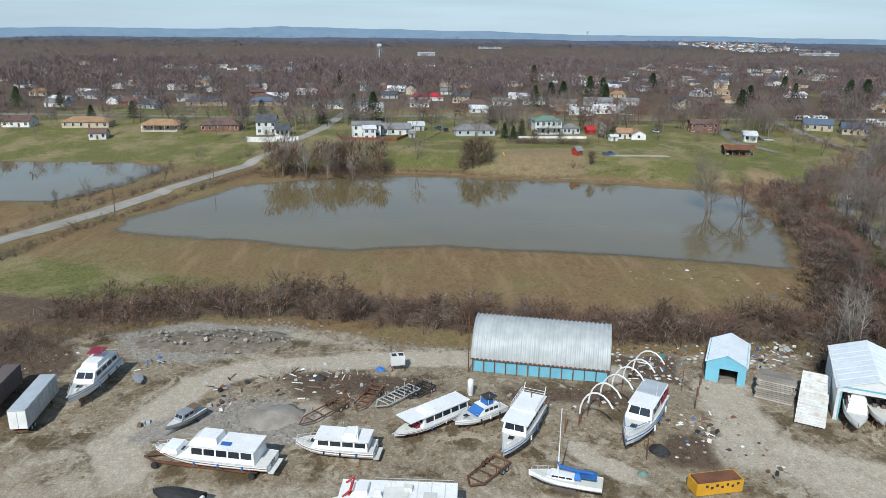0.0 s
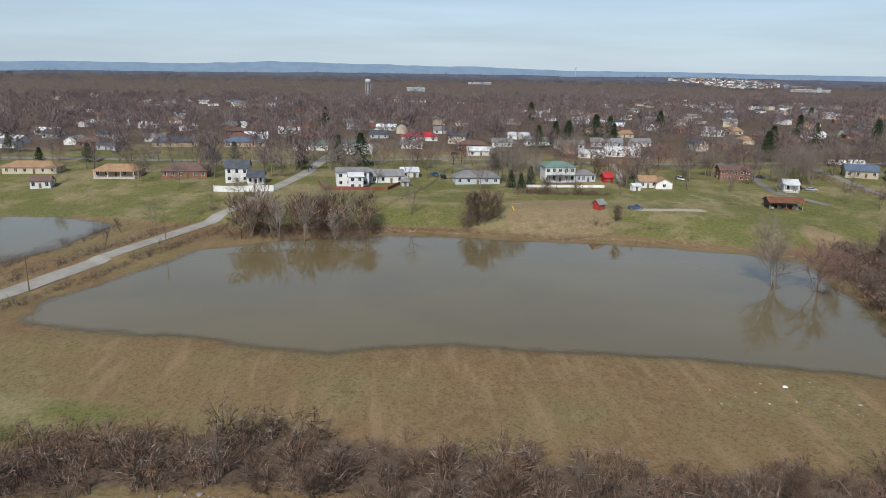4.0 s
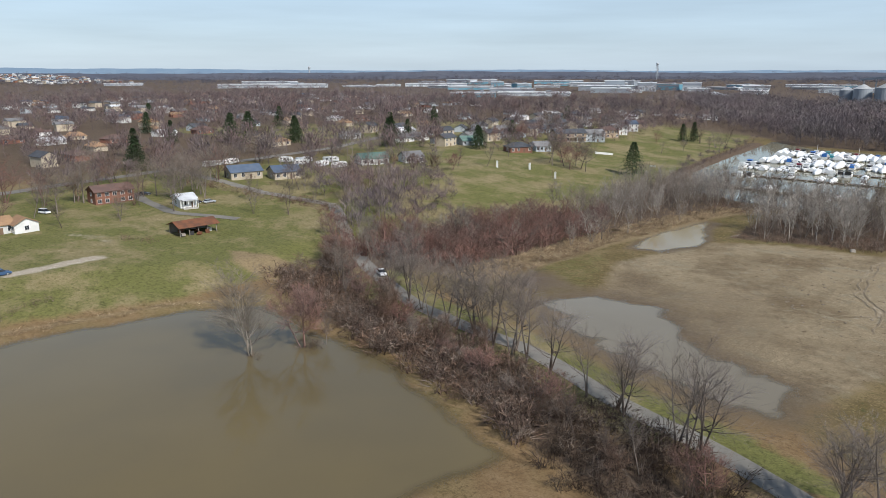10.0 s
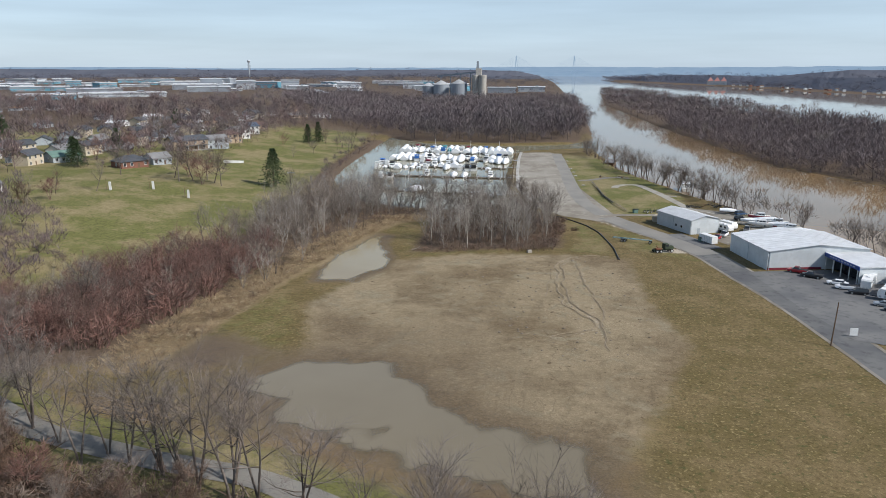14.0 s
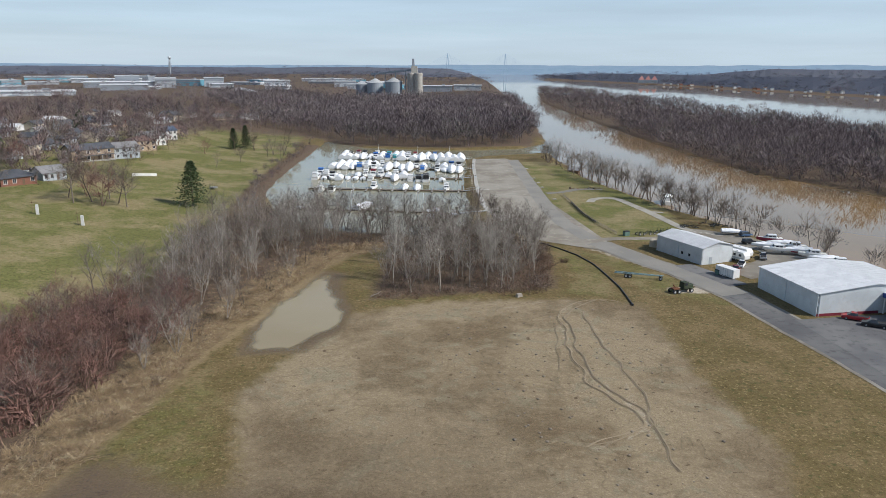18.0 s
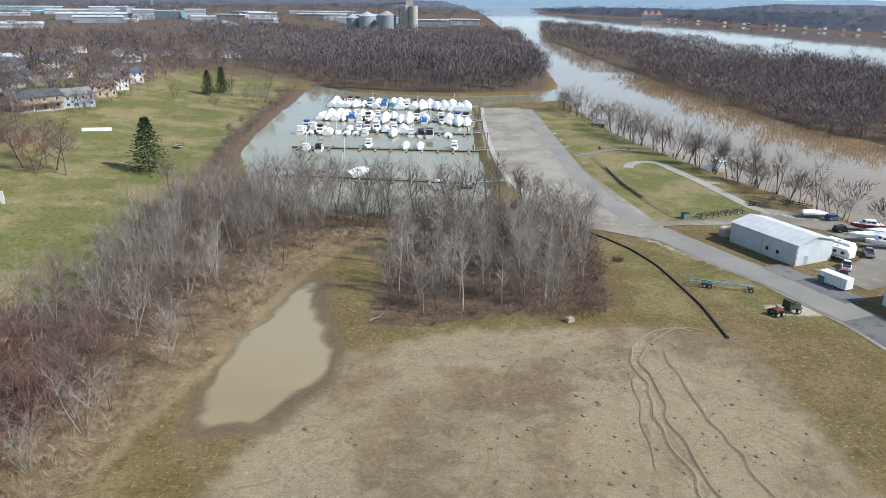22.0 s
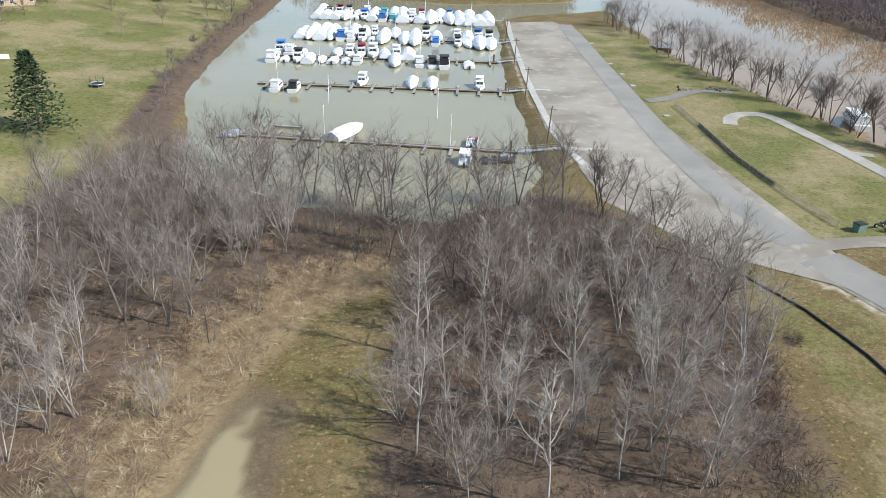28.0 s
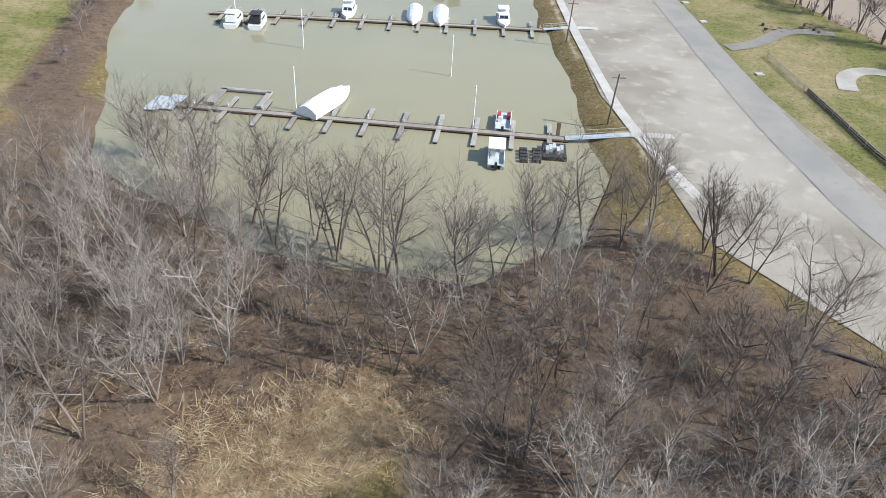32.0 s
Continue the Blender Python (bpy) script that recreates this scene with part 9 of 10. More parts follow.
frame_trailer((93, 268), (99, 262), 2.4, "dark trailer on the river bank", 5, "black")
b = boat_thing(on(95, 252, -10, -0.6), 6.5, 2.5, 1.0, "small boat under a white cover on a trailer", "boats on the river bank", "hull_keel")
part("cover", cover(6.5, 2.5, 1.0, 0.8, 5), M["tarp"], b)
for k, (x, y, t) in enumerate(((103, 241, 100), (104.5, 236, 100), (106, 231, 100), (105, 226, 100), (107, 221, 100), (108, 216.5, 100), (110, 212, 100), (98, 232, 100), (99, 227, 100))):
    b = boat_thing(on(x, y, t + 70, -0.8), 8.0, 2.7, 1.3, "white powerboat on a trailer beside the river", "boats stored by the river", "hull_white" if k % 3 else "red_canvas")
    if k % 2:
        part("cover", cover(8.0, 2.7, 1.3, 0.7, 30 + k), M["tarp"], b)
    else:
        cabin(b, -2, 1.4, 2.0, 1.3, 0.9, 0.8, 0.1, 2)
    wheel(b, -1.5, -1.0, 0.36)
    wheel(b, -1.5, 1.0, 0.36)
    part("trailer_frame", Geo().beam((-3.5, -0.7, -0.15), (4.8, 0, -0.2), 0.12).beam((-3.5, 0.7, -0.15), (4.8, 0, -0.2), 0.12), M["steel"], b)
for i, (x, y, n, sp, lab) in enumerate(((92, 272, 18, 2.0, "pile of rusty scrap on the river bank"), (66, 345, 26, 2.2, "long pile of old grey beams"), (57, 343, 14, 1.8, "old beams lying beside a track"), (76, 206.5, 8, 1.0, "small things beside the white hall"))):
    junk(x, y, n, sp, 170 + i, lab, ["wood_grey", "wood_grey", "rust", "black", "wood_brown"])

# gun-truck-like tractor, irrigation boom, pipe, fence
tr = thing("tractor_truck", on(58, 188, 20, 0), "old army-green six-wheeled tractor truck", "truck")
part("chassis", Geo().box((-0.2, 0, 0.85), (6.2, 0.9, 0.3)), M["army_green"], tr)
part("bonnet", Geo().box((2.2, 0, 1.5), (1.8, 1.3, 0.9), 0, 0.92), M["army_green"], tr)
part("cab", Geo().box((0.7, 0, 1.9), (1.4, 2.0, 1.6), 0, 0.93), M["army_green"], tr)
part("windscreen", Geo().box((1.4, 0, 2.25), (0.06, 1.6, 0.55)), M["glass"], tr)
for s in (-1, 1):
    part("fender", Geo().box((2.3, s * 0.95, 1.2), (1.3, 0.5, 0.16)), M["army_green"], tr)
    part("side_window", Geo().box((0.7, s * 0.97, 2.25), (0.8, 0.06, 0.55)), M["glass"], tr)
    for x in (2.3, -1.4, -2.7):
        wheel(tr, x, s * 0.95, 0.55, 0.42)
part("crane_post", Geo().beam((-1.6, 0, 1.0), (-2.6, 0, 2.2), 0.2).box((-1.9, 0, 1.2), (1.8, 1.4, 0.3)), M["rust"], tr)
boom = thing("irrigation_boom", on(50.5, 200.5, -16, 0), "long faded teal steel boom on wheels", "trailer")
for s in (-1, 1):
    part("chord", Geo().beam((-6.5, s * 0.7, 1.2), (6.0, s * 0.2, 1.1), 0.2), M["teal_steel"], boom)
    for x in (-3.4, -2.4, 5.6):
        wheel(boom, x, s * 0.85, 0.5, 0.35)
for k in range(9):
    x = -6.3 + 1.5 * k
    part("brace", Geo().beam((x, -0.65, 1.2), (x + 0.7, 0.6, 1.2), 0.1), M["teal_steel"], boom)
pl = [(22, 243), (29, 239.5), (34, 232), (38, 224), (41, 213), (42, 204), (43.2, 191), (43, 177.5)]
pp = []
for a, b_ in zip(pl, pl[1:]):
    pp += [(a[0] + (b_[0] - a[0]) * k / 5, a[1] + (b_[1] - a[1]) * k / 5) for k in range(5)]
pipe = thing("drain_pipe", pose(0, 0, 0), "long black plastic drain pipe lying on grass", "pipe")
part("pipe", Geo().tube([(x, y, ground_z(x, y) + 0.17) for x, y in pp + [pl[-1]]], [0.19] * (len(pp) + 1), 8), M["pipe_black"], pipe, smooth=True)
part("collar", Geo().tube([(43, 177.9, 0.28), (43, 177.0, 0.28)], [0.3, 0.3], 10), M["pipe_black"], pipe)
fence([(49.5, 327), (50, 308), (50.5, 286), (53, 268), (56, 252)], 1.1, M["wood_grey"], "grey split-rail fence with black mesh", rails=3, board=False, gap=2.6)
fence([(50.3, 310), (50.8, 286), (52.8, 271)], 0.7, M["pipe_black"], "black mesh along a rail fence", gap=5)
st = thing("stone_block", on(16.5, 184, 30, 0.1), "pale concrete block at the wood's edge", "block")
part("block", Geo().box((0, 0, 0.45), (1.5, 1.0, 0.9), 0, 0.9), M["rubble"], st)
house(on(68, 404, 70), 5, 6, 2.2, 1.4, "wood_brown", "roof_grey", "small open picnic shelter by the river", wins=1, group="shelters by the river", side_wins=False, name="shelter")
utility_pole(77.5, 112, 9.5, 0.4, False)
utility_pole(11, 295, 8.6, 0.5)
utility_pole(10, 333, 8.6, 0.4)
utility_pole(10.5, 372, 8.6, 0.3)
utility_pole(11, 412, 8.6, 0.3)
sg = thing("sign", on(84.5, 118, 0, 0), "small white sign with blue bars at the roadside", "sign")
part("panel", Geo().box((0, 0, 1.2), (1.6, 0.12, 1.6)), M["white"], sg)
for k in range(3):
    part("lettering_bar", Geo().box((0, 0.08, 0.8 + 0.4 * k), (1.1, 0.03, 0.16)), M["fascia_blue"], sg)

# wheel ruts in the mud: flat strips, dark for wet and painted shadow
M["rut"] = surf("wet_shaded_rut", (0.175, 0.132, 0.082), (0.22, 0.168, 0.106), 0.6, big=0.4, fine=2.0, dirt=(0.09, 0.064, 0.04), worn=0.5, bump=0.3)
M["ridge"] = surf("dry_rut_edge", (0.282, 0.225, 0.148), (0.245, 0.192, 0.122), 0.95, big=0.4, fine=2.0, dirt=(0.2, 0.15, 0.09), worn=0.5, bump=0.3)
RUTS = (
    [(20.5, 111), (26, 114.2), (31, 118), (30, 124), (25.2, 133), (24.6, 143), (24, 152), (25, 158), (25.4, 163.7), (24.3, 167.8), (26.6, 173.9), (30.7, 179.1), (36, 181.5), (42, 179)],
    [(31.2, 104), (31.5, 110), (31.1, 117), (33, 130), (31, 150), (30.2, 165), (30.1, 172.6), (29.4, 177)],
    [(20, 140), (20.9, 150), (22.5, 160), (25, 168), (28.7, 175)],
)
rut_r = random.Random(41)
for k, line in enumerate(RUTS):
    for off in ((-0.9, 0.9) if k == 0 else (0.0,)):
        fine_line = []
        for (ax, ay), (bx, by) in zip(line, line[1:]):
            n = max(1, int(math.dist((ax, ay), (bx, by)) / 2.4))
            fine_line += [(ax + (bx - ax) * i / n + off + rut_r.uniform(-0.8, 0.8), ay + (by - ay) * i / n + rut_r.uniform(-0.5, 0.5)) for i in range(n)]
        strip("wheel_rut", fine_line, 0.2 if k < 2 else 0.15, M["rut"], "wet wheel rut in bare mud, its shadow painted dark", 0.06, "rut", 0.6, "stuff")
        if k < 2:
            strip("rut_edge", [(x + 0.34, y + 0.1) for x, y in fine_line], 0.26, M["ridge"], "dry pale mud thrown up beside a wheel rut", 0.07, "rut", 0.6, "stuff")

# concrete walk beside the lot
wk = [(19, 272), (15.5, 287), (13.8, 300), (12.8, 330), (12.6, 360), (13.5, 420), (15, 452)]
strip("pavement", wk, 1.8, M["concrete"], "pale concrete walk along the lot's edge", 0.16, "path")
strip("pavement", [(10.0, 290.6), (20.5, 290.4)], 1.6, M["concrete"], "short concrete ramp crossing the walk", 0.2, "path")
strip("pavement", [(10.0, 341.5), (18, 341)], 1.6, M["concrete"], "short concrete ramp crossing the walk", 0.2, "path")

# ---- marina ----
LEVEL = -1.2
M["dock_wood"] = surf("grey_dock_boards", (0.29, 0.272, 0.24), (0.22, 0.205, 0.182), 0.9, fine=3, dirt=(0.16, 0.15, 0.13), worn=0.5)


def dock(a, b, fingers, length, side=0, skip=()):
    """A floating walkway with finger piers across it."""
    L = math.dist(a, b)
    t = math.degrees(math.atan2(b[1] - a[1], b[0] - a[0]))
    ob = thing("dock", pose(a[0], a[1], LEVEL, 0, 0, t), "grey floating wooden dock with finger piers", "dock", "docks of the marina")
    w = part("walkway", Geo().box((L / 2, 0, 0.38), (L, 1.25, 0.14)), M["dock_wood"], ob)
    part("float", Geo().box((L / 2, 0, 0.1), (L, 1.1, 0.45)), M["black"], ob)
    for s in (-1, 1):
        part("edge_board", Geo().box((L / 2, s * 0.67, 0.4), (L, 0.08, 0.26)), M["wood_brown"], ob)
    for k in range(fingers):
        if k in skip:
            continue
        x = L * (k + 0.5) / fingers
        f = part("finger_pier", Geo().box((x, 0, 0.39), (0.75, length, 0.16)), M["dock_wood"], ob)
        part("float", Geo().box((x, 0, 0.1), (0.6, length * 0.96, 0.4)), M["black"], f)
        part("post", Geo().box((x, 0.9, 0.8), (0.14, 0.14, 0.9)), M["siding_white"], f)
    return ob


DOCKS = [((-60, 299.5), (4, 290.6), 11, 10.0), ((-66, 347), (7, 342), 12, 10.0), ((-70, 384.5), (6, 379), 14, 10.0), ((-68, 425), (7, 410), 14, 10.0), ((-68, 468), (9, 458), 14, 10.0)]
for i, (a, b_, n, ln) in enumerate(DOCKS):
    dock(a, b_, n, ln)
    gx = b_[0]
    ob = thing("gangway", pose(0, 0, 0), "narrow aluminium gangway with handrails", "gangway", "gangways to the docks")
    end = (13.5, b_[1] + (-0.2 if i == 0 else -0.6))
    part("deck", fence_panel((gx - 0.5, b_[1], LEVEL + 0.45), (end[0], end[1], ground_z(*end) + 0.12), 0.16, 1.3), M["siding_grey"], ob)
    for s in (-0.6, 0.6):
        part("handrail", Geo().beam((gx - 0.5, b_[1] + s, LEVEL + 1.5), (end[0], end[1] + s, ground_z(*end) + 1.2), 0.06), M["steel"], ob)
        for k in range(5):
            f = k / 4
            x, y, z = gx - 0.5 + (end[0] - gx + 0.5) * f, b_[1] + (end[1] - b_[1]) * f + s, LEVEL + 0.5 + (ground_z(*end) + 0.2 - LEVEL - 0.5) * f
            part("baluster", Geo().beam((x, y, z), (x, y, z + 1.0), 0.05), M["steel"], ob)
    pc = thing("dock_post", pose(gx - 1.5, b_[1] + 1.2, LEVEL - 0.5), "dark upright box post on a dock end", "post", "posts of the docks")
    part("post", Geo().box((0, 0, 1.6), (0.5, 0.6, 3.2)), M["wood_brown"], pc)
for x, y in ((-43, 328), (-40, 299), (-14, 316), (-11, 293.5), (-52, 372), (-20, 379), (-60, 345), (-30, 415), (-2, 412), (-48, 425), (-20, 468), (-45, 470), (0, 462), (3, 380)):
    ob = thing("mooring_post", pose(x, y, LEVEL - 0.6), "tall thin white mooring post in the harbour", "post", "mooring posts")
    part("shaft", Geo().tube([(0, 0, 0), (0.2, 0, 8.2)], [0.1, 0.085], 8), M["white"], ob)
    part("cap", Geo().tube([(0.2, 0, 8.2), (0.2, 0, 8.4)], [0.11, 0.02], 8), M["white"], ob)


def moored(kind, m, seed):
    r = random.Random(seed)
    if kind == "cover":
        ob = thing("motorboat", m, "motorboat wrapped in a white winter cover", "boat", "boats moored in the marina")
        L = 10.5
        sk, _ = hull(L, 3.3, 1.5)
        part("hull", sk, M["hull_white"], ob)
        part("cover", cover(L, 3.3, 1.5, 1.45, seed), M["tarp"], ob, "white shrink-wrapped tarpaulin")
    elif kind == "low":
        ob = thing("motorboat", m, "open motorboat under a low pale cover", "boat", "boats moored in the marina")
        sk, _ = hull(7.5, 2.7, 1.2)
        part("hull", sk, M["hull_white"], ob)
        part("cover", cover(7.5, 2.7, 1.2, 0.7, seed), M["tarp" if seed % 2 else "siding_white"], ob)
        part("engine", Geo().box((-4.0, 0, 0.9), (0.6, 0.5, 1.1), 0, 0.8), M["black"], ob)
    else:
        mat = {"blue": "blue_canvas", "teal": "teal_canvas", "dark": "black", "white": "hull_white", "red": "red_canvas"}[kind]
        ob = boat_thing(m, 9.5, 3.2, 1.5, f"white cabin cruiser with a {kind} canvas top", "boats moored in the marina")
        cabin(ob, -3.0, 1.8, 2.6, 1.5, 1.1, 1.1, 0.2, 3)
        part("canvas_top", Geo().box((-2.2, 0, 3.5), (3.0, 2.5, 0.14)), M[mat], ob)
        part("curtain", Geo().box((-3.0, 0, 2.4), (1.8, 2.4, 1.4), 0, 0.9), M[mat], ob)
        for x, y, z in ((-3.5, -1.2, 1.5), (-3.5, 1.2, 1.5), (-0.9, -1.2, 1.9), (-0.9, 1.2, 1.9)):
            part("canopy_pole", Geo().beam((x, y, z), (x, y, 3.5), 0.05), M["steel"], ob)
        rail(ob, 9.5, 3.2, 1.5, 1.0, 4.5)
    return ob


proto = {k: None for k in ("cover", "low", "blue", "teal", "dark", "white", "red")}


def moor(kind, x, y, turn, size=1.0):
    m = pose(x, y, LEVEL - 0.45 * size, 0, 0, turn) @ Matrix.Scale(size, 4)
    if proto[kind] is None:
        proto[kind] = moored(kind, m, len(kind) * 7)
        return proto[kind]
    ob = copy_thing(proto[kind], pose(x, y, LEVEL - 0.45 * size, 0, 0, turn))
    ob.scale = (size,) * 3
    return ob


mr = random.Random(12)
moor("cover", -35, 301.5, 62, 1.15)
for f, k in ((0.09, "white"), (0.16, "dark"), (0.41, "white"), (0.61, "cover"), (0.69, "cover"), (0.88, "white")):
    a, b_ = DOCKS[1][:2]
    s = 1 if f not in (0.09, 0.16) else -1
    moor(k, a[0] + (b_[0] - a[0]) * f, a[1] + (b_[1] - a[1]) * f + s * 4.2, 88 if s < 0 else -92, 0.95)
for i, fill in ((2, 0.78), (3, 0.9), (4, 1.0)):
    a, b_, n, ln = DOCKS[i]
    n = 19
    for k in range(n):
        f = (k + 0.5) / n
        for s in (-1, 1):
            if mr.random() > fill * (0.62 if s > 0 and i == 2 else 0.95):
                continue
            if i == 2 and s < 0 and 0.42 < f < 0.52:
                continue
            kind = mr.choices(["cover", "low", "white", "blue", "teal", "dark", "red"], [0.3 + 0.25 * (i - 2) * 1.4, 0.2, 0.22 - 0.07 * (i - 2), 0.07, 0.05, 0.07, 0.04])[0]
            size = mr.uniform(0.95, 1.25) * (1.0 if kind != "cover" else 1.12 + 0.1 * (i - 2))
            moor(kind, a[0] + (b_[0] - a[0]) * f, a[1] + (b_[1] - a[1]) * f + s * (5.2 + 0.6 * mr.random()), (90 if s > 0 else -90) + (180 if mr.random() < 0.6 else 0) + mr.uniform(-5, 5), size)


def pontoon(m, label, canopy, L=7.0, red=False):
    ob = thing("pontoon_boat", m, label, "boat", "small boats by the first dock")
    for s in (-1, 1):
        part("pontoon", Geo().tube([(-L / 2, s * 0.95, 0.25), (L * 0.4, s * 0.95, 0.25), (L / 2, s * 0.95, 0.4)], [0.32, 0.32, 0.06], 8), M["alu"], ob)
        part("side_panel", Geo().box((-0.2, s * 1.18, 1.0), (L * 0.8, 0.08, 0.6)), M["siding_white"], ob)
        part("seat", Geo().box((L * 0.2, s * 0.8, 0.95), (1.6, 0.6, 0.6)), M["red_canvas" if red else "deck"], ob)
    part("deck", Geo().box((0, 0, 0.6), (L * 0.95, 2.45, 0.1)), M["siding_grey"], ob)
    part("console", Geo().box((-0.5, 0.5, 1.1), (0.6, 0.7, 0.9)), M["deck"], ob)
    part("engine", Geo().box((-L / 2 - 0.2, 0, 0.7), (0.5, 0.45, 1.1), 0, 0.8), M["black"], ob)
    if canopy:
        part("canopy", Geo().box((-0.3, 0, 2.7), (3.6, 2.5, 0.12)), M["tarp"], ob)
        for x in (-1.9, 1.3):
            for s in (-1, 1):
                part("pole", Geo().beam((x, s * 1.1, 1.2), (x, s * 1.1, 2.7), 0.05), M["steel"], ob)
    return ob


pontoon(pose(-7.8, 284.5, LEVEL, 0, 0, 84), "pontoon boat with a white canopy", True)
pontoon(pose(-5.8, 296.2, LEVEL, 0, 0, 82), "pontoon boat with red seats", False, 6.5, True)
wb = thing("work_float", pose(1.2, 286.3, LEVEL, 0, 0, -6), "dark work float carrying grey gear", "float")
part("float", Geo().box((0, 0, 0.3), (3.6, 4.6, 0.7)), M["black"], wb)
for k in range(5):
    part("gear", Geo().box((-1.1 + 0.55 * k, 0.5 * (k % 3) - 0.5, 0.95), (0.5, 1.6, 0.6)), M["siding_grey" if k % 2 else "steel"], wb)
for k in range(2):
    jf = thing("jet_ski_float", pose(-3.6 + 2.0 * k, 285.2, LEVEL, 0, 0, -4), "black plastic drive-on float", "float", "small floats by the first dock")
    for j in range(4):
        part("roller", Geo().box((0, -1.6 + 1.05 * j, 0.3), (1.3, 0.8, 0.6), 0, 0.9), M["black"], jf)
lift = thing("boat_lift", pose(-50, 303, LEVEL, 0, 0, -8), "empty square of grey dock beams", "boat lift")
for c, s in (((0, 3, 0.4), (9, 0.9, 0.3)), ((-4.2, 0, 0.4), (1.6, 6, 0.3)), ((4.2, 0, 0.4), (0.9, 6, 0.3))):
    part("beam", Geo().box(c, s), M["dock_wood"], lift)
for i, (x, y) in enumerate(((-63, 300), (-60.6, 300.5))):
    sc = thing("swim_float", pose(x, y, LEVEL, 0, 0, 80), "pale slatted swimming float", "float", "pale floats at the dock's end")
    for j in range(5):
        part("slat", Geo().box((0, -1.0 + 0.5 * j, 0.42), (5.5, 0.42, 0.12)), M["siding_grey"], sc)
    part("float", Geo().box((0, 0, 0.15), (5.2, 2.2, 0.4)), M["black"], sc)
b = boat_thing(pose(93, 318, -1.6, 0, 0, 80), 13, 4, 1.8, "white houseboat moored below the river bank", "boats on the river bank", flat=True, name="houseboat")
cabin(b, -5, 4, 3.6, 1.8, 1.9, 0.8, 0.1, 4)

# ---- small things of the flood plain and the lots ----
tp = thing("trampoline", on(-106, 333, 0, 0), "round black trampoline standing on the golf slope", "trampoline")
part("mat", Geo().tube([(0, 0, 0.82), (0, 0, 0.86)], [1.7, 1.7], 20), M["black"], tp)
part("rim", Geo().tube([(math.cos(a) * 1.85, math.sin(a) * 1.85, 0.86) for a in np.linspace(0, math.tau, 21)], [0.09] * 21, 6), M["steel"], tp)
for k in range(6):
    a = math.tau * k / 6
    part("leg", Geo().beam((math.cos(a) * 1.85, math.sin(a) * 1.85, -0.1), (math.cos(a) * 1.85, math.sin(a) * 1.85, 0.84), 0.07), M["steel"], tp)
    part("net_pole", Geo().beam((math.cos(a) * 1.9, math.sin(a) * 1.9, 0.8), (math.cos(a) * 1.9, math.sin(a) * 1.9, 2.5), 0.06), M["black"], tp)
car(on(-85, 75.5, -32, -0.12), "car_white", "white pickup standing on the lane", "pickup", "vehicles on the lane")
strew("litter", np.concatenate([poly_points([(-8, -30), (12, -30), (10, -6), (-6, -8)], 3.4, 121, 0.6), poly_points([(2, -10), (24, -6), (30, 8), (6, 14)], 3.8, 122, 0.6)]), 0.08, 0.5, 0.4, M["shards"], "white rubbish washed up on the field", 123, "rubbish")
thicket("brush", [(33 + rng.uniform(-1.4, 1.4), 216 + rng.uniform(-1.2, 1.2)) for _ in range(26)], 0.7, 1.3, M["brush"], "small bush beside the drain pipe", 124)
for x, y in ((42.4, 409), (42.5, 377), (43, 348), (44.6, 318), (43, 362)):
    ob = thing("utility_cover", on(x, y, 8, 0.02), "pale concrete service cover set in the verge", "service cover", "service covers along the lot")
    part("slab", Geo().box((0, 0, 0.12), (1.6, 1.3, 0.24)), M["concrete"], ob)
    part("lid", Geo().box((0, 0, 0.26), (1.1, 0.8, 0.05)), M["steel"], ob)
lg = thing("fallen_branch", on(-19, 184, 20, 0), "pale fallen branch at the wood's edge", "branch")
part("branch", Geo().tube([(-1.6, -0.4, 0.15), (-0.6, 0.1, 0.35), (0.5, 0.2, 0.5), (1.5, 0.9, 0.9)], [0.13, 0.11, 0.08, 0.03], 6), M["bark_pale"], lg)
part("twig", Geo().tube([(0.2, 0.2, 0.45), (0.5, -0.5, 0.8)], [0.05, 0.02], 5), M["bark_pale"], lg)
# clods and dark tufts on the bare field
strew("clods", poly_points([(-2, 176), (40, 176), (44, 140), (44, 112), (30, 96), (6, 110), (-6, 150)], 2.0, 126, 0.6)[::2], 0.06, 0.34, 0.55, M["soil"], "clods of earth on the bare field", 127, "clods")
tuft = [p for p in poly_points([(-6, 176), (40, 178), (46, 150), (44, 112), (34, 96), (0, 104), (-14, 150)], 1.5, 128, 0.6) if vnoise(p[0], p[1], 6, 33) > 0.68]
thicket("grass_tufts", tuft, 0.18, 0.5, M["straw"], "small tufts of dead grass on mud", 129, category="tufts", wide=1.6)


# ---- far buildings, towers and hills ----
M["far_white"] = surf("pale_hall_cladding", (0.50, 0.53, 0.56), (0.40, 0.43, 0.46), 0.7, big=0.02, fine=0.1, worn=0.2, bump=0)
M["far_red"] = surf("faded_red_roof", (0.40, 0.19, 0.17), (0.46, 0.25, 0.22), 0.7, big=0.02, fine=0.1, worn=0.2, bump=0)
M["far_blue"] = surf("blue_hall_cladding", (0.12, 0.32, 0.42), (0.15, 0.36, 0.46), 0.7, big=0.02, fine=0.1, worn=0.1, bump=0)
M["far_grey"] = surf("grey_hall_cladding", (0.272, 0.304, 0.336), (0.24, 0.264, 0.296), 0.7, big=0.02, fine=0.1, worn=0.1, bump=0)


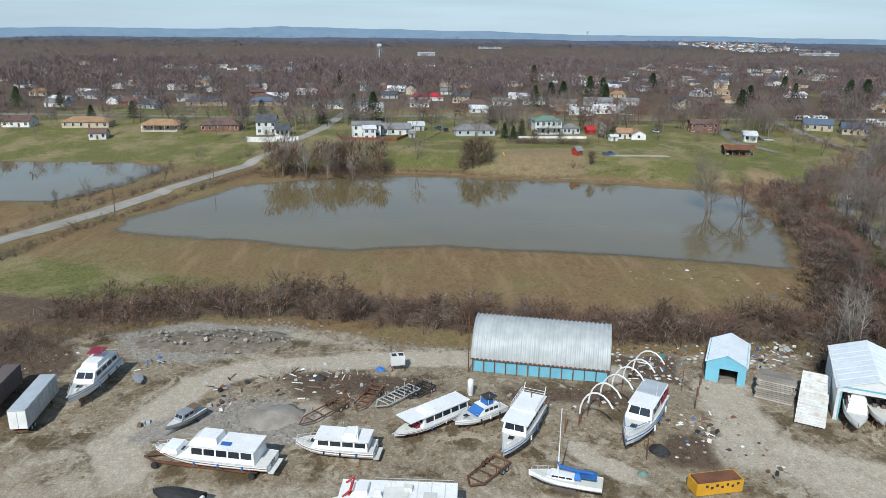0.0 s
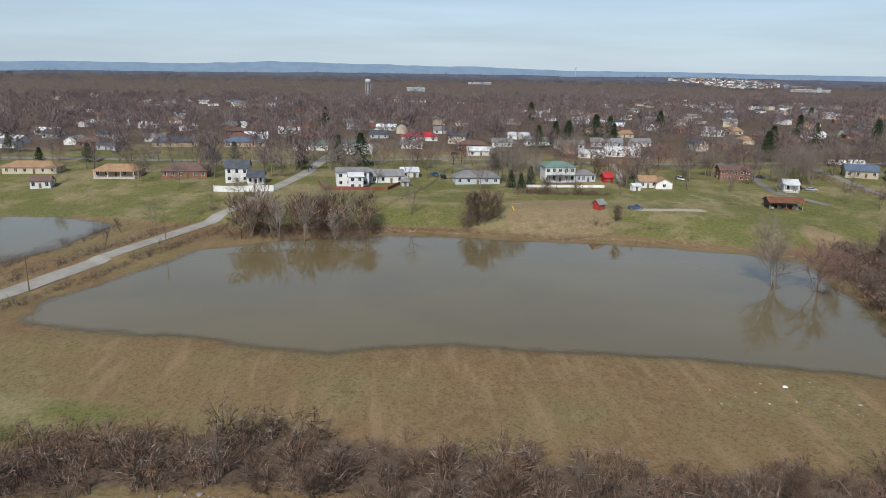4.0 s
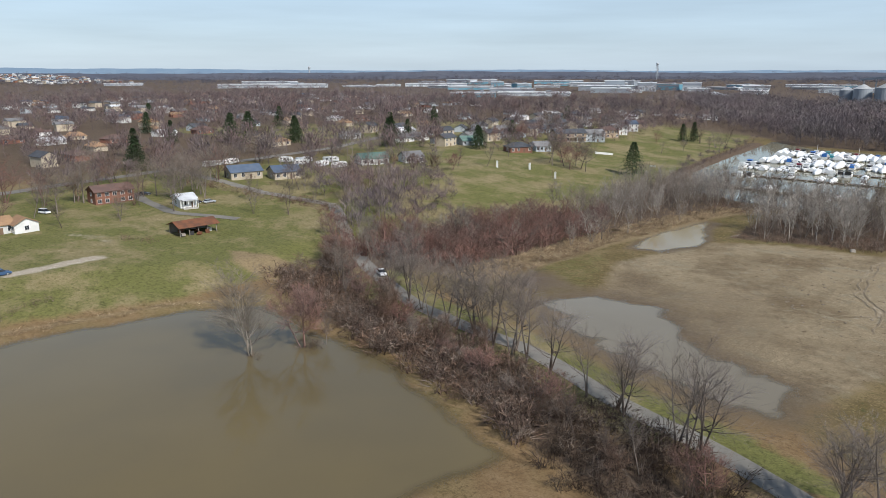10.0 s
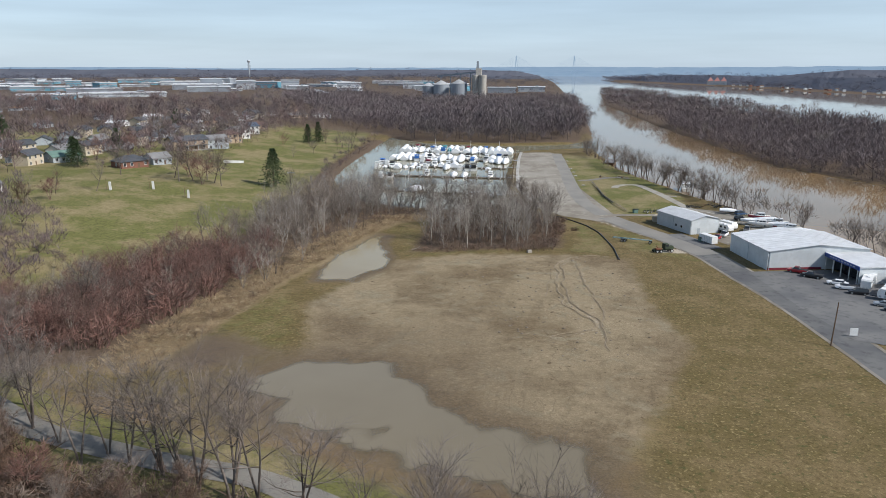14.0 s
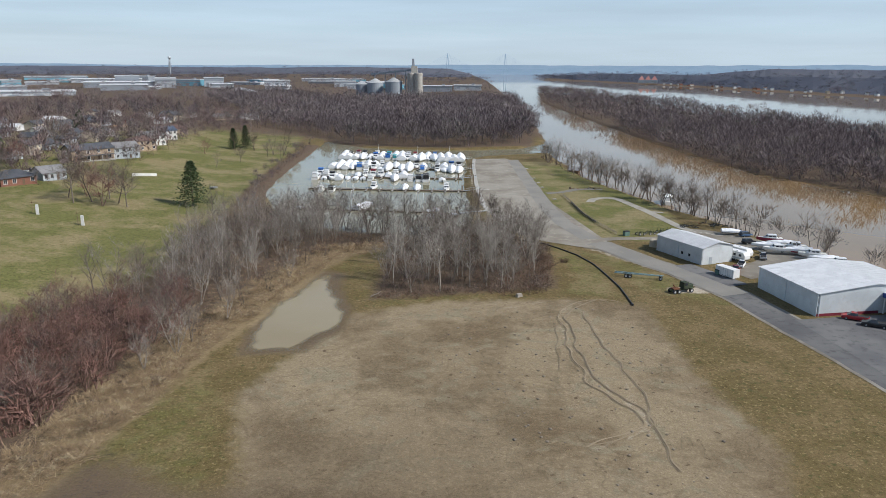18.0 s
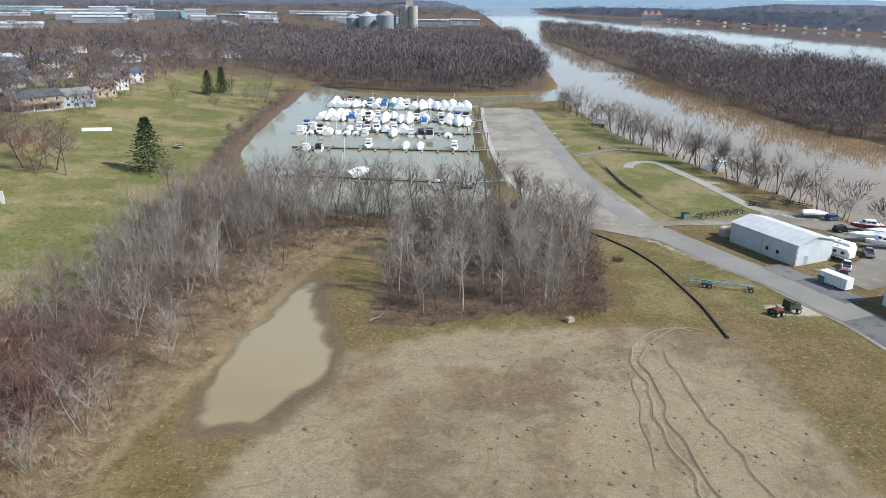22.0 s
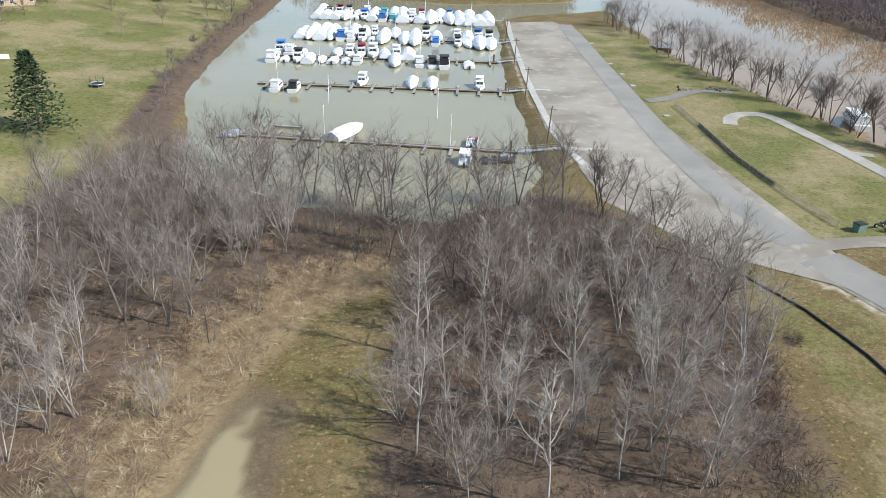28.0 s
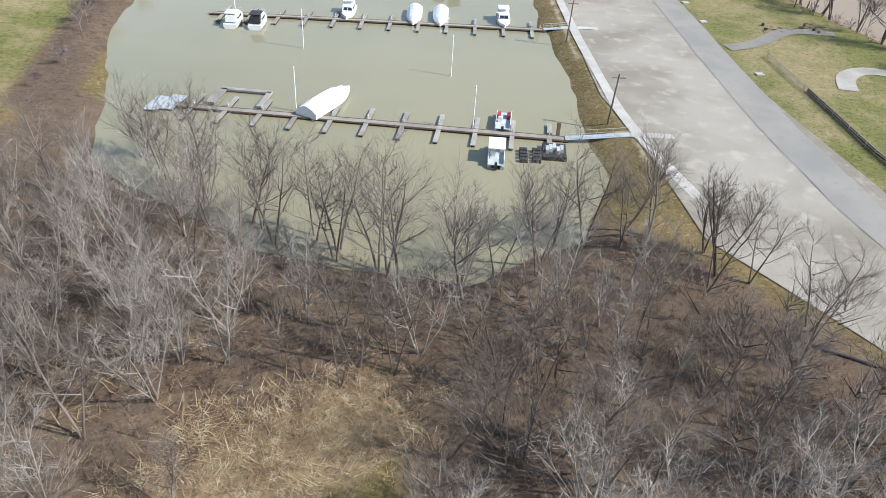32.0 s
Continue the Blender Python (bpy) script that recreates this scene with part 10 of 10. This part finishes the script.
def hall(x, y, w, d, h, wall="far_white", label="long pale factory hall with dock doors", turn=None):
    """A far factory hall, broadside to the flood plain."""
    a = math.degrees(math.atan2(-y, -x)) if turn is None else turn
    ob = thing("factory_hall", pose(x, y, 8, 0, 0, a), label, "factory", "factories on the plain")
    part("wall", Geo().box((0, 0, h / 2 - 2), (d, w, h + 4)), M[wall], ob)
    part("roof", Geo().box((0, 0, h + 0.5), (d + 2, w + 2, 1.0)), M["roof_white"], ob)
    part("band", Geo().box((d / 2 + 0.15, 0, h * 0.8), (0.5, w * 0.98, h * 0.18)), M["far_grey"], ob)
    n = max(3, int(w / 26))
    for k in range(n):
        part("door", Geo().box((d / 2 + 0.2, -w / 2 + w * (k + 0.5) / n, h * 0.28), (0.5, w / n * 0.4, h * 0.5)), M["far_grey"], ob)
    part("roof_unit", Geo().box((0, w * 0.2, h + 2), (d * 0.3, w * 0.08, 3)), M["far_grey"], ob)
    return ob


for x, y, w, d, h, wall in ((-1390, 1150, 420, 90, 13, "far_white"), (-660, 960, 120, 60, 11, "far_blue"), (-600, 1060, 200, 60, 10, "far_white"), (-560, 1290, 120, 70, 14, "far_grey"), (-620, 1420, 210, 70, 16, "far_grey"), (-545, 1440, 60, 60, 26, "far_white"), (-640, 1490, 70, 60, 30, "far_grey"), (-470, 1500, 60, 40, 26, "far_white"), (-430, 1420, 70, 40, 12, "far_white"), (-380, 1660, 90, 50, 14, "far_white"), (-215, 1560, 70, 40, 16, "far_white"), (-190, 1500, 40, 30, 10, "far_white"), (-900, 1300, 160, 60, 12, "far_blue"), (-1150, 1500, 260, 70, 12, "far_white"), (-1700, 1400, 260, 80, 12, "far_white"), (-1900, 1050, 160, 60, 10, "far_white"), (-800, 1750, 240, 80, 14, "far_white"), (-760, 1250, 150, 50, 10, "far_grey"), (-1050, 2000, 240, 80, 14, "far_blue"), (-20, 1440, 90, 30, 9, "far_grey"), (40, 1520, 90, 30, 8, "far_white"), (-2300, 160, 120, 50, 9, "far_white"), (-1500, -60, 60, 40, 9, "far_white"), (-330, 1980, 180, 60, 10, "far_white")):
    hall(x, y, w * 0.62, d, h * (0.72 if h < 20 else 0.7), wall)
fr = random.Random(52)
for _ in range(26):
    x, y = -fr.uniform(60, 1500), fr.uniform(1260, 2000)
    hall(x, y, fr.uniform(30, 90), fr.uniform(25, 60), fr.choice([5, 6, 7, 8, 8, 14]), fr.choice(["far_white", "far_white", "far_grey", "far_blue"]), "mid-sized pale works building", math.degrees(math.atan2(-y, -x)) + fr.uniform(-40, 40))
ob = thing("salt_dome", pose(-345, 1240, 6), "low white covered heap on the plain", "heap")
part("dome", heap_mesh(34, 34, 11, 3, 20), M["far_white"], ob, smooth=True)

gs = "grain bins beside the river"
for x, y, r_, h in ((-125, 1285, 14, 19), (-92, 1270, 14, 21), (-150, 1300, 11, 16)):
    ob = thing("grain_bin", pose(x, y, 5), "round steel grain bin with a conical roof", "grain bin", gs)
    part("wall", Geo().tube([(0, 0, -3), (0, 0, h)], [r_, r_], 24), M["far_grey"], ob, smooth=False)
    part("roof", Geo().tube([(0, 0, h), (0, 0, h + r_ * 0.5)], [r_ * 1.03, 1.2], 24), M["steel"], ob)
for k, (x, y) in enumerate(((-62, 1262), (-50, 1258), (-56, 1274))):
    ob = thing("grain_silo", pose(x, y, 5), "tall pale concrete grain silo", "silo", gs)
    part("shaft", Geo().tube([(0, 0, -3), (0, 0, 34)], [7, 7], 20), M["concrete"], ob)
    part("cap", Geo().tube([(0, 0, 34), (0, 0, 36)], [7.2, 6.5], 20), M["concrete"], ob)
ob = thing("grain_elevator", pose(-57, 1266, 40), "head house and leg tower over the silos", "elevator")
part("head_house", Geo().box((0, 0, 6), (10, 12, 12)), M["concrete"], ob)
part("tower", Geo().box((-2, 2, 17), (5, 5, 14), 0, 0.7), M["far_grey"], ob)
part("conveyor", Geo().beam((0, 0, 6), (-75, 25, -2), 3.0), M["far_grey"], ob)
for k in range(4):
    part("leg", Geo().beam((-15 - 18 * k, 5 + 6 * k, -35), (-15 - 18 * k, 5 + 6 * k, 3 - 2 * k), 1.4), M["far_grey"], ob)


def water_tower(x, y, base, h, r_, label):
    ob = thing("water_tower", pose(x, y, base), label, "water tower", "water towers on the horizon")
    part("tank", Geo().tube([(0, 0, h - r_ * 1.6), (0, 0, h - r_ * 1.2), (0, 0, h - r_ * 0.3), (0, 0, h)], [r_ * 0.4, r_, r_, r_ * 0.3], 16), M["far_white"], ob, smooth=True)
    part("stem", Geo().tube([(0, 0, -5), (0, 0, h - r_ * 1.5)], [r_ * 0.32, r_ * 0.22], 10), M["far_white"], ob)
    for k in range(4):
        a = k * math.pi / 2
        part("leg", Geo().beam((math.cos(a) * r_ * 1.1, math.sin(a) * r_ * 1.1, -5), (math.cos(a) * r_ * 0.8, math.sin(a) * r_ * 0.8, h - r_), r_ * 0.14), M["far_grey"], ob)


water_tower(-1137, -146, 5, 33, 4.6, "white water tower above the woods")
water_tower(-2950, 2730, 10, 56, 7, "white water tower beyond factories")
water_tower(-1130, 3040, 10, 70, 6, "slender white water tower on the horizon")
water_tower(-3700, 800, 20, 60, 6, "far white water tower over hills")

hr2 = random.Random(3)
house_field("pale houses of a far estate on a rise", [(-x, y, 16 + (x - 2000) * 0.03) for x, y in ((hr2.uniform(2000, 2600), hr2.uniform(860, 1150)) for _ in range(230))], 15, 0.85)

# the estate's rise, and ridges along the horizon
def ridge(name, pts, material, label, seed, bank=260, wooded=0.0):
    """A long wooded ridge: a bank with an uneven crest, tapering out at both ends."""
    g = Geo()
    r_ = random.Random(seed)
    rows_, tops = [], []
    for i in range(len(pts) - 1):
        (ax, ay, ah), (bx, by, bh) = pts[i], pts[i + 1]
        n = max(1, int(math.dist((ax, ay), (bx, by)) / 30))
        for k in range(n):
            f = k / n
            x, y, h = ax + (bx - ax) * f, ay + (by - ay) * f, ah + (bh - ah) * f
            d = Vector((x, y, 0)).normalized()
            h *= 0.8 + 0.26 * float(vnoise(x, y, 420, seed)) + 0.10 * float(vnoise(x, y, 90, seed + 1)) + 0.02 * r_.random()
            rows_.append([(x - d.x * bank, y - d.y * bank, -2), (x - d.x * bank * 0.42, y - d.y * bank * 0.42, h * (0.5 + 0.12 * r_.random())), (x, y, h), (x + d.x * 60, y + d.y * 60, -2)])
            for _ in range(int(wooded)):
                e = r_.random()
                tops.append((x - d.x * bank * e + r_.uniform(-15, 15), y - d.y * bank * e + r_.uniform(-15, 15), h * (1 - e) - 3))
    g.loft(rows_, cap=False, close=False)
    ob = tagged(new(name, g.mesh(name, material)), label, "hills", kind="structure")
    if tops:
        tops = np.array(tops)
        rs = np.random.RandomState(seed)
        size = rs.uniform(8, 16, len(tops))
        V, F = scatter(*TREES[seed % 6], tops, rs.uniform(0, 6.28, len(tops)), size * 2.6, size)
        # ridge trees take the haze-blue twig colour too
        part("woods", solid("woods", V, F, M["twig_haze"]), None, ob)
    return ob


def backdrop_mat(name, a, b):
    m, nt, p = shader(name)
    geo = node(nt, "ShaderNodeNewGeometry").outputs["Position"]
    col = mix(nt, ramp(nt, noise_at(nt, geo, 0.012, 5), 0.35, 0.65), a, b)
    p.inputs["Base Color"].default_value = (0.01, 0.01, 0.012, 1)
    # the blue of distant haze is emitted here; the base stays almost black
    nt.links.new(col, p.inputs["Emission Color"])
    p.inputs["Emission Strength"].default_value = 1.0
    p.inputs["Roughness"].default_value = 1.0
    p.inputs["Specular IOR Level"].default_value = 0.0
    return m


M["haze_glow"] = backdrop_mat("distant_haze_glow", (0.225, 0.335, 0.475), (0.255, 0.365, 0.50))
# brown woods turned blue-grey: haze painted into the base colour
M["hill_near_haze"] = surf("distant_woods_haze", (0.105, 0.115, 0.145), (0.13, 0.135, 0.16), 1.0, big=0.006, fine=0.05, dirt=(0.09, 0.09, 0.11), worn=0.5, bump=0, spec=0.05)
ridge("backdrop", [(-3300, -2800, 0), (-3600, -2400, 60), (-4200, -1500, 74), (-4500, -700, 78), (-4550, -200, 78), (-4560, 0, 74), (-4540, 400, 68), (-4480, 900, 60), (-4300, 1400, 58), (-3900, 2200, 50), (-3000, 3300, 46), (-2000, 4000, 46), (-900, 4420, 47), (0, 4500, 49), (600, 4450, 52), (1400, 4200, 58), (2200, 3750, 62), (2900, 3000, 70), (3300, 2200, 70), (3300, 1400, 66), (3200, 600, 0)], M["haze_glow"], "low hills along the horizon, haze blue painted as glow", 5)
ridge("backdrop", [(-3300, -2300, 0), (-3500, -1700, 24), (-3700, -600, 28), (-3750, 200, 28), (-3500, 1000, 34), (-3000, 1700, 36), (-2500, 2500, 38), (-1700, 3200, 40), (-700, 3550, 40), (0, 3650, 34), (150, 3660, 0)], M["hill_near_haze"], "far woods along the horizon, haze put into their blue-grey", 6, 420, 3)
ridge("backdrop", [(420, 3500, 0), (500, 2900, 22), (620, 2560, 26), (720, 2300, 28), (800, 1950, 28), (850, 1700, 28), (900, 1550, 28), (930, 1350, 28), (1000, 1000, 26), (1100, 600, 24), (1200, 200, 22), (1250, -200, 0)], M["hill_near_haze"], "wooded far bank of the river", 7, 110, 5)
ridge("backdrop", [(1100, 3500, 0), (1250, 2900, 48), (1500, 2400, 50), (1700, 1900, 50), (1850, 1500, 48), (1950, 900, 44), (1900, 200, 0)], M["hill_near_haze"], "wooded hills beyond the far bank", 9, 300, 2)
house_field("pale houses along the far river bank", [(x + hr2.uniform(0, 30), y + hr2.uniform(-40, 40), 3) for x, y in line_points([(600, 2250), (680, 1880), (730, 1655), (785, 1505), (808, 1312), (870, 1000)], 34, 14, 61)], 16, 0.55)

# far cable bridge, coloured with the hills' glowing haze blue
br = thing("cable_bridge", pose(150, 3900, 0), "far cable-stayed bridge, haze painted as pale glow", "bridge")
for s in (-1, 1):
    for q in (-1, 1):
        part("pylon_leg", Geo().beam((s * 150 + q * 10, 0, 0), (s * 150, 0, 108), 2.6), M["haze_glow"], br)
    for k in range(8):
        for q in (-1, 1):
            part("cable", Geo().beam((s * 150, 0, 108 - 5 * k), (s * 150 + q * (140 - 16 * k), 0, 30), 0.5), M["haze_glow"], br)
part("deck", Geo().box((0, 0, 28), (700, 12, 4)), M["haze_glow"], br)

mn = thing("river_mansion", pose(600, 2240, 4, 0, 0, -105) @ Matrix.Scale(0.62, 4), "long white hall with steep red roofs beyond the river", "building")
part("wall", Geo().box((0, 0, 6), (30, 90, 16)), M["far_white"], mn)
for k in range(3):
    part("roof", Geo().add([(-16, -44 + 30 * k, 14), (16, -44 + 30 * k, 14), (16, -16 + 30 * k, 14), (-16, -16 + 30 * k, 14), (0, -30 + 30 * k, 34)], [(0, 1, 4), (1, 2, 4), (2, 3, 4), (3, 0, 4), (3, 2, 1, 0)]), M["far_red"], mn)
